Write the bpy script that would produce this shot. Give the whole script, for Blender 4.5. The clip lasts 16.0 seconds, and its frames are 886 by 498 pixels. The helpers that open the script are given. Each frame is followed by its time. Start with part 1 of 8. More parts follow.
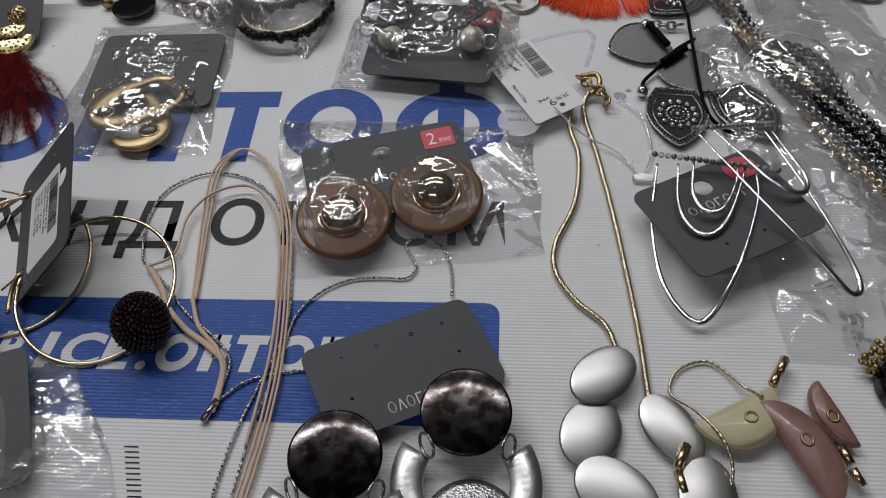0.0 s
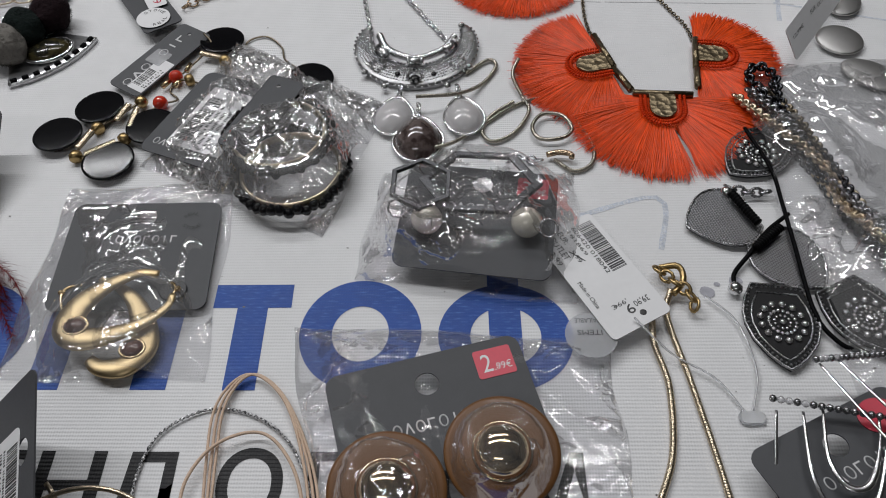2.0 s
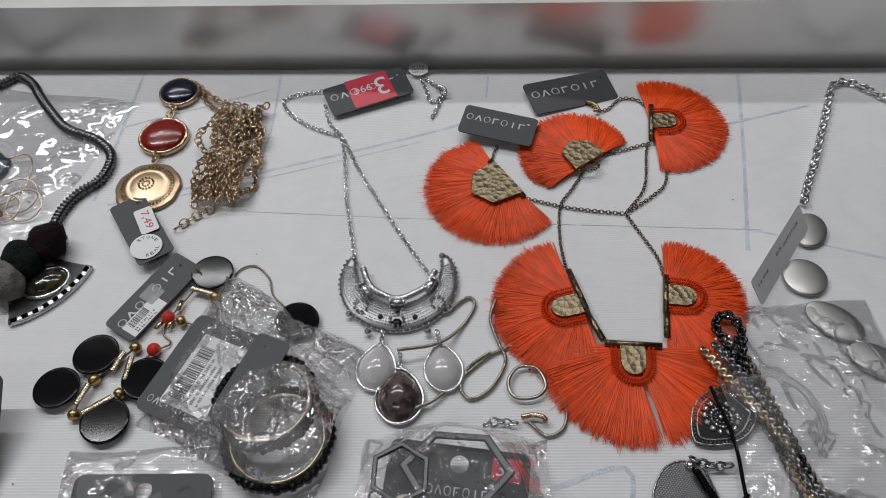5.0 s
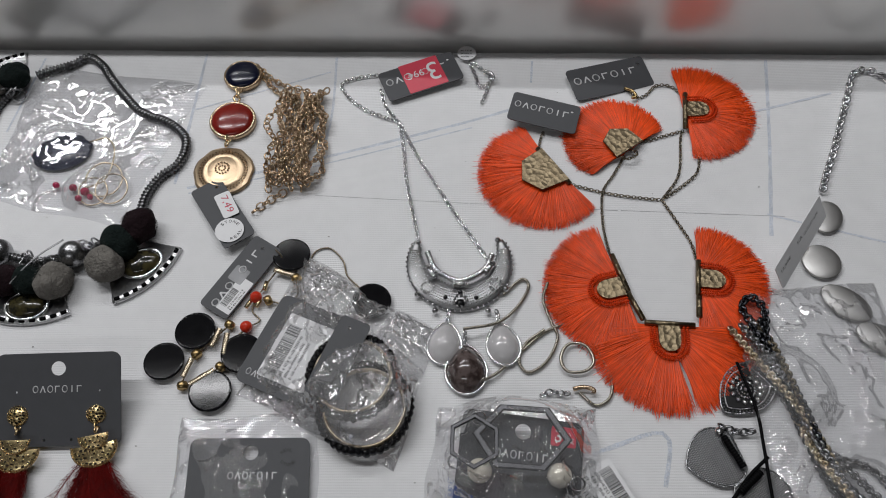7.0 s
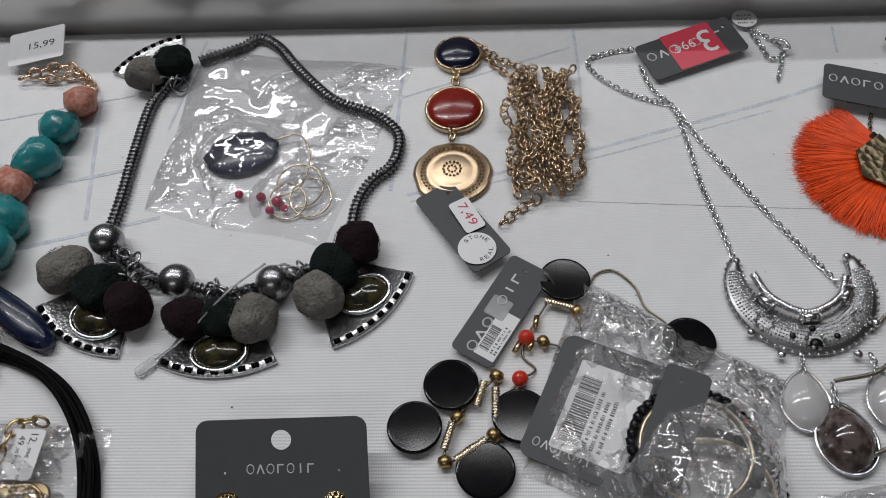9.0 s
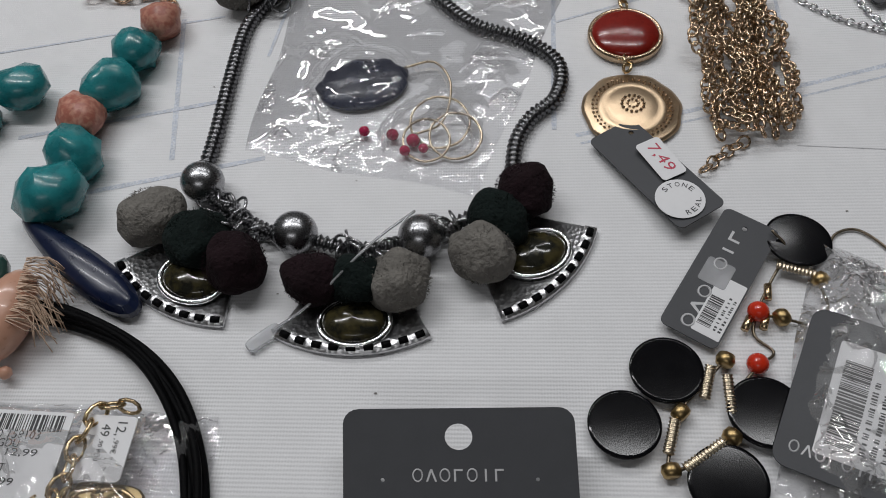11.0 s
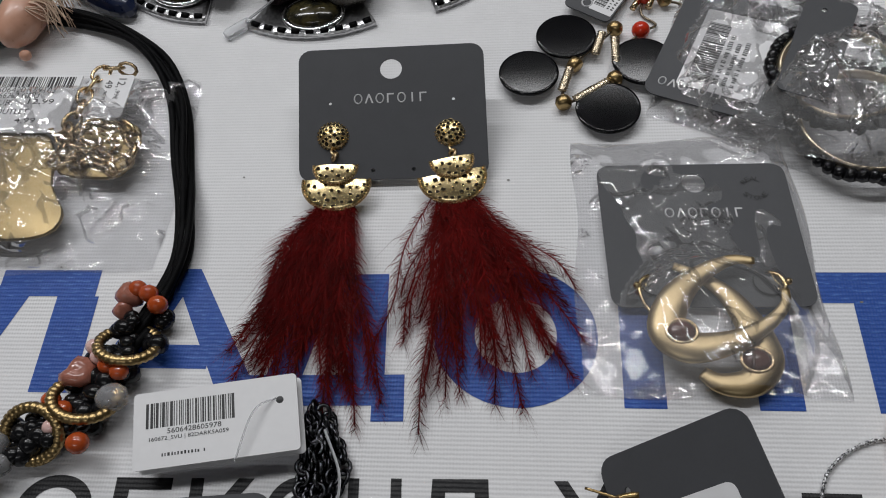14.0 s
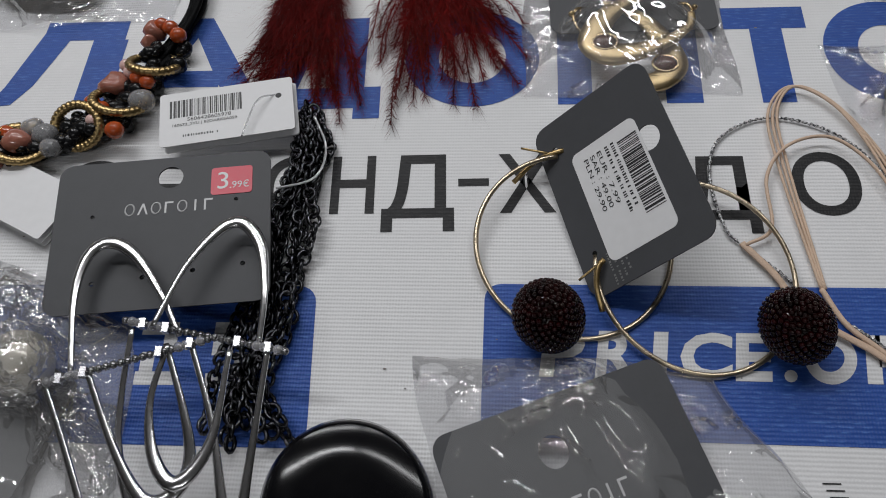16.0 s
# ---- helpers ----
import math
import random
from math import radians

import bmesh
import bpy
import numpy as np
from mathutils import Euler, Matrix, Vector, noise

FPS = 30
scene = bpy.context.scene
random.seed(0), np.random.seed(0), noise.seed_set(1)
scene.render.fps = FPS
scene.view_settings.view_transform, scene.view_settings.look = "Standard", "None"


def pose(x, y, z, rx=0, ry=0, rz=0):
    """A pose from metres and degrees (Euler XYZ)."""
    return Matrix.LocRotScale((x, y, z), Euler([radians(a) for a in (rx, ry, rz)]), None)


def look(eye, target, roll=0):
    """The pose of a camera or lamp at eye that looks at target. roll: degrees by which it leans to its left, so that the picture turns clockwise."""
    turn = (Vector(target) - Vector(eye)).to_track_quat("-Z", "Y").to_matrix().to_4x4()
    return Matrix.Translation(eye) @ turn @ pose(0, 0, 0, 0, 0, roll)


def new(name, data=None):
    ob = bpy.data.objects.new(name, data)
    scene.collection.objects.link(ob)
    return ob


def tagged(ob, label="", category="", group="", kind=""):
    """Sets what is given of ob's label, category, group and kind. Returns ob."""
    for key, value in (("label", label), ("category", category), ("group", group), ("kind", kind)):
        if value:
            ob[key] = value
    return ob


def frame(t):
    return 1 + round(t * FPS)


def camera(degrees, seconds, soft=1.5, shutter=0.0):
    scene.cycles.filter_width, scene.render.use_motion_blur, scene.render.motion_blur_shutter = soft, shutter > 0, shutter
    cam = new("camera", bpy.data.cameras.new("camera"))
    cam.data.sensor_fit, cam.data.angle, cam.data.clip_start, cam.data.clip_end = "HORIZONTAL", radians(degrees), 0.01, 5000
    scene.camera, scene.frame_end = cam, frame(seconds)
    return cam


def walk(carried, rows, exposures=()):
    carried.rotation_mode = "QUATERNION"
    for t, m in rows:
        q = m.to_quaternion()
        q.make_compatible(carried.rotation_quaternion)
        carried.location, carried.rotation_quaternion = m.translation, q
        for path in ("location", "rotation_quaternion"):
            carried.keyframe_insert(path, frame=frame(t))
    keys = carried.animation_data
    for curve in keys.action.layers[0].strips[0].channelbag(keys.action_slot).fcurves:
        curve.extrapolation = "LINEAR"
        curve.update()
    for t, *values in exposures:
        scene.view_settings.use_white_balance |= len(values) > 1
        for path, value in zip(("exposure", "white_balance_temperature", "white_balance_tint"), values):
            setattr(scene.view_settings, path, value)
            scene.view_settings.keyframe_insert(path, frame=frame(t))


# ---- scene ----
cam = camera(58.0, 16.0, soft=1.0)
PATH = [
    (0, (0.143, -0.296, 0.257), (-0.029, 0.926, -1.318), -5.8),
    (0.5, (0.131, -0.277, 0.256), (-0.041, 0.924, -1.334), -6.5),
    (1, (0.12, -0.242, 0.256), (-0.038, 0.968, -1.329), -6.1),
    (1.5, (0.112, -0.214, 0.259), (-0.008, 1.009, -1.319), -5.0),
    (2, (0.106, -0.185, 0.26), (0.005, 1.044, -1.314), -4.2),
    (2.5, (0.11, -0.162, 0.261), (0.032, 1.089, -1.298), -3.2),
    (3, (0.115, -0.145, 0.266), (0.047, 1.145, -1.26), -3.0),
    (3.5, (0.119, -0.129, 0.28), (0.055, 1.177, -1.233), -3.0),
    (4, (0.121, -0.114, 0.296), (0.044, 1.201, -1.209), -3.5),
    (6.5, (0.104, -0.083, 0.418), (-0.027, 0.882, -1.329), -7.7),
    (7, (0.086, -0.085, 0.419), (-0.011, 0.921, -1.306), -5.5),
    (7.5, (0.068, -0.082, 0.401), (-0.06, 0.95, -1.308), -6.9),
    (8, (0.058, -0.078, 0.383), (-0.1, 0.987, -1.302), -8.0),
    (8.5, (0.015, -0.054, 0.363), (-0.18, 1.007, -1.32), -9.5),
    (9, (-0.05, -0.026, 0.322), (-0.236, 1.029, -1.367), -10.1),
    (9.5, (-0.082, 0.003, 0.291), (-0.244, 1.04, -1.411), -9.2),
    (12, (-0.137, -0.026, 0.244), (-0.347, 1.042, -1.433), -9.2),
    (12.5, (-0.123, -0.046, 0.24), (-0.338, 0.987, -1.459), -9.9),
    (13, (-0.113, -0.066, 0.235), (-0.323, 0.946, -1.477), -10.1),
    (13.5, (-0.102, -0.096, 0.239), (-0.296, 0.897, -1.486), -9.5),
    (14, (-0.097, -0.127, 0.243), (-0.297, 0.848, -1.492), -10.2),
    (14.5, (-0.086, -0.16, 0.24), (-0.279, 0.811, -1.498), -9.6),
    (15, (-0.089, -0.187, 0.242), (-0.28, 0.772, -1.503), -9.7),
    (15.5, (-0.082, -0.211, 0.241), (-0.315, 0.735, -1.505), -11.9),
    (16, (-0.078, -0.241, 0.244), (-0.283, 0.702, -1.508), -10.4),
]
EXPOSURES = ((0.0, -0.1), (1.5, 0.1), (3.0, 0.05), (6.5, -0.04), (8.0, -0.03), (9.0, -0.1), (12.0, -0.13), (13.0, -0.1), (14.5, 0.05), (16.0, 0.05))
walk(cam, [(t, look(eye, target, roll)) for t, eye, target, roll in PATH], EXPOSURES)
LAMPS, WATTS = ((-1.15, 0.72, 1.35), (0.25, 0.72, 0.75), (-1.15, 1.75, 1.2), (0.25, 1.75, 0.8), (-0.5, -1.5, 0.45)), 11.9

# ---- world, lamps, exposure ----
world = bpy.data.worlds.new("world")
scene.world = world
world.use_nodes = True
world.node_tree.nodes["Background"].inputs[0].default_value = (0.9, 0.95, 1.0, 1)
world.node_tree.nodes["Background"].inputs[1].default_value = 0.01

CM = 0.01
TABLE_H = 0.78


def lamp(name, x, y, z, sx, sy, watts, colour):
    d = bpy.data.lights.new(name, "AREA")
    d.shape, d.size, d.size_y, d.energy, d.color = "RECTANGLE", sx, sy, watts, colour
    o = new(name, d)
    o.matrix_world = pose(x, y, z)
    return o


COOL = (0.97, 0.975, 0.99)
for lx, ly, share in LAMPS:
    lamp("ceiling_tube", lx, ly, 1.88, 1.3, 0.07, WATTS * share, COOL)


# ---- materials ----
def rgb(c):
    return (c[0], c[1], c[2], 1.0)


def mat(name, colour, rough=0.5, metal=0.0, spec=0.5, vary=0.12, grain=8.0, bump=0.0, bump_scale=40.0, island=0.0,
        coat=0.0, trans=0.0, sheen=0.0, second=None, second_scale=3.0, rough_vary=0.1, bump_dist=0.0004):
    """A procedural surface: colour broken up at two scales, uneven gloss, fine relief. Scales per centimetre."""
    m = bpy.data.materials.new(name)
    m.use_nodes = True
    nt = m.node_tree
    n, l = nt.nodes, nt.links
    b = n["Principled BSDF"]
    co = n.new("ShaderNodeTexCoord")
    mp = n.new("ShaderNodeMapping")
    mp.inputs["Scale"].default_value = (100, 100, 100)
    l.new(co.outputs["Object"], mp.inputs["Vector"])
    fine = n.new("ShaderNodeTexNoise")
    fine.inputs["Scale"].default_value, fine.inputs["Detail"].default_value = grain, 4
    broad = n.new("ShaderNodeTexNoise")
    broad.inputs["Scale"].default_value, broad.inputs["Detail"].default_value = grain / 9, 3
    l.new(mp.outputs[0], fine.inputs["Vector"])
    l.new(mp.outputs[0], broad.inputs["Vector"])
    add = n.new("ShaderNodeMath")
    add.operation = "ADD"
    l.new(fine.outputs[0], add.inputs[0])
    l.new(broad.outputs[0], add.inputs[1])
    rng = n.new("ShaderNodeMapRange")
    rng.inputs["From Min"].default_value, rng.inputs["From Max"].default_value = 0.6, 1.4
    rng.inputs["To Min"].default_value, rng.inputs["To Max"].default_value = 1 - vary, 1 + vary
    l.new(add.outputs[0], rng.inputs["Value"])
    mul = n.new("ShaderNodeVectorMath")
    mul.operation = "SCALE"
    l.new(rng.outputs[0], mul.inputs["Scale"])
    source = None
    if second:
        mix = n.new("ShaderNodeMix")
        mix.data_type = "RGBA"
        mix.inputs[6].default_value, mix.inputs[7].default_value = rgb(colour), rgb(second)
        pat = n.new("ShaderNodeTexNoise")
        pat.inputs["Scale"].default_value, pat.inputs["Detail"].default_value = second_scale, 5
        l.new(mp.outputs[0], pat.inputs["Vector"])
        st = n.new("ShaderNodeMapRange")
        st.inputs["From Min"].default_value, st.inputs["From Max"].default_value = 0.42, 0.58
        l.new(pat.outputs[0], st.inputs["Value"])
        l.new(st.outputs[0], mix.inputs[0])
        l.new(mix.outputs[2], mul.inputs[0])
    else:
        mul.inputs[0].default_value = colour
    source = mul.outputs[0]
    if island:
        geo = n.new("ShaderNodeNewGeometry")
        ir = n.new("ShaderNodeMapRange")
        ir.inputs["To Min"].default_value, ir.inputs["To Max"].default_value = 1 - island, 1 + island
        l.new(geo.outputs["Random Per Island"], ir.inputs["Value"])
        mul2 = n.new("ShaderNodeVectorMath")
        mul2.operation = "SCALE"
        l.new(source, mul2.inputs[0])
        l.new(ir.outputs[0], mul2.inputs["Scale"])
        source = mul2.outputs[0]
    l.new(source, b.inputs["Base Color"])
    rr = n.new("ShaderNodeMapRange")
    rr.inputs["To Min"].default_value, rr.inputs["To Max"].default_value = max(0.02, rough - rough_vary), min(1, rough + rough_vary)
    l.new(fine.outputs[0], rr.inputs["Value"])
    l.new(rr.outputs[0], b.inputs["Roughness"])
    b.inputs["Metallic"].default_value = metal
    b.inputs["Specular IOR Level"].default_value = spec
    b.inputs["Coat Weight"].default_value = coat
    b.inputs["Coat Roughness"].default_value = 0.05
    b.inputs["Transmission Weight"].default_value = trans
    b.inputs["Sheen Weight"].default_value = sheen
    if bump:
        bp = n.new("ShaderNodeBump")
        bp.inputs["Strength"].default_value, bp.inputs["Distance"].default_value = bump, bump_dist
        bn = n.new("ShaderNodeTexNoise")
        bn.inputs["Scale"].default_value, bn.inputs["Detail"].default_value = bump_scale, 3
        l.new(mp.outputs[0], bn.inputs["Vector"])
        l.new(bn.outputs[0], bp.inputs["Height"])
        l.new(bp.outputs[0], b.inputs["Normal"])
    return m


def cloth_mat(name, colour, rough, weave, dark=0.0, blot=0.05):
    """Ribbed banner fabric: fine cross ribs with weak dirt."""
    m = mat(name, colour, rough, vary=blot, grain=0.8, spec=0.35)
    n, l = m.node_tree.nodes, m.node_tree.links
    b = n["Principled BSDF"]
    mp = [x for x in n if x.type == "MAPPING"][0]
    w1 = n.new("ShaderNodeTexWave")
    w1.bands_direction = "Y"
    w1.inputs["Scale"].default_value = 2.2
    w1.inputs["Distortion"].default_value, w1.inputs["Detail Scale"].default_value = 0.8, 3.0
    w2 = n.new("ShaderNodeTexWave")
    w2.bands_direction = "X"
    w2.inputs["Scale"].default_value, w2.inputs["Distortion"].default_value = 3.1, 1.2
    for w in (w1, w2):
        l.new(mp.outputs[0], w.inputs["Vector"])
    hm = n.new("ShaderNodeMath")
    hm.operation = "MULTIPLY_ADD"
    hm.inputs[1].default_value = 0.35
    l.new(w2.outputs["Fac"], hm.inputs[0])
    l.new(w1.outputs["Fac"], hm.inputs[2])
    wr = n.new("ShaderNodeTexNoise")
    wr.inputs["Scale"].default_value, wr.inputs["Detail"].default_value = 0.35, 2
    l.new(mp.outputs[0], wr.inputs["Vector"])
    h2 = n.new("ShaderNodeMath")
    h2.operation = "MULTIPLY_ADD"
    h2.inputs[1].default_value = 5.0
    l.new(wr.outputs[0], h2.inputs[0])
    l.new(hm.outputs[0], h2.inputs[2])
    bp = n.new("ShaderNodeBump")
    bp.inputs["Strength"].default_value, bp.inputs["Distance"].default_value = weave, 0.0003
    l.new(h2.outputs[0], bp.inputs["Height"])
    l.new(bp.outputs[0], b.inputs["Normal"])
    if dark:
        # threads of the ground show through the ink
        src = b.inputs["Base Color"].links[0].from_socket
        mix = n.new("ShaderNodeMix")
        mix.data_type = "RGBA"
        mix.inputs[7].default_value = (min(1, colour[0] * 2.2 + 0.05), min(1, colour[1] * 2.2 + 0.05), min(1, colour[2] * 1.6 + 0.05), 1)
        sp = n.new("ShaderNodeTexNoise")
        sp.inputs["Scale"].default_value, sp.inputs["Detail"].default_value = 7, 2
        mpx = n.new("ShaderNodeMapping")
        mpx.inputs["Scale"].default_value = (35, 140, 100)
        l.new(n["Texture Coordinate"].outputs["Object"], mpx.inputs["Vector"])
        l.new(mpx.outputs[0], sp.inputs["Vector"])
        mm = n.new("ShaderNodeMapRange")
        mm.inputs["From Min"].default_value, mm.inputs["From Max"].default_value = 0.5, 0.75
        mm.inputs["To Max"].default_value = dark
        l.new(sp.outputs[0], mm.inputs["Value"])
        wm = n.new("ShaderNodeMath")
        wm.operation = "MULTIPLY"
        l.new(mm.outputs[0], wm.inputs[0])
        l.new(w1.outputs["Fac"], wm.inputs[1])
        l.new(wm.outputs[0], mix.inputs[0])
        l.new(src, mix.inputs[6])
        l.new(mix.outputs[2], b.inputs["Base Color"])
    return m


def film_mat(name, haze=0.05, gloss=0.12, crease=0.6, fold=1.0, glint=0.07, low=0.48, high=0.58, veins=2.0, slack=0.4):
    """Thin clear plastic: mostly see-through; smooth wrinkles in patches that throw looped glints, a little milky haze
    whose diffuse white also stands in for broad sheen.
    """
    m = bpy.data.materials.new(name)
    m.use_nodes = True
    n, l = m.node_tree.nodes, m.node_tree.links
    n.remove(n["Principled BSDF"])
    out = n["Material Output"]
    tr = n.new("ShaderNodeBsdfTransparent")
    tr.inputs[0].default_value = (0.98, 0.98, 0.985, 1)
    gl = n.new("ShaderNodeBsdfGlossy")
    gl.inputs["Roughness"].default_value = 0.035
    df = n.new("ShaderNodeBsdfDiffuse")
    df.inputs[0].default_value = (0.88, 0.88, 0.88, 1)
    fr = n.new("ShaderNodeFresnel")
    fr.inputs[0].default_value = 1.42
    co = n.new("ShaderNodeTexCoord")
    mp = n.new("ShaderNodeMapping")
    mp.inputs["Scale"].default_value = (100, 100, 100)
    l.new(co.outputs["Object"], mp.inputs["Vector"])

    def tex(scale, detail, dist):
        t = n.new("ShaderNodeTexNoise")
        t.inputs["Scale"].default_value, t.inputs["Detail"].default_value, t.inputs["Distortion"].default_value = scale, detail, dist
        l.new(mp.outputs[0], t.inputs["Vector"])
        return t

    def maths(op, p, q, r=None):
        t = n.new("ShaderNodeMath")
        t.operation = op
        for k, w in enumerate((p, q, r)):
            if w is None:
                continue
            if isinstance(w, (int, float)):
                t.inputs[k].default_value = w
            else:
                l.new(w, t.inputs[k])
        return t.outputs[0]

    coarse, fine, where = tex(0.7, 1, 0.8), tex(veins, 1.6, 0.5), tex(0.5, 1.5, 0.6)
    patch = n.new("ShaderNodeMapRange")
    patch.interpolation_type = "SMOOTHSTEP"
    patch.inputs["From Min"].default_value, patch.inputs["From Max"].default_value = low, high
    l.new(where.outputs[0], patch.inputs["Value"])
    # a sharp fold runs where the fine wrinkles change side
    folded = maths("ABSOLUTE", maths("SUBTRACT", fine.outputs[0], 0.5), 0)
    ruffle = maths("MULTIPLY_ADD", folded, -0.8, fine.outputs[0])
    height = maths("MULTIPLY_ADD", maths("MULTIPLY", ruffle, patch.outputs[0]), fold, maths("MULTIPLY", coarse.outputs[0], slack))
    bp = n.new("ShaderNodeBump")
    bp.inputs["Strength"].default_value, bp.inputs["Distance"].default_value = crease, 0.003
    l.new(height, bp.inputs["Height"])
    l.new(bp.outputs[0], gl.inputs["Normal"])
    l.new(bp.outputs[0], fr.inputs["Normal"])
    shine = maths("ADD", maths("MULTIPLY_ADD", fr.outputs[0], gloss, 0.012), maths("MULTIPLY", patch.outputs[0], glint))
    a = n.new("ShaderNodeMixShader")
    a.inputs[0].default_value = haze
    l.new(tr.outputs[0], a.inputs[1])
    l.new(df.outputs[0], a.inputs[2])
    c = n.new("ShaderNodeMixShader")
    l.new(shine, c.inputs[0])
    l.new(a.outputs[0], c.inputs[1])
    l.new(gl.outputs[0], c.inputs[2])
    l.new(c.outputs[0], out.inputs[0])
    return m


def hammered(name, colour, rough, scale, strength, dark=(0.02, 0.015, 0.01), amount=0.5, lo=0.12, hi=0.3):
    """Metal with round dents and dark patina in them."""
    m = mat(name, colour, rough, metal=1.0, vary=0.1)
    n, l = m.node_tree.nodes, m.node_tree.links
    b = n["Principled BSDF"]
    mp = [x for x in n if x.type == "MAPPING"][0]
    vo = n.new("ShaderNodeTexVoronoi")
    vo.inputs["Scale"].default_value = scale
    l.new(mp.outputs[0], vo.inputs["Vector"])
    bp = n.new("ShaderNodeBump")
    bp.inputs["Strength"].default_value, bp.inputs["Distance"].default_value = strength, 0.0008
    l.new(vo.outputs["Distance"], bp.inputs["Height"])
    l.new(bp.outputs[0], b.inputs["Normal"])
    if amount:
        src = b.inputs["Base Color"].links[0].from_socket
        mix = n.new("ShaderNodeMix")
        mix.data_type = "RGBA"
        mix.inputs[7].default_value = rgb(dark)
        mr = n.new("ShaderNodeMapRange")
        mr.inputs["From Min"].default_value, mr.inputs["From Max"].default_value = lo, hi
        mr.inputs["To Min"].default_value, mr.inputs["To Max"].default_value = amount, 0
        l.new(vo.outputs["Distance"], mr.inputs["Value"])
        l.new(mr.outputs[0], mix.inputs[0])
        l.new(src, mix.inputs[6])
        l.new(mix.outputs[2], b.inputs["Base Color"])
    return m


BANNER = cloth_mat("banner_white", (0.74, 0.74, 0.75), 0.55, 0.35)
INK_BLUE = cloth_mat("ink_blue", (0.02, 0.075, 0.33), 0.5, 0.4, dark=0.8, blot=0.12)
INK_BLACK = cloth_mat("ink_black", (0.012, 0.012, 0.014), 0.55, 0.4, dark=0.45, blot=0.1)
INK_WHITE = cloth_mat("ink_white", (0.7, 0.7, 0.71), 0.55, 0.35)
PEN_BLUE = mat("pale_blue_print", (0.5, 0.54, 0.62), 0.6, vary=0.3, grain=12, second=(0.62, 0.64, 0.68), second_scale=9)
CARD = mat("card_grey", (0.066, 0.068, 0.074), 0.5, vary=0.06, grain=14, spec=0.3, bump=0.05, bump_scale=60)
CARD_EDGE = mat("card_dark", (0.03, 0.031, 0.034), 0.5, vary=0.06)
PRINT = mat("print_silver", (0.55, 0.55, 0.56), 0.4, vary=0.05)
PAPER = mat("paper_white", (0.76, 0.76, 0.77), 0.5, vary=0.04, grain=3, bump=0.04)
INKK = mat("print_black", (0.02, 0.02, 0.022), 0.5, vary=0.1)
INKRED = mat("pen_red", (0.5, 0.04, 0.08), 0.5)
RED = mat("sticker_red", (0.62, 0.035, 0.07), 0.4, vary=0.06)
GOLD = mat("gold_plain", (0.66, 0.5, 0.3), 0.25, 1.0, vary=0.1, grain=20, bump=0.04)
GOLD_PALE = mat("gold_pale", (0.56, 0.47, 0.345), 0.3, 1.0, vary=0.08, grain=20)
GOLD_SATIN = mat("gold_satin", (0.5, 0.385, 0.22), 0.4, 1.0, vary=0.08, grain=16, bump=0.06, bump_scale=30)
GOLD_DIMPLE = hammered("gold_dimpled", (0.2, 0.158, 0.1), 0.36, 2.9, 0.75, amount=0.0)
GOLD_OLD = mat("gold_aged", (0.86, 0.68, 0.36), 0.26, 1.0, vary=0.12, grain=10, bump=0.2, bump_scale=3.5, bump_dist=0.0005)
PATINA = mat("dark_patina", (0.016, 0.012, 0.007), 0.7, vary=0.3, spec=0.1)
GOLD_ROSE = mat("gold_rose", (0.52, 0.385, 0.26), 0.27, 1.0, vary=0.12, grain=16)
BRASS = mat("brass_aged", (0.42, 0.3, 0.14), 0.35, 1.0, vary=0.2, grain=14)
BRONZE = mat("bronze_chain", (0.2, 0.165, 0.12), 0.35, 1.0, vary=0.2, grain=12)
SILVER = mat("silver_bright", (0.72, 0.72, 0.73), 0.2, 1.0, vary=0.08, grain=20)
SILVER_SATIN = mat("silver_satin", (0.47, 0.46, 0.45), 0.37, 1.0, vary=0.05, grain=20)
SILVER_OLD = hammered("silver_antique", (0.4, 0.4, 0.405), 0.32, 12.0, 0.35, dark=(0.03, 0.03, 0.03), amount=0.75)
SILVER_PLATE = hammered("silver_plate", (0.75, 0.75, 0.76), 0.36, 6.0, 0.35, dark=(0.2, 0.2, 0.2), amount=0.3, lo=0.1, hi=0.3)
BLACK_SILVER = mat("black_silver", (0.012, 0.012, 0.013), 0.5, spec=0.2, vary=0.2, grain=12)
LEAF_SILVER = mat("leaf_silver", (0.075, 0.075, 0.077), 0.4, 1.0, vary=0.2, grain=4)
WIRE = mat("wound_wire_grey", (0.15, 0.15, 0.155), 0.3, 1.0, vary=0.15, grain=18)
FRAME = mat("dark_satin_metal", (0.07, 0.07, 0.074), 0.36, 1.0, vary=0.12, grain=12)
STEEL = mat("steel_grey", (0.33, 0.33, 0.34), 0.28, 1.0, vary=0.12, grain=18)
GUN = mat("gunmetal", (0.07, 0.072, 0.08), 0.25, 1.0, vary=0.2, grain=14)
ORANGE = mat("orange_thread", (0.78, 0.072, 0.005), 0.4, vary=0.25, grain=1.5, island=0.24, spec=0.3)
ORANGE_DARK = mat("orange_crochet", (0.62, 0.045, 0.005), 0.6, vary=0.15, grain=10, spec=0.15)
WINE = mat("wine_feather", (0.135, 0.005, 0.0045), 0.6, vary=0.55, grain=0.9, island=0.7, spec=0.12)
POM_GREY = mat("felt_grey", (0.17, 0.16, 0.145), 0.9, vary=0.35, grain=3, sheen=0.02, spec=0.1, bump=0.9, bump_scale=6, bump_dist=0.0015)
POM_GREEN = mat("felt_green", (0.009, 0.014, 0.013), 0.95, vary=0.35, grain=3, sheen=0.012, spec=0.1, bump=0.9, bump_scale=6, bump_dist=0.0015)
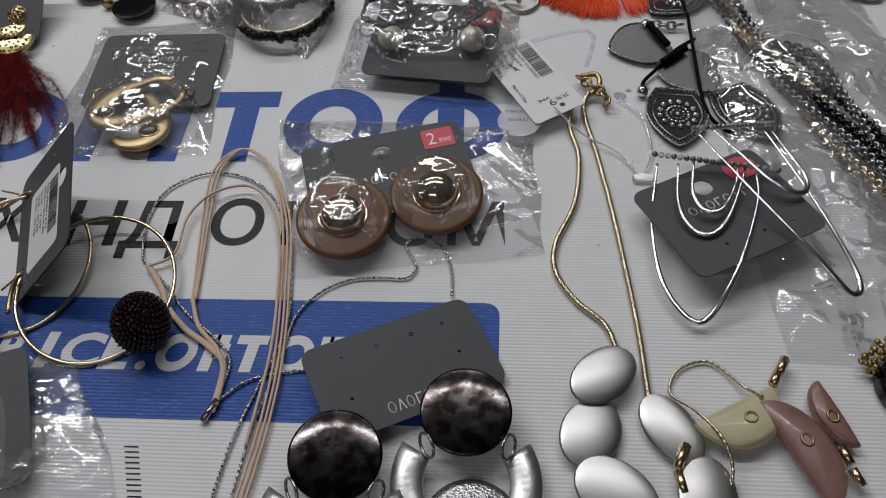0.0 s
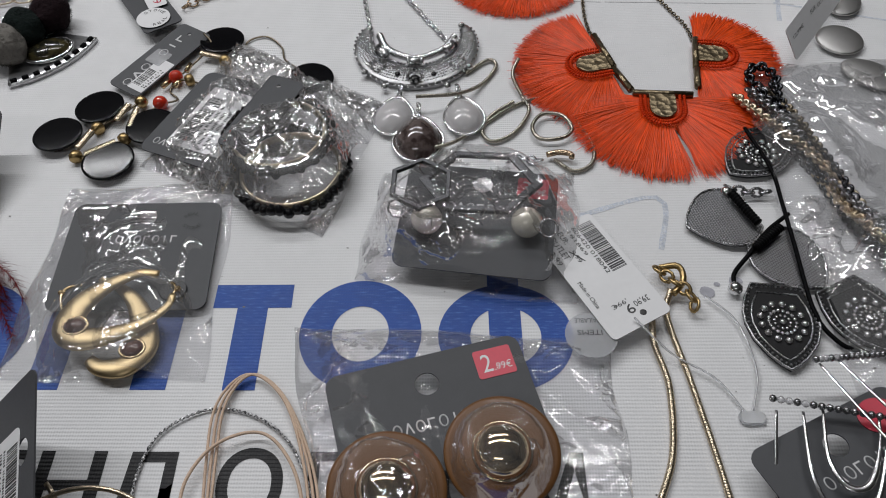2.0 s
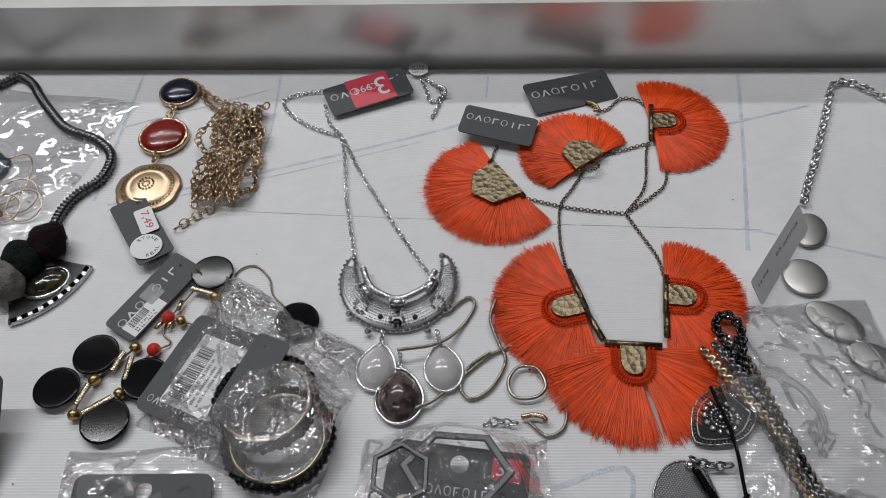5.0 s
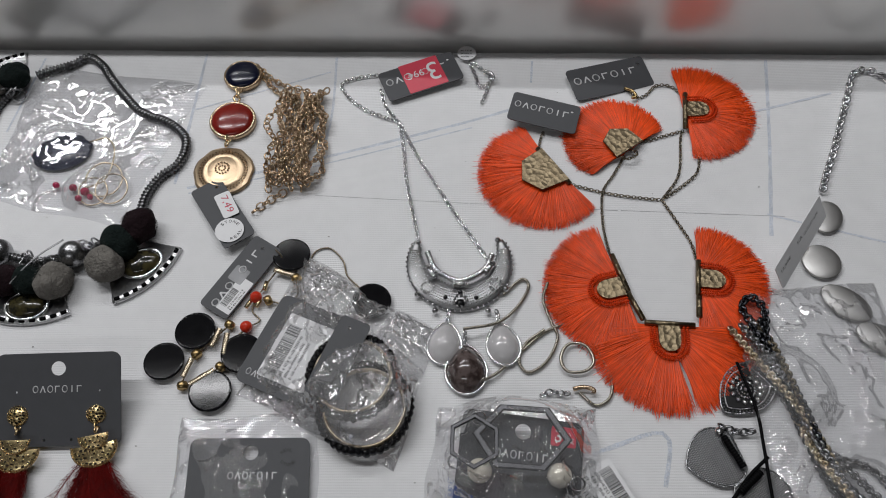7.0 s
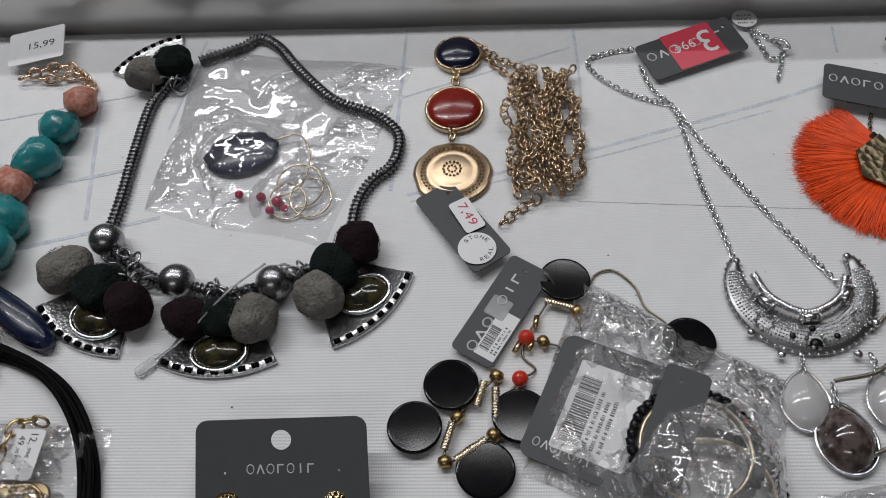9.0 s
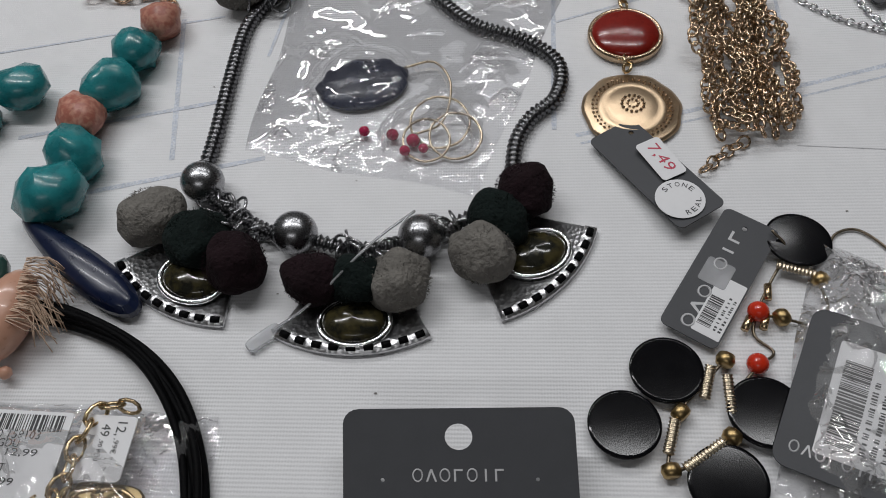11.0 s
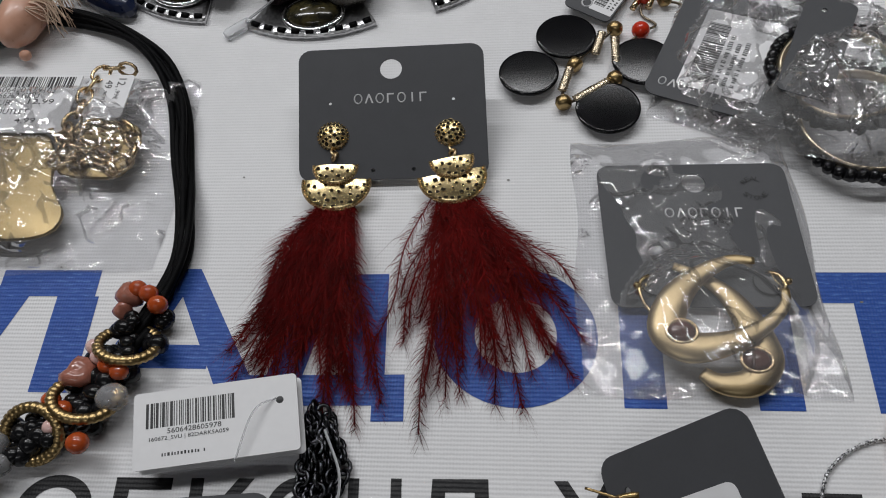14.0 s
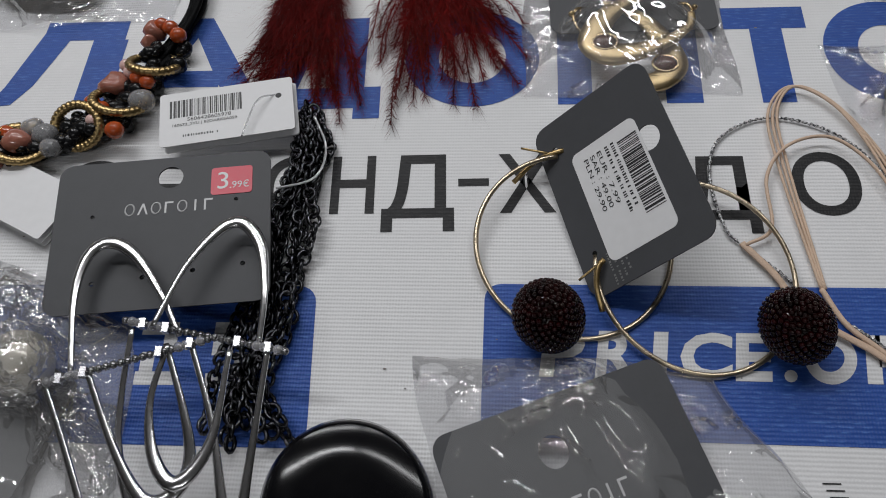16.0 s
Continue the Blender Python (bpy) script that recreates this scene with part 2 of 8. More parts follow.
POM_PLUM = mat("felt_plum", (0.015, 0.008, 0.01), 0.95, vary=0.35, grain=3, sheen=0.012, spec=0.1, bump=0.9, bump_scale=6, bump_dist=0.0015)
TEAL = mat("turquoise", (0.016, 0.17, 0.185), 0.28, vary=0.16, grain=2.5, coat=0.3, second=(0.022, 0.23, 0.245), second_scale=1.5)
PINKSTONE = mat("pink_stone", (0.52, 0.25, 0.18), 0.4, vary=0.2, grain=5, second=(0.4, 0.14, 0.1), second_scale=4, bump=0.3, bump_scale=10)
NAVY = mat("navy_resin", (0.006, 0.012, 0.04), 0.3, vary=0.2, grain=3, coat=0.15)
PEACH = mat("peach_resin", (0.6, 0.33, 0.23), 0.3, vary=0.1, grain=3, coat=0.3)
GREENSTONE = mat("green_stone", (0.04, 0.09, 0.075), 0.2, vary=0.3, grain=4, coat=0.4)
CABOCHON = mat("dark_cabochon", (0.014, 0.014, 0.01), 0.14, vary=0.4, grain=4, spec=0.4, coat=0.2, second=(0.045, 0.038, 0.016), second_scale=2)
NAVYSTONE = mat("navy_stone", (0.004, 0.006, 0.022), 0.2, vary=0.2, coat=0.15)
REDSTONE = mat("red_stone", (0.2, 0.012, 0.007), 0.22, vary=0.25, coat=0.15)
BLACK_DISC = mat("black_shell", (0.004, 0.004, 0.005), 0.12, vary=0.2, grain=2, spec=0.22, rough_vary=0.02)
BLACK_BEAD = mat("black_bead", (0.006, 0.006, 0.007), 0.22, vary=0.3, spec=0.35, coat=0.1)
BLACK_CORD = mat("black_cord", (0.0035, 0.0035, 0.004), 0.5, spec=0.05, vary=0.3, grain=20, bump=0.5, bump_scale=18)
REDBEAD = mat("red_bead", (0.6, 0.035, 0.012), 0.15, vary=0.1, coat=0.6)
ORANGEBEAD = mat("orange_bead", (0.42, 0.07, 0.015), 0.18, vary=0.2, coat=0.5)
PINKBEAD = mat("pink_bead", (0.75, 0.5, 0.46), 0.2, vary=0.1, coat=0.5)
ROSEBEAD = mat("rose_chip", (0.36, 0.14, 0.1), 0.2, vary=0.25, coat=0.4)
GREYBEAD = mat("grey_glass", (0.75, 0.75, 0.77), 0.14, vary=0.2, coat=0.3, trans=0.7)
MOON = mat("moonstone", (0.52, 0.51, 0.515), 0.12, vary=0.1, grain=2, coat=0.5)
SMOKY = mat("smoky_stone", (0.05, 0.035, 0.032), 0.1, vary=0.4, grain=2.5, coat=0.6, second=(0.11, 0.085, 0.08), second_scale=2.5)
CARNELIAN = mat("brown_stone", (0.08, 0.028, 0.02), 0.12, vary=0.25, coat=0.6)
BROWN = mat("brown_resin", (0.15, 0.068, 0.024), 0.4, vary=0.06, grain=3, coat=0.08, spec=0.3)
MIRROR_GOLD = mat("gold_mirror", (0.75, 0.6, 0.4), 0.06, 1.0, vary=0.03, rough_vary=0.03)
PEARL = mat("pearl", (0.72, 0.68, 0.58), 0.2, 0.2, vary=0.05, grain=2, coat=0.6)
BEADED = mat("dark_red_seed_beads", (0.009, 0.0006, 0.0008), 0.14, vary=0.4, island=0.95, coat=0.15, spec=0.4)
PEACH_CORD = mat("peach_cord", (0.64, 0.47, 0.35), 0.6, vary=0.15, grain=20, bump=0.4, bump_scale=16)
GOLD_SHEET = mat("gold_sheet", (0.24, 0.18, 0.09), 0.36, 1.0, vary=0.2, grain=1.5, bump=0.12, bump_scale=1.2)
BLACK_LINK = mat("black_link", (0.055, 0.056, 0.062), 0.22, 1.0, vary=0.2, grain=14)
TORT = mat("tarnished_disc", (0.11, 0.1, 0.1), 0.16, 1.0, vary=0.3, grain=1.5, second=(0.03, 0.022, 0.02), second_scale=1.6, bump=0.25, bump_scale=1.8, rough_vary=0.05)
CREAM = mat("cream_shell", (0.52, 0.46, 0.29), 0.35, vary=0.12, grain=2, coat=0.15)
PINKSHELL = mat("mauve_shell", (0.25, 0.13, 0.11), 0.3, vary=0.2, grain=1.2, coat=0.2)
FILM = film_mat("clear_film", 0.06, 0.4, 0.9, 0.9, 0.12, 0.53, 0.61, 1.5)
FILM_FLAT = film_mat("clear_film_smooth", 0.1, 0.4, 0.8, 0.9, 0.1, 0.57, 0.66, 2.3, 0.25)
FILM_THIN = film_mat("clear_film_thin", 0.045, 0.35, 0.7, 0.8, 0.1, 0.57, 0.64, 2.4, 0.22)
FILM_MILK = film_mat("milky_film", 0.16, 0.45, 0.95, 0.95, 0.2, 0.46, 0.55, 2.0)
FILM_LONG = film_mat("long_bag_film", 0.08, 0.4, 0.7, 0.9, 0.1, 0.53, 0.62, 1.4)
CLEAR = mat("clear_plastic", (0.85, 0.86, 0.88), 0.15, vary=0.04, trans=0.7, coat=0.3)
WALLP = mat("grey_panel", (0.74, 0.735, 0.72), 0.3, 0.55, vary=0.06, grain=0.25, rough_vary=0.05)
# unseen walls and ceiling: greys chosen for bounce light and reflections, not known paint
ROOM = mat("unseen_wall_grey", (0.16, 0.155, 0.15), 0.8, vary=0.05, grain=0.1)
CEIL = mat("unseen_ceiling_grey", (0.4, 0.4, 0.4), 0.9, vary=0.05, grain=0.1)
FLOORM = mat("floor_vinyl", (0.2, 0.19, 0.18), 0.5, vary=0.2, grain=0.4)
WOOD = mat("table_board", (0.35, 0.28, 0.2), 0.5, vary=0.2, grain=2)


# ---- mesh tools (centimetres in, metres out) ----
def V(*a):
    return Vector(a)


class Geo:
    def __init__(self):
        self.v, self.f, self.s = [], [], []

    def add(self, verts, faces, m=None, smooth=True):
        k = len(self.v)
        self.v += [tuple(m @ Vector(p)) for p in verts] if m is not None else [tuple(p) for p in verts]
        self.f += [tuple(k + i for i in f) for f in faces]
        self.s += [smooth] * len(faces)
        return self

    def mesh(self, name):
        me = bpy.data.meshes.new(name)
        me.from_pydata([(x * CM, y * CM, z * CM) for x, y, z in self.v], [], self.f)
        me.polygons.foreach_set("use_smooth", self.s)
        me.update()
        return me

    def sweep(self, pts, radii, seg=8, closed=False, flat=1.0):
        """A tube through dense points; radii one number or one a point; flat squashes it upright."""
        n = len(pts)
        if not hasattr(radii, "__len__"):
            radii = [radii] * n
        vs, fs = [], []
        up = V(0, 0, 1)
        for i, p in enumerate(pts):
            a, b = pts[(i - 1) % n if closed else max(i - 1, 0)], pts[(i + 1) % n if closed else min(i + 1, n - 1)]
            t = (b - a).normalized() if (b - a).length > 1e-9 else V(1, 0, 0)
            side = t.cross(up)
            side = side.normalized() if side.length > 1e-3 else V(1, 0, 0)
            top = side.cross(t)
            for k in range(seg):
                w = 2 * math.pi * k / seg
                vs.append(p + side * math.cos(w) * radii[i] + top * math.sin(w) * radii[i] * flat)
        for i in range(n if closed else n - 1):
            j = (i + 1) % n
            for k in range(seg):
                k2 = (k + 1) % seg
                fs.append((i * seg + k, i * seg + k2, j * seg + k2, j * seg + k))
        if not closed:
            fs.append(tuple(range(seg))[::-1])
            fs.append(tuple((n - 1) * seg + k for k in range(seg)))
        return self.add(vs, fs)

    def lathe(self, prof, m=None, seg=24, sx=1.0, sy=1.0):
        """A turned form round z: profile of (radius, z)."""
        vs, fs = [], []
        for r, z in prof:
            for k in range(seg):
                w = 2 * math.pi * k / seg
                vs.append((r * math.cos(w) * sx, r * math.sin(w) * sy, z))
        for i in range(len(prof) - 1):
            for k in range(seg):
                k2 = (k + 1) % seg
                fs.append((i * seg + k, i * seg + k2, (i + 1) * seg + k2, (i + 1) * seg + k))
        if prof[0][0] > 1e-6:
            fs.append(tuple(range(seg))[::-1])
        if prof[-1][0] > 1e-6:
            fs.append(tuple((len(prof) - 1) * seg + k for k in range(seg)))
        return self.add(vs, fs, m)

    def ball(self, c, r, seg=14, rings=8, sx=1.0, sy=1.0, sz=1.0, rz=0.0, lump=0.0, lump_scale=1.0):
        vs, fs = [], []
        m = Matrix.Translation(c) @ Matrix.Rotation(radians(rz), 4, "Z")
        for i in range(rings + 1):
            ph = math.pi * i / rings
            for k in range(seg):
                w = 2 * math.pi * k / seg
                p = V(math.sin(ph) * math.cos(w), math.sin(ph) * math.sin(w), math.cos(ph))
                q = r * (1 + lump * (noise.noise(p * lump_scale + Vector(c)) if lump else 0))
                vs.append((p.x * q * sx, p.y * q * sy, p.z * q * sz))
        for i in range(rings):
            for k in range(seg):
                k2 = (k + 1) % seg
                fs.append((i * seg + k, (i + 1) * seg + k, (i + 1) * seg + k2, i * seg + k2))
        return self.add(vs, fs, m)

    def torus(self, m, ra, rb, wire, seg=14, tube=6):
        """A ring, stretched to half axes ra, rb."""
        pts = [V(ra * math.cos(2 * math.pi * k / seg), rb * math.sin(2 * math.pi * k / seg), 0) for k in range(seg)]
        vs, fs = [], []
        for i, p in enumerate(pts):
            t = (pts[(i + 1) % seg] - pts[i - 1]).normalized()
            o = V(t.y, -t.x, 0)
            for k in range(tube):
                w = 2 * math.pi * k / tube
                vs.append(p + o * math.cos(w) * wire + V(0, 0, math.sin(w) * wire))
        for i in range(seg):
            j = (i + 1) % seg
            for k in range(tube):
                k2 = (k + 1) % tube
                fs.append((i * tube + k, i * tube + k2, j * tube + k2, j * tube + k))
        return self.add(vs, fs, m)

    def slab(self, outline, h, m=None, bevel=0.0, dome=0.0):
        """A flat plate from a star-shaped outline (counter-clockwise), thickness h, with a softened upper edge."""
        n = len(outline)
        cx, cy = sum(p[0] for p in outline) / n, sum(p[1] for p in outline) / n
        rows = [(0.0, 1.0), (h - bevel, 1.0)]
        if bevel:
            rows.append((h, None))
        vs, fs = [], []
        for z, k in rows:
            for x, y in outline:
                d = math.hypot(x - cx, y - cy)
                q = 1.0 if k else max(0.0, (d - bevel) / d)
                vs.append((cx + (x - cx) * q, cy + (y - cy) * q, z))
        for i in range(len(rows) - 1):
            for k in range(n):
                k2 = (k + 1) % n
                fs.append((i * n + k, i * n + k2, (i + 1) * n + k2, (i + 1) * n + k))
        flat = len(fs)
        base = (len(rows) - 1) * n
        if dome:
            # the domed top has a rim of its own, so that the edge stays crisp
            vs += vs[base:base + n]
            base = len(vs) - n
            for q, zz in ((0.88, 0.25), (0.66, 0.6), (0.33, 0.9)):
                for x, y in outline:
                    vs.append((cx + (x - cx) * q, cy + (y - cy) * q, h + dome * zz))
            for i in range(3):
                for k in range(n):
                    k2 = (k + 1) % n
                    fs.append((base + i * n + k, base + i * n + k2, base + (i + 1) * n + k2, base + (i + 1) * n + k))
            base += 3 * n
        vs.append((cx, cy, h + dome))
        for k in range(n):
            fs.append((base + k, base + (k + 1) % n, len(vs) - 1))
        top = len(fs)
        vs.append((cx, cy, 0))
        for k in range(n):
            fs.append(((k + 1) % n, k, len(vs) - 1))
        self.add(vs, fs, m, smooth=False)
        if dome:
            k = len(self.s) - len(fs)
            self.s[k + flat:k + top] = [True] * (top - flat)
        return self

    def box(self, x0, y0, z0, x1, y1, z1, m=None):
        vs = [(x, y, z) for z in (z0, z1) for x, y in ((x0, y0), (x1, y0), (x1, y1), (x0, y1))]
        fs = [(3, 2, 1, 0), (4, 5, 6, 7), (0, 1, 5, 4), (1, 2, 6, 5), (2, 3, 7, 6), (3, 0, 4, 7)]
        return self.add(vs, fs, m, smooth=False)


# the table was laid out in three sheets; each sheet's cubic shift (centimetres, argument in decimetres) brings it to the common plan
RIGHT = ((-0.1734, -0.1834, 0.0264, -0.0040, 0.6442, -0.1316, -0.0074, -0.1664, 0.0241, 0.0089), (0.0385, 0.3246, -0.0851, -0.0216, -0.0192, -0.0848, -0.0117, 0.0510, 0.0133, -0.0162))
FAR = ((-0.0507, -0.2317, -0.0112, 0.0013, 0.3974, -0.0302, 0.0049, -0.0892, -0.0064, 0.0017), (-0.2894, 0.3142, -0.0185, 0.0003, 0.1982, -0.1202, -0.0051, -0.0101, 0.0073, 0.0013))
LEFT = ((0.1980, -0.6415, 0.0184, -0.0414, 0.0600, -0.1560, -0.0255, -0.3059, 0.0351, -0.0004), (0.1398, 0.0006, -0.2647, 0.1038, -0.0097, -0.0930, -0.0119, -0.1464, -0.0115, -0.0335))
sheet = {"now": None}


def settle(me):
    """Moves a mesh from its sheet's plan to the common one."""
    if not sheet["now"]:
        return
    cx, cy = sheet["now"]
    co = np.empty(len(me.vertices) * 3)
    me.vertices.foreach_get("co", co)
    co = co.reshape(-1, 3)
    x, y = co[:, 0] * 10, co[:, 1] * 10
    terms = [x ** i * y ** j for i in range(4) for j in range(4 - i)]
    co[:, 0] += sum(c * t for c, t in zip(cx, terms)) * CM
    co[:, 1] += sum(c * t for c, t in zip(cy, terms)) * CM
    me.vertices.foreach_set("co", co.ravel())
    me.update()


def thing(name, label, category, group="", at=(0, 0, 0)):
    o = new(name)
    o.empty_display_size = 0.01
    o.location = Vector(at) * CM
    return tagged(o, label, category, group)


def part(name, geo, material, parent, label=""):
    me = geo if isinstance(geo, bpy.types.Mesh) else geo.mesh(name)
    settle(me)
    me.materials.append(material)
    o = new(name, me)
    o.parent = parent
    root = parent
    off = Vector()
    while root is not None:
        off += root.location
        root = root.parent
    o.location = -off if parent else (0, 0, 0)
    return tagged(o, label)


def solid(name, geo, material, label, category, group="", kind=""):
    me = geo.mesh(name)
    me.materials.append(material)
    return tagged(new(name, me), label, category, group, kind)


def spline(pts, step=0.12, closed=False):
    """Points at even steps on a smooth line through the given ones."""
    p = [Vector(q) if len(q) == 3 else Vector((q[0], q[1], 0)) for q in pts]
    n = len(p)
    dense = []
    for i in range(n if closed else n - 1):
        a, b = p[i], p[(i + 1) % n]
        z = p[i - 1] if (closed or i > 0) else a + (a - b)
        c = p[(i + 2) % n] if (closed or i < n - 2) else b + (b - a)
        k = max(4, int((b - a).length / step * 2))
        for j in range(k):
            t = j / k
            dense.append(0.5 * ((2 * a) + (b - z) * t + (2 * z - 5 * a + 4 * b - c) * t * t + (3 * a - z - 3 * b + c) * t ** 3))
    dense.append(p[0] if closed else p[-1])
    out, left = [dense[0]], step
    for a, b in zip(dense, dense[1:]):
        d = (b - a).length
        while d >= left and d > 1e-9:
            a = a.lerp(b, left / d)
            out.append(a)
            d, left = (b - a).length, step
        left -= d
    if closed and len(out) > 3 and (out[-1] - out[0]).length < step * 0.5:
        out.pop()
    return out


def lift(pts, z):
    return [(q[0], q[1], q[2] if len(q) > 2 else z) for q in pts]


def chain(geo, pts, link=0.34, width=0.22, wire=0.035, z=0.12, closed=False, jitter=0.2, seg=10, tube=5):
    """Links laid one through the next along a line, each turned against its neighbour."""
    line = spline(lift(pts, z), link * 0.72, closed)
    for i in range(len(line) - 1):
        a, b = line[i], line[i + 1]
        t = (b - a).normalized()
        yaw = math.atan2(t.y, t.x)
        pitch = -math.asin(max(-1, min(1, t.z)))
        roll = (0.7 if i % 2 else -0.7) + random.uniform(-jitter, jitter)
        m = Matrix.Translation((a + b) / 2) @ Matrix.Rotation(yaw, 4, "Z") @ Matrix.Rotation(pitch, 4, "Y") @ Matrix.Rotation(roll, 4, "X")
        geo.torus(m, link / 2, width / 2, wire, seg, tube)
    return geo


def linked(parent, pts, material, seg=10, tube=5, label="", **kw):
    """A chain whose links are separate parts under one strand."""
    strand = new("strand")
    strand.parent = parent
    g = Geo()
    chain(g, pts, seg=seg, tube=tube, **kw)
    k = seg * tube
    for i in range(len(g.v) // k):
        part("link", Geo().add(g.v[i * k:(i + 1) * k], [tuple(q - i * k for q in f) for f in g.f[i * k:(i + 1) * k]]), material, strand, label)
    return strand


def coil(geo, pts, r, pitch, z=None, depth=0.18, seg=10):
    """A ribbed snake chain or wound wire: a tube with a ring at every pitch."""
    line = spline(lift(pts, z if z is not None else r), pitch / 4)
    radii = [r * (1 - depth * (0, 0.5, 1, 0.5)[i % 4]) for i in range(len(line))]
    return geo.sweep(line, radii, seg)


def tube(geo, pts, r, z=None, step=0.15, seg=8, closed=False, flat=1.0):
    return geo.sweep(spline(lift(pts, z if z is not None else r), step, closed), r, seg, closed, flat)


def rounded(w, h, r, k=5):
    """A rounded rectangle from (0, -h) to (w, 0), counter-clockwise."""
    out = []
    for cx, cy, a in ((w - r, -r, 0), (r, -r, 90), (r, -h + r, 180), (w - r, -h + r, 270)):
        for i in range(k + 1):
            t = radians(a + 90 * i / k)
            out.append((cx + r * math.cos(t), cy + r * math.sin(t)))
    return out


def ellipse(cx, cy, a, b, rot=0.0, n=28):
    c, s = math.cos(radians(rot)), math.sin(radians(rot))
    return [(cx + a * math.cos(t) * c - b * math.sin(t) * s, cy + a * math.cos(t) * s + b * math.sin(t) * c)
            for t in (2 * math.pi * i / n for i in range(n))]


def spanned(tl, tr, bl):
    """The pose, width and height of a flat card from three of its corners."""
    tl, tr, bl = Vector(tl), Vector(tr), Vector(bl)
    x = (tr - tl).normalized()
    z = x.cross(tl - bl).normalized()
    y = z.cross(x)
    m = Matrix((x, y, z)).transposed().to_4x4()
    m.translation = tl
    return m, (tr - tl).length, (tl - bl).dot(y)


def squared(a, b, c, d):
    """Pose, width and height of the rectangle that lies nearest to four corners taken clockwise from its top left."""
    a, b, c, d = Vector(a), Vector(b), Vector(c), Vector(d)
    x, y = ((b - a) + (c - d)) / 2, ((a - d) + (b - c)) / 2
    w, h = x.length, y.length
    s, q = (x.normalized() + y.normalized()).normalized(), (x.normalized() - y.normalized()).normalized()
    x, y = (s + q).normalized(), (s - q).normalized()
    m = Matrix((x, y, x.cross(y))).transposed().to_4x4()
    m.translation = (a + b + c + d) / 4 - x * w / 2 + y * h / 2
    return m, w, h


def holed(outline, holes, h, m):
    """A card with punched holes: filled between the outline and the holes, then given thickness."""
    bm = bmesh.new()
    loops = [outline] + [ellipse(x, -y, r, r, 0, 20 if r > 0.15 else 8) for x, y, r in holes]
    edges = []
    for lp in loops:
        vs = [bm.verts.new((x, y, h)) for x, y in lp]
        edges += [bm.edges.new((vs[i], vs[(i + 1) % len(vs)])) for i in range(len(vs))]
    bmesh.ops.triangle_fill(bm, edges=edges, use_beauty=True)
    faces = [f for f in bm.faces]
    for f in faces:
        if f.normal.z < 0:
            f.normal_flip()
    ext = bmesh.ops.extrude_face_region(bm, geom=faces)
    for v in [e for e in ext["geom"] if isinstance(e, bmesh.types.BMVert)]:
        v.co.z = 0
    bmesh.ops.recalc_face_normals(bm, faces=bm.faces)
    bm.transform(Matrix.Scale(CM, 4) @ m)
    me = bpy.data.meshes.new("card")
    bm.to_mesh(me)
    bm.free()
    return me


def scaled(m):
    k = m.copy()
    k.translation = k.translation * CM
    return k


def letters(name, body, m, size, material, parent, label="", width=None, height=None, thick=0.006, centre=False, bold=0.0):
    """Lettering as a thin mesh at pose m (centimetres); width and height stretch it."""
    cu = bpy.data.curves.new("lettering", "FONT")
    cu.body, cu.size, cu.extrude, cu.resolution_u, cu.offset = body, 1.0, 0.0, 3, bold
    tmp = bpy.data.objects.new("lettering", cu)
    me = bpy.data.meshes.new_from_object(tmp)
    bpy.data.objects.remove(tmp)
    xs, ys = [v.co.x for v in me.vertices], [v.co.y for v in me.vertices]
    x0, x1, y0, y1 = min(xs), max(xs), min(ys), max(ys)
    sx = width / (x1 - x0) if width else size
    sy = height / (y1 - y0) if height else size
    cx = (x0 + x1) / 2 if centre else x0
    cy = (y0 + y1) / 2 if centre else y0
    for v in me.vertices:
        p = m @ Vector(((v.co.x - cx) * sx, (v.co.y - cy) * sy, thick))
        v.co = p * CM
    me.update()
    me.materials.clear()
    return part(name, me, material, parent, label)


def word_shapes(m, x, y, w, h, z):
    """A maker's mark as seven plain strokes and rings, one shape each."""
    s = w / 7.6
    t = s * 0.17
    out = []
    for i in range(7):
        geo = Geo()
        x0 = x + i * w / 6.6
        if i in (0, 2, 4):
            geo.torus(m @ Matrix.Translation((x0 + s * 0.4, y + h / 2, z)), s * 0.4, h / 2, t / 2, 14, 4)
        elif i == 5:
            geo.box(x0 + s * 0.3, y, z, x0 + s * 0.3 + t, y + h, z + 0.008, m)
        elif i == 1:
            a0, top, low = x0 + s * 0.4, z + 0.008, s * 0.38
            vs = [(a0 - t / 2, y + h), (a0 + t / 2, y + h), (a0 + low + t / 2, y), (a0 + low - t / 2, y), (a0, y + h - t * 1.6), (a0 - low + t / 2, y), (a0 - low - t / 2, y)]
            geo.add([m @ V(px, py, top) for px, py in vs], [(0, 1, 4), (1, 2, 3, 4), (0, 4, 5, 6)], smooth=False)
        else:
            out_ = [(0, 0), (t, 0), (t, h - t), (s * 0.75, h - t), (s * 0.75, h), (0, h)]
            geo.add([m @ V(x0 + px, y + py, z + 0.008) for px, py in out_], [(0, 1, 2, 5), (2, 3, 4, 5)], smooth=False)
        out.append(geo)
    return out


def barcode(geo, m, x, y, w, h, z, seed=1, bars=32):
    """Upright printed bars of uneven width."""
    rnd = random.Random(seed)
    at = 0.0
    ws = [rnd.choice((1, 1, 2) if i % 2 else (1, 1, 2, 3)) for i in range(bars * 2)]
    unit = w / sum(ws)
    for i, q in enumerate(ws):
        if i % 2 == 0:
            geo.box(x + at, y - h, z, x + at + q * unit, y, z + 0.006, m)
        at += q * unit


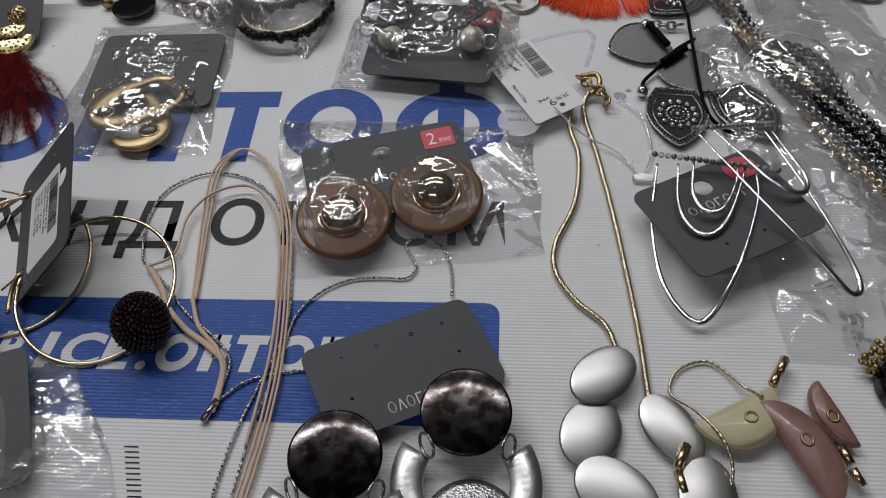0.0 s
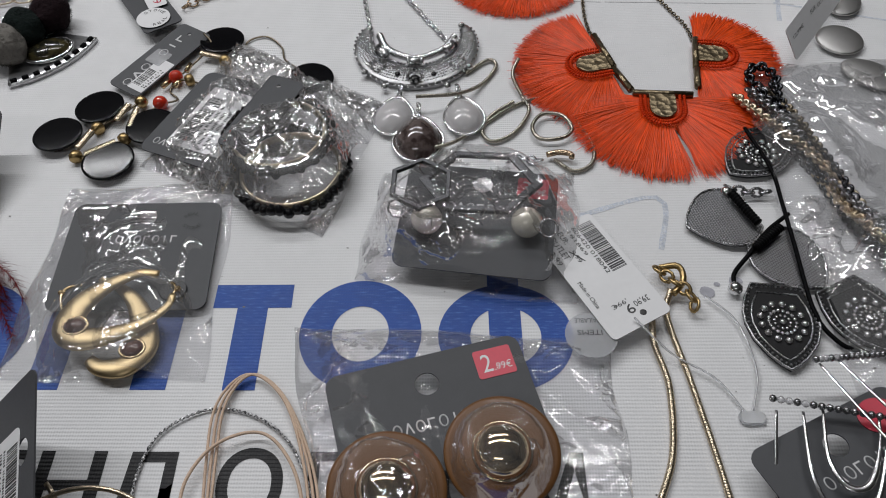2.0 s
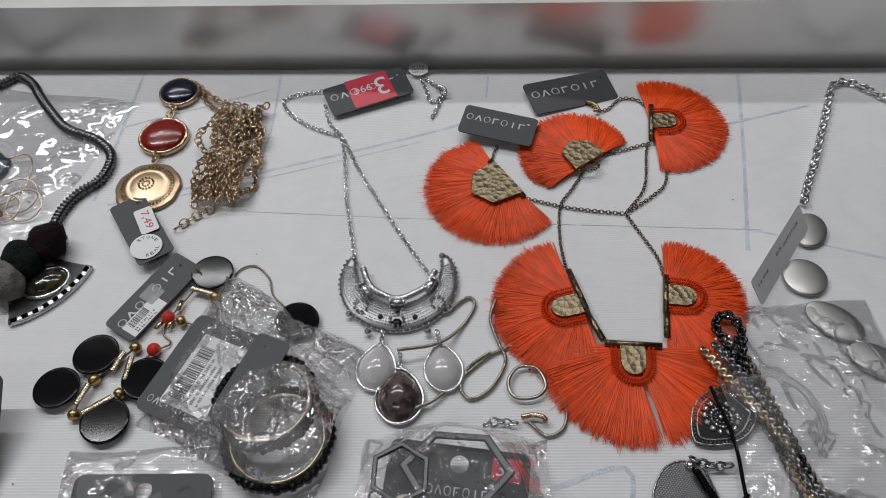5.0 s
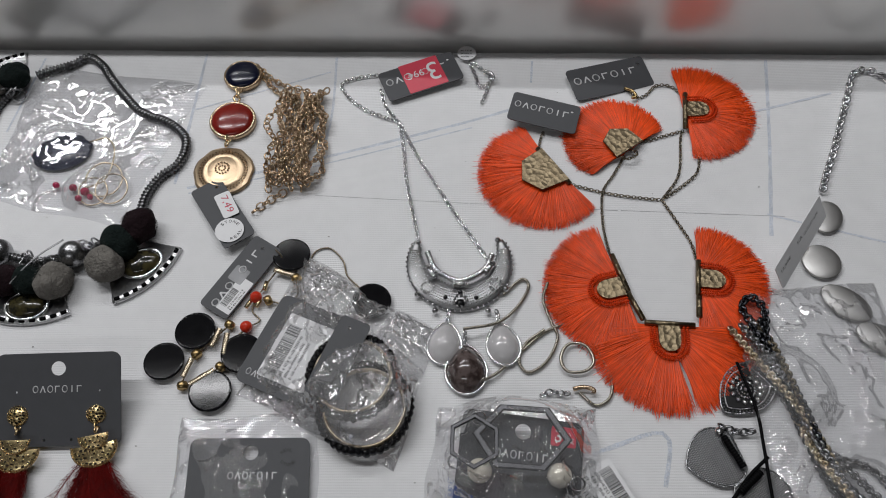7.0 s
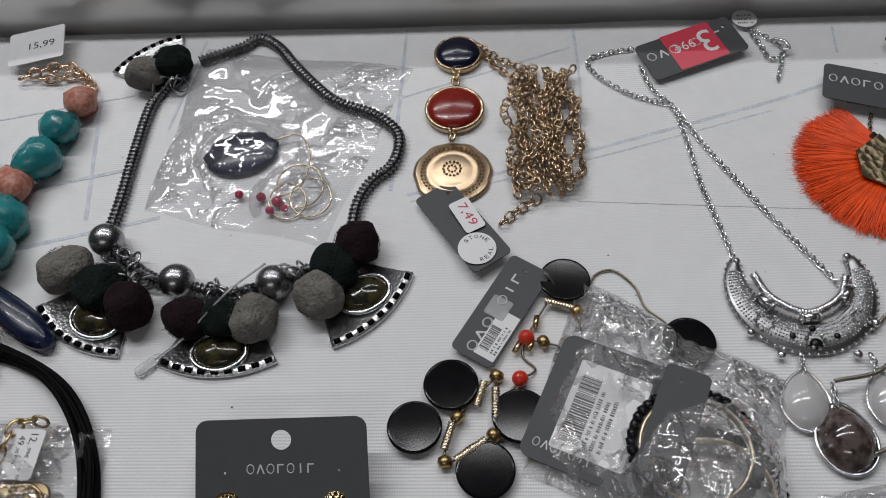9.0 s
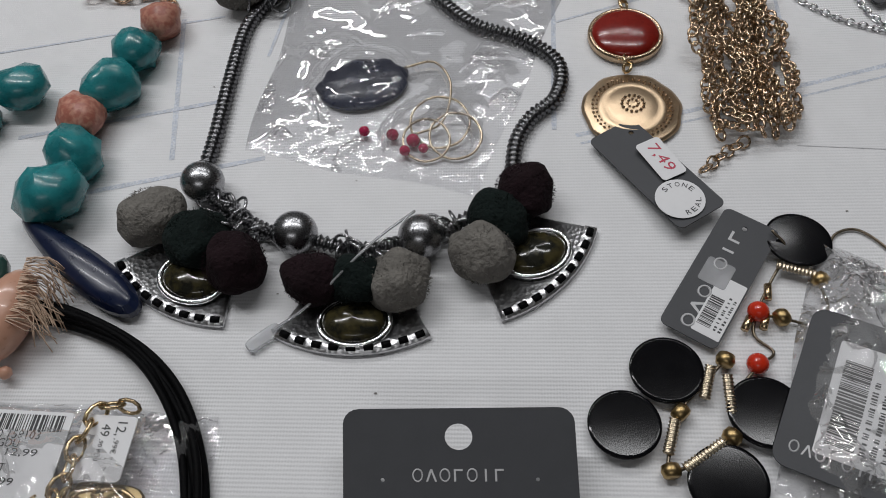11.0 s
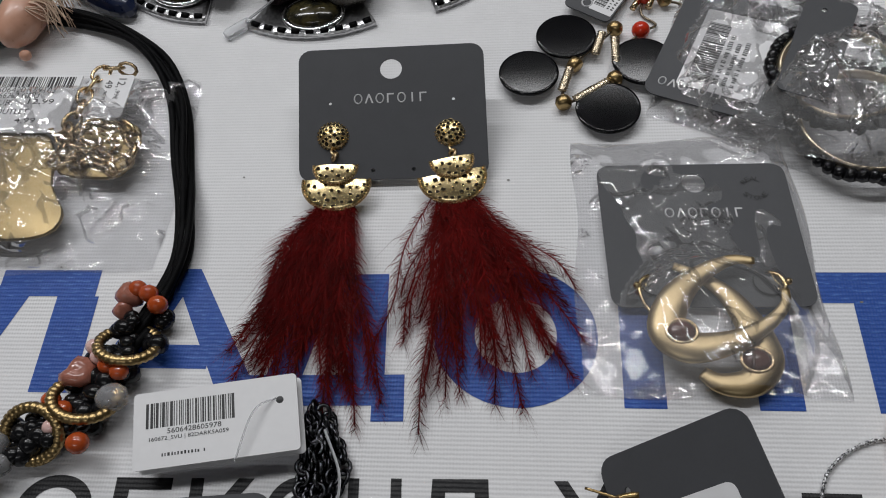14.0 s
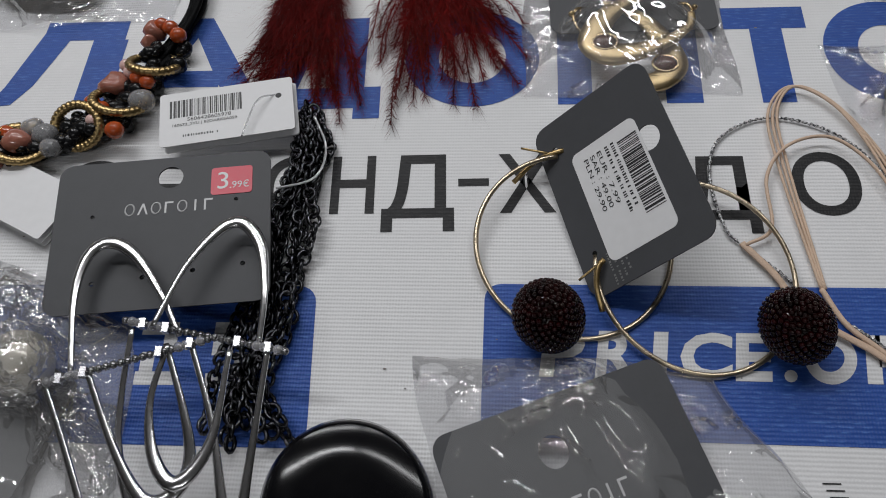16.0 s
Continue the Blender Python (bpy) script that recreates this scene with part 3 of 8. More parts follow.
def lines_of_print(geo, m, x, y, w, z, rows, gap, h, seed=1):
    """Fine print too small to read: short bars in rows."""
    rnd = random.Random(seed)
    for r in range(rows):
        at = 0.0
        while at < w * rnd.uniform(0.75, 1.0):
            k = rnd.uniform(0.03, 0.07)
            geo.box(x + at, y - r * gap - h, z, x + min(w, at + k), y - r * gap - h * rnd.uniform(0, 0.3), z + 0.006, m)
            at += k + rnd.choice((0.035, 0.045, 0.05, 0.12))


def price_card(parent, tl, tr, bl, holes=((3.2, 0.75, 0.38),), mark=None, r=0.45, name="card", thick=0.06, material=None):
    m, w, h = spanned(tl, tr, bl)
    me = holed(rounded(w, h, r), holes, thick, m)
    c = part(name, me, material or CARD, parent)
    if mark:
        for g in word_shapes(m, *mark, thick):
            part("printed_mark", g, PRINT, c, "pale printed mark")
    return c, m, w, h


def chains(parent, paths, material, label="", **kw):
    """Each run of chain is a part of its own."""
    for pts in paths:
        part("chain", chain(Geo(), pts, **kw), material, parent, label)


def sticker(parent, m, x, y, w, h, z, material, r=0.12, name="sticker", label=""):
    g = Geo()
    g.slab(rounded(w, h, r), 0.015, m @ Matrix.Translation((x, y, z)))
    return part(name, g, material, parent, label)


def red_price(card, m, x, y, w, h, z, digit, turn=0.0):
    mm = m @ Matrix.Translation((x, y, z)) @ Matrix.Rotation(radians(turn), 4, "Z")
    s = sticker(card, mm, 0, 0, w, h, 0, RED, 0.1, "price_sticker", "red price sticker with white figures")
    letters("price", digit, mm @ Matrix.Translation((w * 0.16, -h * 0.8, 0.015)), 1, PAPER, s, width=w * 0.26, height=h * 0.62)
    letters("cents", ".99€", mm @ Matrix.Translation((w * 0.46, -h * 0.8, 0.015)), 1, PAPER, s, width=w * 0.46, height=h * 0.26)
    return s


def bag(name, label, corners, heights, parent=None, n=46, crinkle=0.22, seed=0, film=None, humps=(), scale=1.0, group="clear bags", crumple=0.25):
    """A flat plastic bag: an upper sheet that lies over its contents with creases, closed to a lower sheet at the rim.
    corners: four, in turn; heights: the rise in the middle; humps: (x, y, radius, height) of what it lies over."""
    a, b, c, d = [Vector((q[0], q[1], 0)) for q in corners]
    off = Vector((seed * 7.3, seed * 3.1, seed * 1.7))
    vs, fs = [], []
    for side in (0, 1):
        for j in range(n + 1):
            for i in range(n + 1):
                u, v = i / n, j / n
                wob = 0.06 * math.sin(9 * u + seed) + 0.05 * math.sin(11 * v + 2 * seed)
                p = (a * (1 - u) + b * u) * (1 - v) + (d * (1 - u) + c * u) * v
                edge = min(u, 1 - u, v, 1 - v)
                rim = min(1.0, edge * 7)
                p += Vector((wob, wob * 0.7, 0)) * (1 - rim) * 2
                q = p * scale * 0.55 + off
                z = heights * (rim ** 0.6) * 0.55
                for hx, hy, hr, hh in humps:
                    dd = math.hypot(p.x - hx, p.y - hy) / hr
                    z = max(z, hh * (1.0 if dd < 0.8 else max(0, 1 - (dd - 0.8) / 0.55)))
                if side == 0:
                    ridge = 1 - abs(noise.noise(q)) * 2.2
                    fine = 1 - abs(noise.noise(q * 2.7 + Vector((5, 5, 5)))) * 2.2
                    patch = min(1.0, max(0.0, noise.noise(p * 0.3 + off * 1.3) * 3.0 + crumple))
                    long_fold = max(0, 1 - abs(noise.noise(Vector((p.x * 0.5 + p.y * 0.18, p.y * 0.12 - p.x * 0.05, seed)))) * 5) ** 2
                    z += crinkle * (0.45 * long_fold + (0.9 * max(0, ridge) ** 2 + 0.6 * max(0, fine) ** 2) * patch) * (0.25 + 0.75 * rim)
                    z += 0.06
                else:
                    z = 0.025
                vs.append((p.x, p.y, z))
    k = (n + 1) ** 2
    upper, lower = [], []
    for j in range(n):
        for i in range(n):
            q = j * (n + 1) + i
            upper.append((q, q + 1, q + n + 2, q + n + 1))
            lower.append((q, q + n + 1, q + n + 2, q + 1))
    o = thing(name, label, "plastic bag", group)
    part("upper_sheet", Geo().add(vs[:k], upper), film or FILM, o)
    part("lower_sheet", Geo().add(vs[k:], lower), film or FILM, o)
    return o


# ---- the large structure ----
g = Geo()
g.box(-300, -220, -TABLE_H * 100 - 6, 300, 320, -TABLE_H * 100)
solid("floor", g, FLOORM, "grey vinyl floor of the shop", "floor", kind="structure")
# walls and ceiling are out of view, added to steer reflections and fill
for nm, bx in (("wall_north", (-300, 314, 300, 320)), ("wall_south", (-300, -220, 300, -214)), ("wall_east", (294, -214, 300, 314)), ("wall_west", (-300, -214, -294, 314))):
    g = Geo()
    g.box(bx[0], bx[1], -TABLE_H * 100, bx[2], bx[3], 192)
    solid(nm, g, ROOM, "unseen dark grey wall, added to shape reflections", "wall", kind="structure")
g = Geo()
g.box(-300, -220, 192, 300, 320, 198)
solid("ceiling", g, CEIL, "unseen mid grey ceiling, added for fill and reflections", "ceiling", kind="structure")

# the grey panel behind the table's far edge
g = Geo()
g.box(-95, 0.0, -40, 105, 1.2, 4.8, Matrix.Translation((0, 32.75, 0)) @ Matrix.Rotation(math.atan(-0.042), 4, "Z"))
solid("back_panel", g, WALLP, "grey semi-gloss panel behind the table's far edge", "panel", kind="structure")

table = thing("table", "board table covered by a printed white banner", "table", at=(0, 0, 0))
g = Geo()
g.box(-62, -60, -3.0, 72, 29.0, -0.45)
part("tabletop", g, WOOD, table)
for lx, ly in ((-56, -54), (66, -54), (-56, 25), (66, 25)):
    g = Geo()
    g.box(lx - 2, ly - 2, -TABLE_H * 100, lx + 2, ly + 2, -3.0)
    part("leg", g, WOOD, table)

# banner with a soft far edge that turns down over the board
banner = thing("banner", "white ribbed vinyl banner with blue and black lettering, lying flat", "banner")
g = Geo()
EDGE_Y = lambda x: 32.5 - 0.042 * x
vs, fs = [], []
xs = [-63 + 136 * i / 60 for i in range(61)]
for x in xs:
    e = EDGE_Y(x) + 0.12 * noise.noise(Vector((x * 0.2, 0, 0)))
    for y, z in ((-61, 0), (-30, 0), (0, 0), (15, 0), (e - 0.5, 0), (e - 0.15, -0.04), (e, -0.18), (e + 0.03, -0.5), (e + 0.03, -9), (e - 0.1, -9), (e - 0.2, -0.5), (e - 0.5, -0.3), (-61, -0.3)):
        vs.append((x, y, z))
k = 13
for i in range(60):
    for j in range(k):
        j2 = (j + 1) % k
        fs.append((i * k + j2, i * k + j, (i + 1) * k + j, (i + 1) * k + j2))
g.add(vs, fs)
part("sheet", g, BANNER, banner)

I4 = Matrix.Identity(4)
# big blue letters: character, left, right
def bold_letter(quads, ring=None):
    """A heavy printed letter from straight strokes (corner points in turn) and a ring (cx, cy, outer a, b, inner a, b)."""
    g = Geo()
    for i, q in enumerate(quads):
        z = 0.012 + 0.001 * i
        g.add([(x, y, z) for x, y in q], [tuple(range(len(q)))], smooth=False)
    if ring:
        cx, cy, a, b, a2, b2 = ring
        n = 44
        vs = [(cx + p * math.cos(2 * math.pi * i / n), cy + q * math.sin(2 * math.pi * i / n), 0.018) for p, q in ((a, b), (a2, b2)) for i in range(n)]
        g.add(vs, [(i, (i + 1) % n, n + (i + 1) % n, n + i) for i in range(n)], smooth=False)
    return part("blue_letter", g, INK_BLUE, banner, "blue printed letter")


def bar(x0, y0, x1, y1):
    return [(x0, y0), (x1, y0), (x1, y1), (x0, y1)]


bold_letter([bar(-28.5, -0.95, -24.8, 0.1), bar(-26.2, -4.5, -24.65, -0.95), [(-29.9, -4.5), (-29.4, -3.4), (-28.5, -0.5), (-27.1, -0.5), (-28.2, -3.4), (-28.9, -4.4)]])
bold_letter([[(-24.5, -4.6), (-23.1, -4.6), (-21.1, 0.15), (-22.15, 0.15)], [(-19.6, -4.6), (-18.2, -4.6), (-21.1, 0.15), (-22.15, 0.15)], bar(-23.0, -3.6, -20.2, -2.75)])
sheet["now"] = LEFT
bold_letter([[(-17.5, -4.0), (-16.4, -4.0), (-15.4, 0), (-16.4, 0)], bar(-16.4, -1.0, -13.85, 0), bar(-15.0, -4.0, -13.85, -1.0), bar(-18.0, -4.6, -13.25, -3.6), bar(-18.0, -5.1, -17.1, -4.6), bar(-14.2, -5.1, -13.25, -4.6)])
bold_letter([], (-9.9, -2.27, 2.5, 2.42, 1.25, 1.3))
sheet["now"] = None
bold_letter([bar(-6.6, -4.7, -5.3, 0), bar(-2.55, -4.7, -1.2, 0), bar(-5.3, -1.1, -2.55, 0)])
sheet["now"] = RIGHT
bold_letter([bar(0.02, -1.08, 2.98, 0), bar(0.95, -4.6, 2.1, -1.08)])
bold_letter([], (5.66, -2.25, 2.25, 2.4, 1.05, 1.2))
bold_letter([bar(10.4, -5.1, 11.6, 0.42)], (11.0, -2.4, 2.48, 2.3, 1.3, 1.25))
# black line of lettering
for ch, x0, x1, y0, y1 in (("С", -23.9, -21.75, -9.2, -6.75), ("Е", -21.2, -19.6, -9.15, -6.8), ("К", -19.1, -17.3, -9.15, -6.8), ("О", -17.0, -15.05, -9.2, -6.75), ("Н", -14.72, -13.25, -9.13, -6.78), ("Д", -13.0, -10.6, -9.85, -6.79),
                           ("-", -10.45, -9.42, -8.12, -7.82), ("Х", -9.1, -7.25, -9.2, -6.83), ("Е", -5.85, -4.95, -9.15, -6.85), ("Н", -4.6, -2.42, -9.3, -6.88), ("Д", -2.2, 0.2, -9.95, -6.9),
                           ("О", 1.35, 3.5, -9.28, -6.76), ("П", 4.3, 6.0, -9.25, -6.9), ("Т", 6.5, 8.1, -9.25, -6.9), ("О", 8.5, 10.6, -9.3, -6.85), ("М", 11.0, 13.3, -9.25, -6.95)):
    sheet["now"] = LEFT if x1 < -7 else RIGHT
    letters("black_letter", ch, Matrix.Translation((x0, y0, 0.012)), 1, INK_BLACK, banner, "black printed letter", width=x1 - x0, height=y1 - y0, bold=0.014)


def blue_block(x0, x1, y0, y1):
    g = Geo()
    g.slab(rounded(x1 - x0, y1 - y0, 0.55), 0.012, Matrix.Translation((x0, y1, 0.006)))
    return part("blue_block", g, INK_BLUE, banner, "blue printed block with rounded corners")


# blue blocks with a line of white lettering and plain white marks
sheet["now"] = None
blk = blue_block(-9.15, 13.85, -17.5, -12.3)


def white_stroke(parent, x0, y0, x1, y1, lean=0.0):
    k = lean * (y1 - y0)
    vs = [(x0, y0), (x1, y0), (x1 + k, y1), (x0 + k, y1)]
    g = Geo().add([(x, y, z) for z in (0.022, 0.026) for x, y in vs], [(3, 2, 1, 0), (4, 5, 6, 7), (0, 1, 5, 4), (1, 2, 6, 5), (2, 3, 7, 6), (3, 0, 4, 7)], smooth=False)
    part("white_stroke", g, INK_WHITE, parent, "plain white stroke")


for ch, x0, x1 in (("P", -7.35, -6.0), ("R", -5.6, -4.35), ("I", -3.85, -3.4), ("C", -3.0, -1.4), ("E", -1.3, -0.2), (".", 0.15, 0.55)):
    letters("white_letter", ch, Matrix.Translation((x0, -15.55, 0.022)) @ Matrix(((1, 0.12, 0, 0), (0, 1, 0, 0), (0, 0, 1, 0), (0, 0, 0, 1))), 1, INK_WHITE, blk, "white printed letter", width=x1 - x0, height=0.4 if ch == "." else 1.6, bold=0.035)
for cx in (1.65, 6.15):
    g = Geo()
    n = 32
    g.add([(cx + 0.78 * q * math.cos(2 * math.pi * i / n) + 0.1 * math.sin(2 * math.pi * i / n), -14.75 + 0.84 * q * math.sin(2 * math.pi * i / n), 0.024) for q in (1.0, 0.52) for i in range(n)], [(i, (i + 1) % n, n + (i + 1) % n, n + i) for i in range(n)])
    part("white_ring", g, INK_WHITE, blk, "plain white ring")
for x0, y0, x1, y1 in ((2.6, -15.55, 3.05, -13.95), (3.05, -14.35, 3.6, -13.95), (3.05, -15.0, 3.6, -14.65), (3.3, -14.35, 3.65, -14.65), (4.2, -15.55, 4.65, -14.35), (3.9, -14.35, 5.1, -13.95), (7.0, -15.55, 7.45, -13.95), (7.45, -14.35, 8.1, -13.95), (7.45, -15.0, 7.95, -14.65)):
    white_stroke(blk, x0, min(y0, y1), x1, max(y0, y1), 0.12)
sheet["now"] = LEFT
blk2 = blue_block(-34.5, -14.9, -16.65, -11.75)
for x0, y0, x1, y1 in ((-20.1, -13.35, -19.0, -12.95), (-19.4, -13.9, -19.0, -13.3), (-20.1, -14.9, -18.9, -14.5), (-20.0, -14.5, -19.6, -13.9), (-17.9, -13.35, -16.8, -12.95), (-17.9, -14.0, -17.5, -13.3), (-17.2, -14.6, -16.8, -13.9), (-18.0, -14.95, -17.0, -14.55)):
    white_stroke(blk2, x0, y0, x1, y1)
sheet["now"] = None

# specks of dirt on the vinyl
g = Geo()
rnd = random.Random(77)
for _ in range(70):
    x, y = rnd.uniform(-32, 34), rnd.uniform(-20, 30)
    a = rnd.uniform(0.02, 0.06)
    g.add([(x + a * math.cos(t) * rnd.uniform(0.6, 1.5), y + a * 0.6 * math.sin(t), 0.03) for t in (0, 1, 2.1, 3.1, 4.2, 5.2)], [(0, 1, 2, 3, 4, 5)], smooth=False)
tagged(part("dirt_specks", g, mat("dirt", (0.2, 0.19, 0.18), 0.8), banner), kind="stuff")


def stripe(pts, w, z):
    """A faint printed line."""
    g = Geo()
    line = spline([(x, y, z) for x, y in pts], 0.5)
    vs, fs = [], []
    for i, p in enumerate(line):
        a, b = line[max(0, i - 1)], line[min(len(line) - 1, i + 1)]
        t = (b - a).normalized()
        o = V(-t.y, t.x, 0) * (w / 2) * (1 + 0.35 * noise.noise(p * 2.0))
        vs += [p + o, p - o]
    fs = [(2 * i, 2 * i + 1, 2 * i + 3, 2 * i + 2) for i in range(len(line) - 1)]
    g.add(vs, fs)
    part("printed_line", g, PEN_BLUE, banner, "faint pale blue printed line")


sheet["now"] = FAR
height = 0.004
for pts, w in (([(-0.67, 31.3), (-0.7, 26.4), (-1.27, 22.2)], 0.16), ([(-9.45, 20.4), (-0.94, 22.7), (8.34, 25.5), (13, 27.2)], 0.2), ([(-9.3, 20.0), (-0.8, 22.2), (8.6, 25.0)], 0.1),
               ([(12.84, 30.8), (12.6, 28.6)], 0.15), ([(28.9, 30.6), (27.67, 23.9), (26.1, 16.3)], 0.22), ([(26.2, 17.9), (33.7, 15.5)], 0.14), ([(14.4, 3.5), (17.9, 4.35), (17.4, 1.2)], 0.22),
               ([(-26, 27.4), (-24.97, 19.4)], 0.2), ([(-28.14, 17.9), (-20.9, 19.6)], 0.2), ([(-9.72, 31.7), (-10.26, 20.6)], 0.18), ([(22, 24.6), (33, 27.6)], 0.16),
               ([(-9.9, 26.7), (-0.85, 30)], 0.1), ([(-31.5, 20.7), (-23, 22.6)], 0.18), ([(-20.9, 31.4), (-22.0, 24.5)], 0.14), ([(-34, 25.5), (-24.2, 27.5)], 0.1)):
    stripe(pts, w, height)
    height += 0.0012


# thin grey printed line across the vinyl
sheet["now"] = None
fine_line = Geo()
for x0, x1, y0, y1 in ((-2.0, 7.8, 20.0, 19.2), (7.9, 17.0, 19.2, 18.5), (17.2, 27.0, 18.5, 17.9)):
    fine_line.add([(x0, y0, 0.012), (x1, y1, 0.012), (x1, y1 + 0.035, 0.012), (x0, y0 + 0.035, 0.012)], [(0, 1, 2, 3)], smooth=False)
part("fine_line", fine_line, mat("fine_line_grey", (0.42, 0.42, 0.43), 0.6, vary=0.4, grain=6), banner, "thin grey printed line")


# ---- kinds of things ----
def pompom(parent, c, r, material, seed):
    rnd = random.Random(seed)
    g = Geo()
    g.ball(c, r * 0.98, 30, 20, 1.08, 0.94, 0.9, seed * 37, 0.22, 1.5)
    c = Vector(c)
    for _ in range(1500):
        d = Vector((rnd.gauss(0, 1), rnd.gauss(0, 1), rnd.gauss(0, 1))).normalized()
        p = c + Vector((d.x, d.y, d.z * 0.92)) * r * 0.93
        s = d.cross(Vector((rnd.gauss(0, 1), rnd.gauss(0, 1), rnd.gauss(0, 1)))).normalized()
        e = p + (d + s * rnd.uniform(-0.9, 0.9)) * r * rnd.uniform(0.03, 0.12)
        w = s * 0.018
        g.add([p - w, p + w, e], [(0, 1, 2)])
    return part("pompom", g, material, parent)


def fan(parent, cx, cy, turn, radius, spread, plate, seed, gap=None, z=0.28, low=0.75):
    """A tassel fan: a flat core, hundreds of threads fanning from a bar, and a metal plate or a crocheted arch."""
    rnd = random.Random(seed)
    holder = new("fan")
    holder.parent = parent
    inner = 0.9 if plate == "arch" else 0.5
    # the lowest threads lie so close that they make one mat
    g = Geo()
    edge = []
    for i in range(61):
        u = -1 + 2 * i / 60
        a = radians(turn + u * spread / 2 * 0.985)
        reach = radius * (low + (1 - low) * math.cos(u * 1.35)) * (0.86 + 0.03 * noise.noise(V(i * 0.9, seed, 0)))
        if gap and abs(math.degrees(a) - gap) < 3.4:
            reach = inner * 2.2
        edge.append((cx + reach * math.cos(a), cy + reach * math.sin(a), 0.1))
    g.add([(cx, cy, 0.16)] + edge, [(0, i + 1, i + 2) for i in range(60)])
    part("thread_mat", g, ORANGE, holder)
    g = Geo()
    for i in range(3000):
        u = rnd.uniform(-1, 1)
        a = radians(turn + u * spread / 2)
        if gap and abs(math.degrees(a) - gap) < 3.0:
            continue
        reach = radius * (low + (1 - low) * math.cos(u * 1.35)) * rnd.uniform(0.86, 1.03)
        if rnd.random() < 0.04:
            reach *= 1.06
        h0, h1 = rnd.uniform(0.05, z), rnd.uniform(0.03, z * 0.9)
        bend = rnd.uniform(-0.05, 0.05)
        pts = []
        for k in range(4):
            q = k / 3
            d = inner * 0.55 + (reach - inner * 0.55) * q
            w = a + bend * q * q
            pts.append(V(cx + d * math.cos(w), cy + d * math.sin(w), h0 + (h1 - h0) * q + 0.12 * math.sin(q * 3.1)))
        s = V(-math.sin(a), math.cos(a), 0)
        vs = []
        for k, p in enumerate(pts):
            w = (0.02, 0.028, 0.026, 0.01)[k]
            vs += [p - s * w, p + V(0, 0, w * 0.8), p + s * w]
        fs = []
        for k in range(3):
            b = 3 * k
            fs += [(b, b + 1, b + 4, b + 3), (b + 1, b + 2, b + 5, b + 4)]
        g.add(vs, fs)
    o = part("fringe", g, ORANGE, holder, "orange silky thread fringe")
    m = Matrix.Translation((cx, cy, z)) @ Matrix.Rotation(radians(turn), 4, "Z")
    if plate == "arch":
        g = Geo()
        pts = [(0.0, 0.55), (0.0, -0.55)] + [(0.75 + 0.55 * math.cos(radians(t)), 0.55 * math.sin(radians(t))) for t in range(-90, 91, 15)]
        g.slab([(x * 1.2, y * 1.1) for x, y in pts[1:] + pts[:1]], 0.08, m @ Matrix.Translation((0, 0, 0.18)), 0.02)
        part("plate", g, GOLD_DIMPLE, holder, "small hammered brass plate")
        g = Geo()
        arc = [(0.1, 1.0), (0.55, 1.0)] + [(0.98 + math.cos(radians(t)), math.sin(radians(t))) for t in range(84, -85, -12)] + [(0.55, -1.0), (0.1, -1.0)]
        arc = spline([V(x, y, 0.24) for x, y in arc], 0.13)
        for k, p in enumerate(arc):
            for q in (0.86, 1.08):
                g.ball(m @ V((p.x if q < 1 else 0.05 + (p.x - 0.05) * 1.1) * 0.92, p.y * q * 0.92, 0.24), 0.08, 6, 4, 0.75, 1.25, 0.8, math.degrees(math.atan2(p.y, p.x - 0.9)) + turn - 90)
        part("crochet_edge", g, ORANGE_DARK, holder, "orange crocheted arch")
    else:
        g = Geo()
        pts = [(-0.15, -1.45), (1.5, -1.3), (2.35, -0.1), (1.75, 1.2), (-0.15, 1.45)]
        k = 1.0 if plate == "big" else 0.78
        g.slab([(x * k, y * k) for x, y in pts], 0.09, m @ Matrix.Translation((0, 0, 0.24)), 0.03)
        part("plate", g, GOLD_DIMPLE, holder, "hammered brass five-sided plate")
    return holder


def rod(geo, a, b, r, seg=10):
    return geo.sweep([Vector(a), Vector(b)], r, seg)


sheet["now"] = FAR
# ---- orange fan necklace ----
neck = thing("fan_necklace", "orange thread fan necklace with brass bars on a bronze chain", "necklace")
for i, (cx, cy, turn, rad, spread, plate, gap, low) in enumerate((
        (13.5, 21.5, 212, 4.85, 188, "big", None, 0.72), (18.35, 22.75, 126, 4.45, 178, "small", None, 0.6), (22.5, 25.9, 2, 4.55, 182, "arch", None, 0.78),
        (16.75, 12.9, 194, 4.5, 176, "arch", None, 0.95), (21.1, 13.35, 352, 4.1, 176, "arch", None, 0.85), (18.95, 10.35, 265, 5.1, 186, "arch", 279, 0.8))):
    fan(neck, cx, cy, turn, rad, spread, plate, 10 + i, gap, low=low)
for a, b in (((16.36, 15.0, 0.4), (17.0, 12.5, 0.45)), ((17.0, 12.4, 0.4), (17.6, 10.75, 0.45)), ((17.65, 10.6, 0.42), (20.4, 10.35, 0.42)), ((20.75, 10.9, 0.4), (20.95, 12.2, 0.42)), ((20.95, 12.3, 0.42), (21.33, 14.5, 0.42)), ((22.72, 27.3, 0.42), (22.25, 24.4, 0.42)), ((12.6, 22.9, 0.42), (14.4, 20.1, 0.42))):
    g = Geo()
    rod(g, a, b, 0.17)
    part("bar", g, GOLD_DIMPLE, neck, "brass bar")
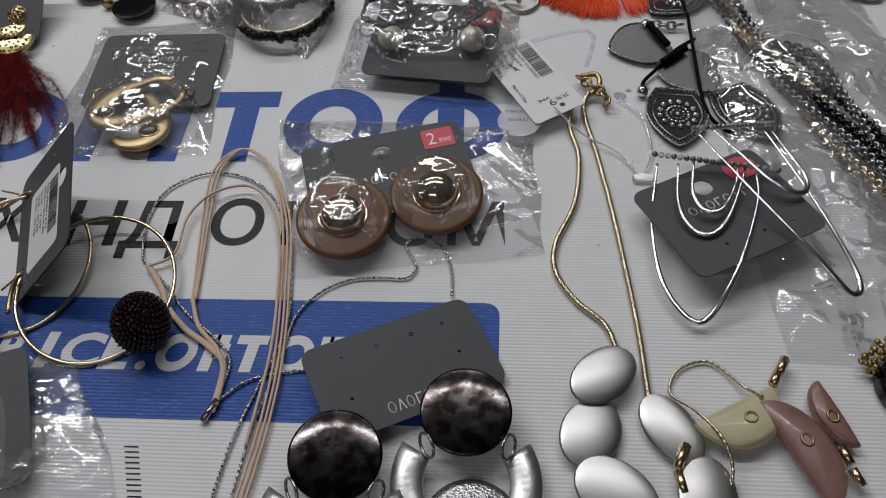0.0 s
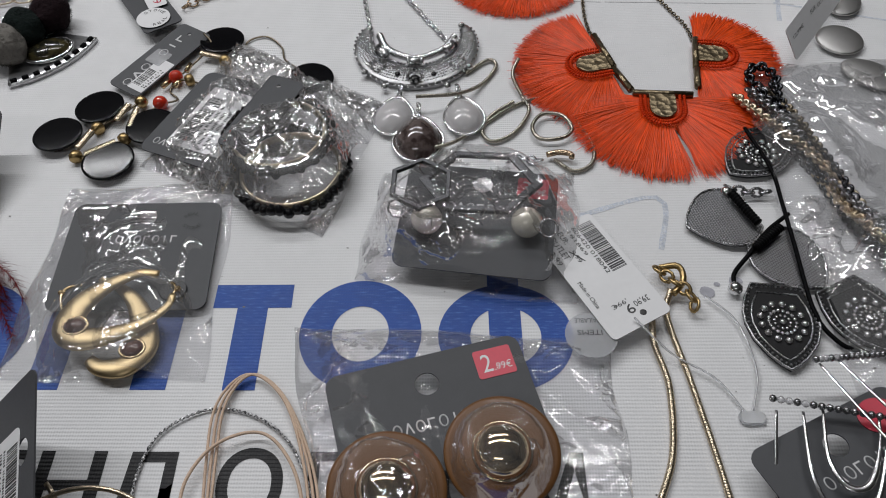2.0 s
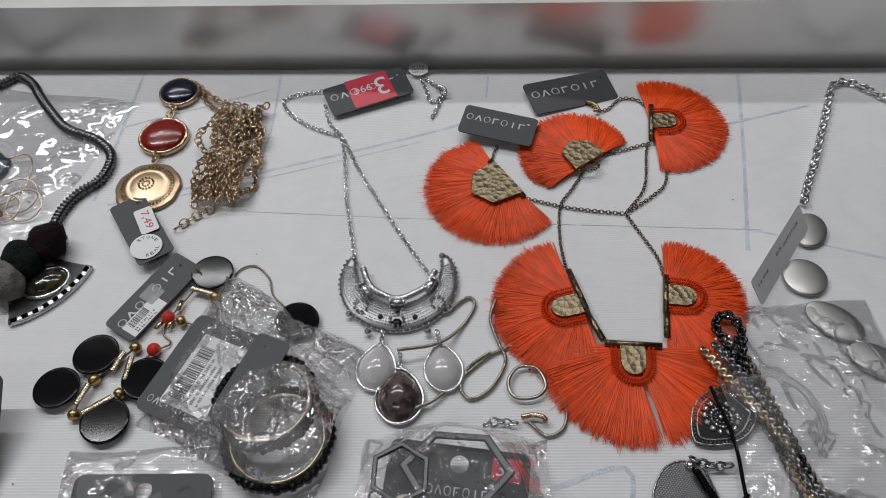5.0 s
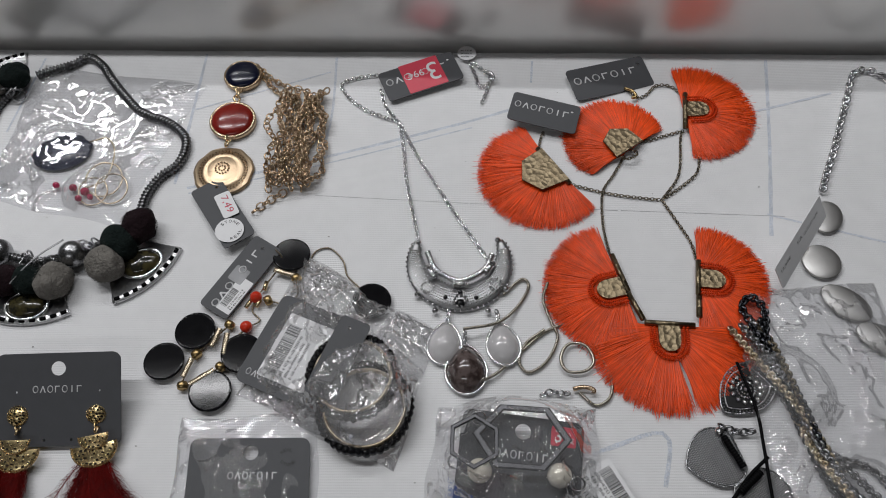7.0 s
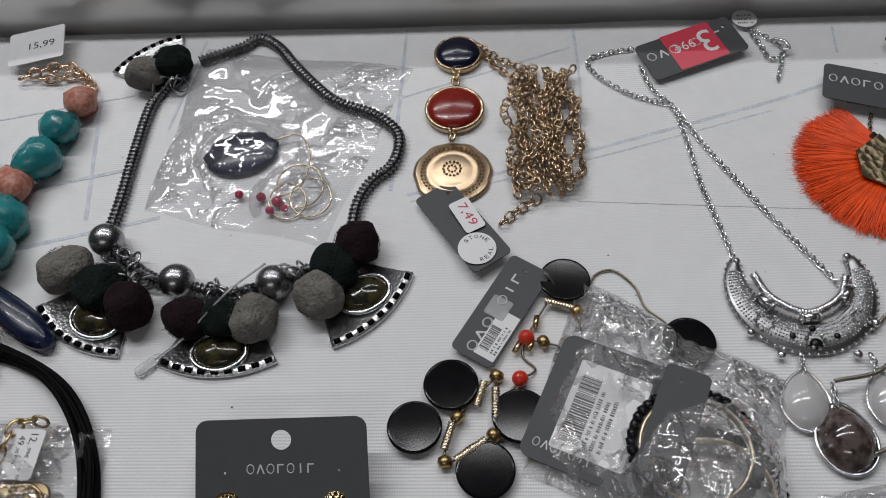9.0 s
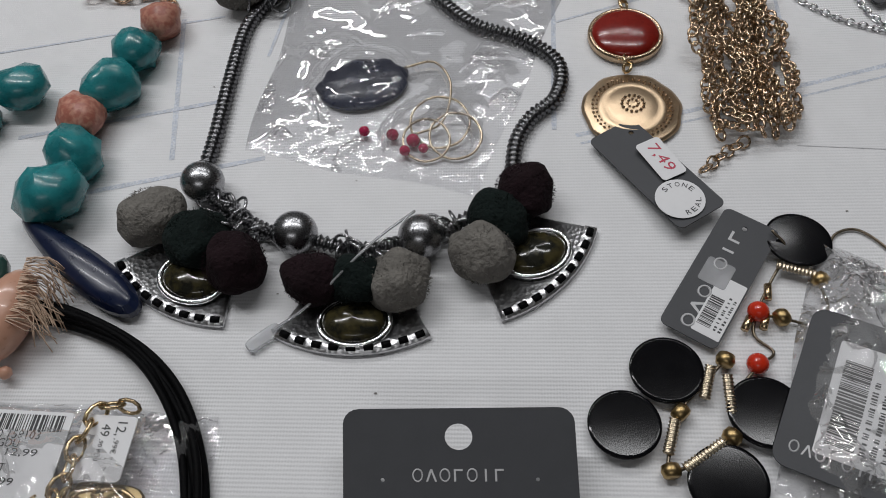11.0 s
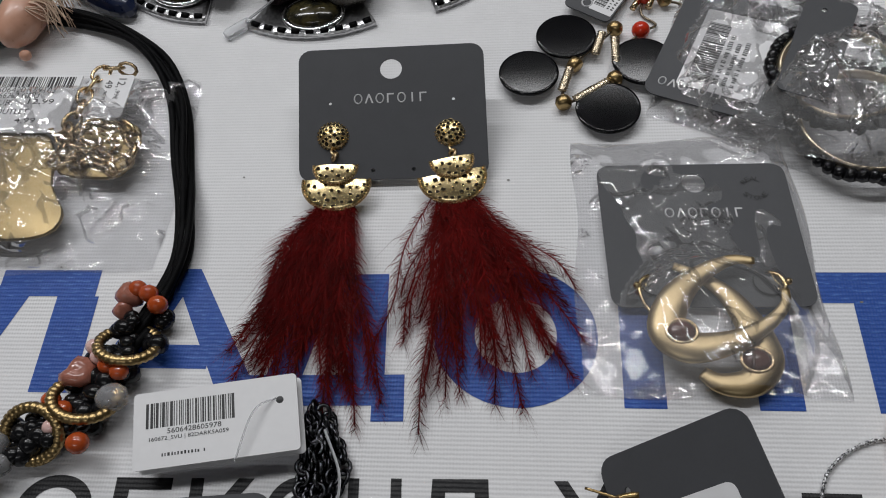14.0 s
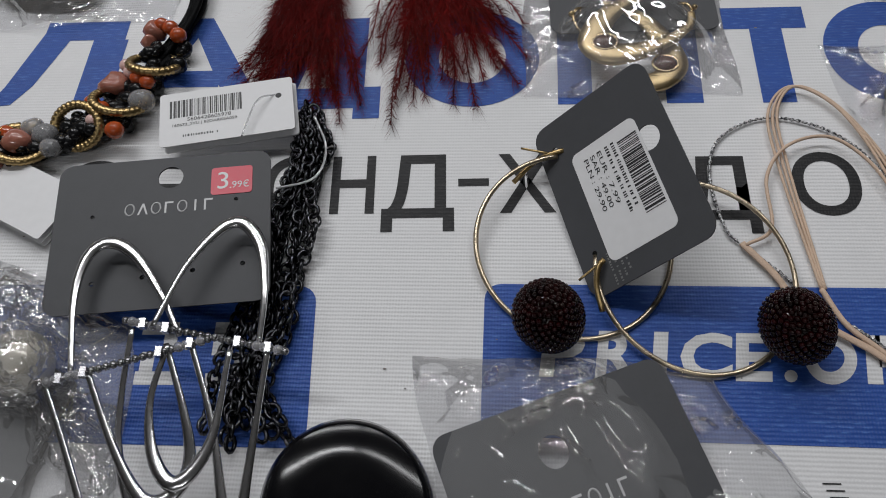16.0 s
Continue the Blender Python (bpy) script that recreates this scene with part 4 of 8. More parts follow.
chains(neck, (
    [(14.4, 20.3), (16.5, 19.6), (18.2, 19.25), (19.95, 19.0)],
    [(19.95, 19.0), (21.3, 20.9), (21.9, 23.8), (22.2, 24.5)],
    [(20.1, 19.1), (21.6, 20.2), (22.5, 21.1), (22.9, 22.5)],
    [(19.95, 19.0), (20.7, 17.2), (21.2, 15.9), (21.33, 14.6)],
    [(18.1, 22.4), (17.2, 20.9), (16.4, 19.6), (16.15, 17.2), (16.3, 15.1)],
    [(19.0, 23.4), (20.6, 23.9), (22.1, 24.4)],
    [(18.9, 28.1), (19.6, 27.3), (20.2, 27.5), (21.0, 28.3), (22.0, 28.2), (22.6, 27.4)],
    [(17.4, 22.3, 0.4), (18.2, 21.9, 0.5), (18.9, 22.4, 0.4), (18.3, 22.9, 0.3)],
    [(12.7, 23.0), (12.9, 23.9), (13.2, 24.6)],
), BRONZE, "thin bronze chain", link=0.26, width=0.17, wire=0.03)
g = Geo()
tube(g, [(18.8, 28.0, 0.25), (19.3, 27.7, 0.3), (19.5, 27.2, 0.3), (19.1, 27.1, 0.3)], 0.1)
part("clasp", g, BRASS, neck)


def small_tag(label, tl, tr, bl, mark=True, hole=None):
    t = thing("hang_tag", label, "tag", "grey hang tags")
    m, w, h = spanned(tl, tr, bl)
    c, m, w, h = price_card(t, tl, tr, bl, (hole or (w - 0.5, 0.6, 0.1),), (w * 0.06, -h * 0.5, w * 0.78, h * 0.2) if mark else None, 0.25)
    return t, c, m, w, h


small_tag("small grey card tag beside the orange fan", (14.9, 29.3, 0.5), (20.3, 30.9, 0.25), (15.35, 26.85, 0.2))
small_tag("small grey card tag behind the orange fan", (11.4, 27.35, 0.75), (15.7, 26.1, 0.55), (10.85, 25.05, 0.75), True)


# ---- silver crescent necklace ----
cres = thing("crescent_necklace", "antique silver crescent necklace with drop stones on a silver chain", "necklace")
g = Geo()
ax, ay = 7.45, 14.9
n = 40
outer, innr = [], []
for i in range(n + 1):
    u = -1 + 2 * i / n
    a = radians(270 + u * 112)
    wd = 1.05 - 0.75 * abs(u) ** 2.2
    mid = V(ax + 2.62 * math.cos(a), ay + 0.2 + 2.75 * math.sin(a), 0)
    o = V(math.cos(a), math.sin(a), 0)
    outer.append(mid + o * wd * 0.75)
    innr.append(mid - o * wd * 0.75)
vs, fs = [], []
for i in range(n + 1):
    a, b = outer[i], innr[i]
    for q, z in ((0, 0.05), (0, 0.24), (0.08, 0.32), (0.5, 0.42), (0.92, 0.32), (1, 0.24), (1, 0.05)):
        p = a.lerp(b, q)
        vs.append((p.x, p.y, z))
for i in range(n):
    for j in range(6):
        fs.append((i * 7 + j, i * 7 + j + 1, (i + 1) * 7 + j + 1, (i + 1) * 7 + j))
fs += [tuple(range(7))[::-1], tuple(n * 7 + j for j in range(7))]
g.add(vs, fs)
part("crescent", g, mat("oxidised_silver", (0.3, 0.3, 0.305), 0.36, 1.0, vary=0.25, grain=10), cres, "granulated antique silver crescent")
g = Geo()
for i in range(1, n, 1):
    for e in (outer[i], innr[i]):
        g.ball((e.x, e.y, 0.28), 0.085, 6, 4)
for q in (0.2, 0.3, 0.4, 0.5, 0.6, 0.7, 0.8):
    for i in range(5, 2 * n - 4):
        a, b = (outer[i // 2], innr[i // 2]) if i % 2 == 0 else ((outer[i // 2] + outer[i // 2 + 1]) / 2, (innr[i // 2] + innr[i // 2 + 1]) / 2)
        p = a.lerp(b, q)
        g.ball((p.x, p.y, 0.4 - 0.24 * abs(q - 0.5)), 0.062, 6, 4)
for rx_, ry_ in ((7.45, 12.1), (5.6, 13.0), (9.5, 13.1)):
    for k in range(9):
        t = 2 * math.pi * k / 9
        g.ball((rx_ + 0.36 * math.cos(t), ry_ + 0.36 * math.sin(t), 0.46), 0.1, 6, 4)
for x, y in ((5.05, 16.05), (9.75, 16.15), (5.0, 12.6), (10.05, 12.9), (6.0, 11.55), (9.0, 11.5)):
    g.ball((x, y, 0.3), 0.2, 10, 6)
part("granulation", g, SILVER, cres, "rows of fine silver granules")
g = Geo()
coil(g, [(5.6, 15.3, 0.45), (6.1, 14.1, 0.5), (7.4, 13.35, 0.52), (8.8, 14.0, 0.5), (9.4, 15.1, 0.45)], 0.2, 0.12)
part("wound_wire", g, SILVER, cres)
for x, y, rz in ((5.8, 13.9, -55), (7.45, 13.1, 0), (9.15, 14.15, 55)):
    g = Geo()
    mm = Matrix.Translation((x, y, 0.55)) @ Matrix.Rotation(radians(rz), 4, "Z")
    rod(g, mm @ V(-0.35, 0, 0), mm @ V(0.35, 0, 0), 0.2)
    for k in (-0.35, 0.35):
        g.torus(mm @ Matrix.Translation((k, 0, 0)) @ Matrix.Rotation(radians(90), 4, "Y"), 0.21, 0.21, 0.06, 12, 5)
    part("bead_tube", g, SILVER, cres)
g = Geo()
for x, y, r in ((7.45, 11.95, 0.27), (6.6, 12.35, 0.14), (8.35, 12.3, 0.14), (7.45, 12.65, 0.14)):
    g.ball((x, y, 0.42), r, 10, 6, sz=0.6)
part("black_stone", g, BLACK_BEAD, cres)


def drop_stone(parent, cx, cy, w, h, rz, material, z=0.5):
    p = new("drop")
    p.parent = parent
    m = Matrix.Translation((cx, cy, 0.12)) @ Matrix.Rotation(radians(rz), 4, "Z")
    out = []
    for i in range(26):
        t = 2 * math.pi * i / 26
        k = 1 - 0.22 * max(0, math.sin(t)) ** 1.5
        out.append((w * math.cos(t) * k, h * math.sin(t) + 0.12 * h * max(0, math.sin(t)) ** 3))
    g = Geo()
    g.slab(out, 0.16, m, 0.06, z)
    part("stone", g, material, p)
    g = Geo()
    g.sweep([m @ V(x * 1.04, y * 1.04, 0.14) for x, y in out], 0.07, 6, True)
    part("bezel", g, SILVER, p, "thin silver rim")
    g = Geo()
    chain(g, [m @ V(0, h * 1.1, 0.15), m @ V(0, h * 1.1 + 0.5, 0.2), m @ V(0, h * 1.1 + 0.95, 0.25)], 0.3, 0.22, 0.05)
    part("link", g, SILVER, p)


drop_stone(cres, 6.5, 9.5, 0.92, 1.15, -8, MOON)
drop_stone(cres, 9.75, 9.4, 0.9, 1.15, 8, MOON)
drop_stone(cres, 7.65, 7.95, 1.1, 1.3, 0, SMOKY, 0.8)
chains(cres, (
    [(2.3, 29.5), (0.9, 29.3), (-0.17, 28.7), (0.4, 27.5), (1.64, 26.4), (3.0, 25.7), (3.72, 25.3), (4.1, 23.0), (4.3, 20.6), (4.75, 18.0), (5.07, 16.1)],
    [(2.5, 28.2), (2.9, 26.6), (3.8, 25.3), (4.6, 23.4), (5.3, 21.9), (7.1, 18.5), (8.4, 16.2), (9.3, 14.6)],
    [(8.6, 30.7), (9.3, 30.0), (9.9, 29.2), (9.6, 28.0), (9.2, 26.9)],
    [(8.5, 30.6), (8.9, 29.3), (9.1, 28.4), (9.7, 28.6), (10.1, 29.2)],
), SILVER, "silver cable chain", link=0.36, width=0.24, wire=0.045)
g = Geo()
tube(g, [(9.5, 29.6, 0.4), (10.0, 29.3, 0.45), (10.1, 28.8, 0.4), (9.7, 28.9, 0.4)], 0.1)
part("clasp", g, SILVER, cres)
t3, c3, m3, w3, h3 = small_tag("grey card tag with an upside-down red price sticker", (2.25, 29.25, 0.45), (7.25, 31.2, 0.6), (3.0, 26.9, 0.3), True)
mm = m3 @ Matrix.Translation((1.5, 0.05, 0.07))
s = sticker(c3, mm, 0, 0, 2.75, 2.45, 0, RED, 0.08, "price_sticker", "red price sticker with white figures")
rot = mm @ Matrix.Translation((2.75, -2.45, 0.016)) @ Matrix.Rotation(math.pi, 4, "Z")
letters("price", "3", rot @ Matrix.Translation((0.25, -2.0, 0)), 1, PAPER, s, width=0.75, height=1.5)
letters("cents", ".99€", rot @ Matrix.Translation((1.1, -1.7, 0)), 1, PAPER, s, width=1.4, height=0.6)
rs = thing("round_sticker", "small round clear sticker with black print beside a clasp", "sticker")
g = Geo()
g.slab(ellipse(8.35, 31.3, 0.65, 0.65), 0.03, Matrix.Translation((0, 0, 0.3)))
part("disc", g, PAPER, rs)
g = Geo()
lines_of_print(g, Matrix.Translation((0, 0, 0)), 7.95, 31.6, 0.8, 0.335, 3, 0.28, 0.12)
part("fine_print", g, INKK, rs)

# ---- thin snake chain with a clasp ----
sheet["now"] = None
sn = thing("snake_chain", "thin pale gold snake chain in loose loops on the banner", "necklace")
g = Geo()
coil(g, [(7.8, 7.1, 0.5), (9.2, 7.7, 0.3), (10.6, 9, 0.13), (12.1, 10.3, 0.13), (13.5, 10.8, 0.13), (14.7, 10.3, 0.13), (15.1, 8.9, 0.13), (15.6, 7.5, 0.13), (15.4, 6.4, 0.13), (14.6, 6, 0.13), (13.8, 6.7, 0.13)], 0.1, 0.08)
coil(g, [(7.5, 10.2, 0.9), (9.4, 10.7, 0.6), (10.6, 11.9, 0.15), (11.3, 13.2, 0.15), (10.9, 13.7, 0.15), (9.8, 12.7, 0.15)], 0.1, 0.08)
coil(g, [(12.4, 13.3, 0.5), (12.1, 12.2, 0.4), (12.5, 10.9, 0.2), (12.8, 9.9, 0.15), (12.1, 8.5, 0.15), (11.1, 7.9, 0.15), (10.6, 8.5, 0.15), (11, 9.6, 0.15), (12.1, 10.4, 0.32)], 0.1, 0.08)
tube(g, [(12.9, 8.7, 0.3), (13.2, 7.9, 0.3), (14.2, 7.9, 0.3), (14.7, 8.5, 0.3), (14.3, 9.4, 0.3), (13.4, 9.5, 0.3)], 0.095, closed=True)
part("chain", g, mat("steel_gold", (0.36, 0.33, 0.28), 0.3, 1.0, vary=0.1), sn)
part("extender", chain(Geo(), [(11.7, 6.5), (12.3, 6.75), (12.9, 6.6), (13.45, 6.7)], 0.45, 0.36, 0.05, 0.2), SILVER, sn)
part("clasp", tube(Geo(), [(13.45, 6.85, 0.3), (14, 6.95, 0.35), (14.55, 6.8, 0.35), (14.5, 6.5, 0.3)], 0.13), GOLD_ROSE, sn)
sheet["now"] = FAR

# ---- navy, red and gold pendant necklace ----
pend = thing("pendant_necklace", "gold necklace with navy and red stones and stamped medallion", "necklace")
for (x, y, rx, ry, mt) in ((-6.9, 29.45, 1.2, 1.2, NAVYSTONE), (-7.12, 25.55, 1.42, 1.42, REDSTONE)):
    g = Geo()
    g.lathe([(1.02, 0.0), (1.07, 0.1), (1.07, 0.34), (1.03, 0.42), (0.96, 0.42), (0.94, 0.36)], Matrix.Translation((x, y, 0.02)), 40, rx, ry)
    part("setting", g, GOLD_ROSE, pend)
    g = Geo()
    g.lathe([(0.97, 0.36), (0.94, 0.46), (0.86, 0.56), (0.7, 0.66), (0.4, 0.75), (0.0, 0.78)], Matrix.Translation((x, y, 0.0)), 40, rx, ry)
    part("stone", g, mt, pend)
g = Geo()
mx, my = -7.25, 21.55
vs, fs = [], []
rings = [(1.85, 0.05), (1.9, 0.14), (1.75, 0.22), (1.3, 0.28), (1.22, 0.4), (1.1, 0.34), (0.9, 0.42), (0.5, 0.5), (0.0, 0.52)]
for r, z in rings:
    for k in range(96):
        w = 2 * math.pi * k / 96
        q = r * (1 + (0.016 * math.sin(7 * w) + 0.008 * math.sin(12 * w + 1) if r > 1.6 else 0))
        vs.append((mx + q * math.cos(w), my + q * math.sin(w), z))
for i in range(len(rings) - 1):
    for k in range(96):
        fs.append((i * 96 + k, i * 96 + (k + 1) % 96, (i + 1) * 96 + (k + 1) % 96, (i + 1) * 96 + k))
g.add(vs, fs)
part("medallion", g, mat("gold_rose_satin", (0.6, 0.45, 0.3), 0.38, 1.0, vary=0.1, grain=14, bump=0.1, bump_scale=8), pend, "stamped wavy gold medallion")
g = Geo()
for rr, cnt, q in ((1.5, 44, 0.06), (1.36, 40, 0.05), (0.42, 14, 0.07), (0.2, 8, 0.06)):
    for k in range(cnt):
        w = 2 * math.pi * k / cnt
        g.ball((mx + rr * math.cos(w), my + rr * math.sin(w), 0.28 if rr > 1 else 0.53), q, 6, 4)
part("stamped_dots", g, GOLD_ROSE, pend)
for pts in ([(-7.0, 28.3, 0.4), (-7.05, 27.1, 0.4)], [(-7.2, 24.2, 0.4), (-7.25, 23.4, 0.4)]):
    part("link", chain(Geo(), pts, 0.55, 0.4, 0.07), GOLD, pend)
g = Geo()
rnd = random.Random(5)
chain(g, [(-6.1, 30.5), (-5.6, 29.6), (-4.9, 28.5), (-3.9, 27.6), (-3.0, 27.4)], 0.52, 0.36, 0.06, 0.2)
chain(g, [(-5.9, 30.2), (-5.0, 29.2), (-3.8, 28.4), (-2.8, 28.2)], 0.52, 0.36, 0.06, 0.3)
for i in range(17):
    x0 = -3.9 + 0.18 * i
    pts = [(x0 + rnd.uniform(-0.3, 0.3), 28.3 - rnd.uniform(0, 0.8), rnd.uniform(0.15, 0.9))]
    for y in (26.5, 24.8, 23.0, 21.4, 20.2):
        pts.append((x0 + rnd.uniform(-0.65, 0.65) - 0.05 * (28 - y), y + rnd.uniform(-0.5, 0.5), rnd.uniform(0.15, 1.1)))
    chain(g, pts, 0.5, 0.36, 0.06, jitter=0.7)
chain(g, [(-3.2, 19.9), (-4.1, 19.3), (-5.0, 18.5), (-5.3, 18.2)], 0.55, 0.45, 0.05, 0.2)
part("chain", g, GOLD_ROSE, pend, "heaped gold cable chain")

# ---- grey tags with handwritten and round stickers ----
tg, tc, tm, tw, th = small_tag("grey card tag with a handwritten price and a round paper sticker", (-9.05, 19.85, 0.3), (-7.35, 20.95, 0.3), (-6.25, 15.6, 0.62), False)
m7 = Matrix.Translation((-7.45, 19.3, 0.66)) @ Matrix.Rotation(radians(-62), 4, "Z")
s = sticker(tc, m7, 0, 1.0, 1.85, 1.0, 0, PAPER, 0.15, "price_sticker", "white sticker with red handwriting")
letters("price", "7,49", m7 @ Matrix.Translation((0.25, 0.28, 0.016)), 1, INKRED, s, width=1.3, height=0.5)
g = Geo()
g.slab(ellipse(-6.15, 16.85, 0.86, 0.84), 0.02, Matrix.Translation((0, 0, 0.72)))
s = part("round_sticker", g, PAPER, tc, "round white sticker")
for ch, a in zip("STONE", range(5)):
    an = radians(120 - a * 24 + 20)
    letters("letter", ch, Matrix.Translation((-6.15 + 0.62 * math.cos(an), 16.85 + 0.62 * math.sin(an), 0.742)) @ Matrix.Rotation(an - math.pi / 2, 4, "Z"), 1, INKK, s, width=0.17, height=0.19, centre=True)
for ch, a in zip("REAL", range(4)):
    an = radians(-70 + a * 22)
    letters("letter", ch, Matrix.Translation((-6.15 + 0.62 * math.cos(an), 16.85 + 0.62 * math.sin(an), 0.742)) @ Matrix.Rotation(an + math.pi / 2, 4, "Z"), 1, INKK, s, width=0.17, height=0.19, centre=True)

tg, tc, tm, tw, th = small_tag("grey card tag with a torn barcode sticker, tied to a bracelet", (-7.4, 12.2, 0.35), (-4.6, 16.6, 0.5), (-5.6, 11.4, 0.3), True, (4.7, 0.9, 0.1))
s = sticker(tc, tm, 0.3, -0.95, 2.3, 0.95, 0.06, PAPER, 0.05, "barcode_sticker", "white barcode sticker")
g = Geo()
barcode(g, tm, 0.6, -1.02, 1.2, 0.45, 0.076, 3, 20)
lines_of_print(g, tm, 0.6, -1.55, 1.4, 0.076, 2, 0.17, 0.1)
part("print", g, INKK, s)
sticker(tc, tm, 2.1, -0.35, 1.0, 0.95, 0.065, CLEAR, 0.1, "patch", "torn clear patch")

# ---- black disc bracelet ----
br = thing("disc_bracelet", "bracelet of black round discs, gold beads, ribbed bars and red beads", "bracelet")
for x, y, r, tl_, ta in ((-7.36, 10.48, 1.13, 2, 120), (-8.81, 8.7, 1.1, 1.5, 90), (-4.6, 9.1, 1.15, 2, 20), (-6.05, 6.95, 1.15, 1, 260), (-2.4, 15.3, 1.1, 4, 60), (2.42, 12.2, 1.1, 3, 0)):
    g = Geo()
    m = Matrix.Translation((x, y, 0.32)) @ Matrix.Rotation(radians(ta), 4, "Z") @ Matrix.Rotation(radians(tl_), 4, "Y")
    g.lathe([(r * 0.97, 0.0), (r, 0.03), (r, 0.1), (r * 0.975, 0.13), (r * 0.9, 0.132), (0, 0.135)], m, 44)
    part("disc", g, BLACK_DISC, br, "glossy black round disc")
for x, y in ((-5.5, 10.85), (-7.1, 9.1), (-7.6, 7.3), (-5.7, 8.35), (-2.0, 13.75), (-3.5, 12.35)):
    g = Geo()
    g.lathe([(0.16, -0.22), (0.26, -0.18), (0.31, 0), (0.26, 0.18), (0.16, 0.22)], Matrix.Translation((x, y, 0.32)) @ Matrix.Rotation(radians(90), 4, "X") @ Matrix.Rotation(radians(x * 70), 4, "Y"), 14)
    part("bead", g, BRASS, br, "aged gold bead")
for x, y in ((-4.2, 12.55), (-4.55, 10.7)):
    g = Geo()
    g.ball((x, y, 0.36), 0.35, 16, 10)
    part("red_bead", g, REDBEAD, br, "shiny red bead")
for (ax_, ay_), (bx_, by_) in (((-6.0, 10.6), (-6.35, 9.5)), ((-7.3, 8.85), (-7.65, 7.75)), ((-7.2, 7.35), (-6.0, 8.15)), ((-5.55, 10.3), (-5.6, 9.0)), ((-3.3, 14.3), (-2.1, 13.9))):
    a, b = V(ax_, ay_, 0.42), V(bx_, by_, 0.42)
    t = (b - a).normalized()
    o = V(-t.y, t.x, 0)
    g = Geo()
    line = spline([a, (a + b) / 2, b], 0.03)
    g.sweep(line, [0.19 * (1 - 0.28 * (0, 0.5, 1, 0.5)[i % 4]) for i in range(len(line))], 8, False, 0.5)
    part("ribbed_bar", g, GOLD_PALE, br, "ribbed gold bar")
g = Geo()
for x, y, a in ((-3.75, 13.3, 80), (-4.05, 12.2, 70), (-4.6, 12.15, 60), (-2.9, 14.9, 20)):
    c, s_ = math.cos(radians(a)) * 0.28, math.sin(radians(a)) * 0.28
    rod(g, (x - c, y - s_, 0.3), (x + c, y + s_, 0.3), 0.13, 8)
part("gold_tube", g, GOLD, br)
g = Geo()
tube(g, [(-3.3, 15.5, 0.7), (-2.9, 14.9, 0.4), (-3.7, 13.5, 0.2), (-4.2, 12.6, 0.2), (-4.4, 11.8, 0.1), (-3.9, 11.2, 0.1), (-4.5, 10.7, 0.3)], 0.05)
tube(g, [(-1.4, 15.0, 0.1), (-1.0, 15.7, 0.1), (-0.2, 15.85, 0.1), (0.6, 15.0, 0.1), (0.9, 14.0, 0.1), (1.6, 13.2, 0.2), (2.4, 12.2, 0.2)], 0.05)
tube(g, [(-2.0, 13.6, 0.2), (-1.9, 12.8, 0.1), (-2.5, 12.2, 0.1), (-3.2, 12.3, 0.2), (-4.2, 12.5, 0.3)], 0.05)
tube(g, [(-5.5, 10.9, 0.3), (-6.3, 10.0, 0.3), (-7.1, 9.1, 0.3), (-7.6, 7.3, 0.3), (-5.7, 8.4, 0.3), (-5.4, 9.6, 0.3), (-4.5, 10.7, 0.3)], 0.06)
part("cord", g, BRONZE, br, "thin dark bronze cord")

# ---- pompom statement necklace ----
pn = thing("pompom_necklace", "grey wound-wire necklace with felt pompoms, steel balls and silver fan plates", "necklace")
g = Geo()
coil(g, [(-20.9, 29.6), (-20.1, 29.95), (-18.6, 30.6), (-17.74, 31.2), (-16.6, 30.4), (-15.68, 29.1), (-14.4, 27.5), (-13.2, 26.3), (-11.3, 25.4), (-10.1, 24.3), (-9.85, 23.2), (-10.2, 22.0), (-11.1, 21.1), (-11.7, 19.9), (-11.9, 18.4)], 0.32, 0.24, depth=0.42)
coil(g, [(-21.6, 28.9, 0.5), (-22.5, 27.7), (-23.0, 26.3), (-23.2, 23.5), (-23.3, 20.4), (-23.45, 18.6)], 0.32, 0.24, depth=0.42)
coil(g, [(-23.3, 17.6, 0.6), (-21.8, 16.5, 0.5), (-20.4, 15.7, 0.5), (-19.5, 15.5, 0.6), (-17.3, 15.0, 0.5), (-15.1, 15.3, 0.6), (-13.6, 16.2, 0.5), (-12.2, 17.3, 0.5), (-11.9, 18.2, 0.4)], 0.3, 0.24, depth=0.42)
part("wound_chain", g, WIRE, pn, "dark steel wound-wire chain")
for x, y in ((-23.2, 17.8), (-19.5, 15.5), (-15.1, 15.3)):
    g = Geo()
    g.ball((x, y, 0.82), 0.8, 24, 16)
    part("ball", g, STEEL, pn, "polished steel ball")
for k, (x, y, r, mt) in enumerate(((-24.7, 16.2, 1.12, POM_GREY), (-22.9, 15.2, 1.12, POM_GREEN), (-21.4, 14.2, 1.12, POM_PLUM), (-18.65, 13.55, 1.0, POM_PLUM), (-17.1, 13.5, 0.95, POM_GREEN), (-15.75, 13.45, 1.1, POM_GREY),
                                   (-11.5, 17.1, 1.08, POM_PLUM), (-12.4, 15.9, 1.08, POM_GREEN), (-13.0, 14.5, 1.12, POM_GREY), (-23.4, 28.2, 1.0, POM_GREY), (-22.1, 28.85, 1.05, POM_GREEN))):
    pompom(pn, (x, y, 0.98), r, mt, 40 + k)


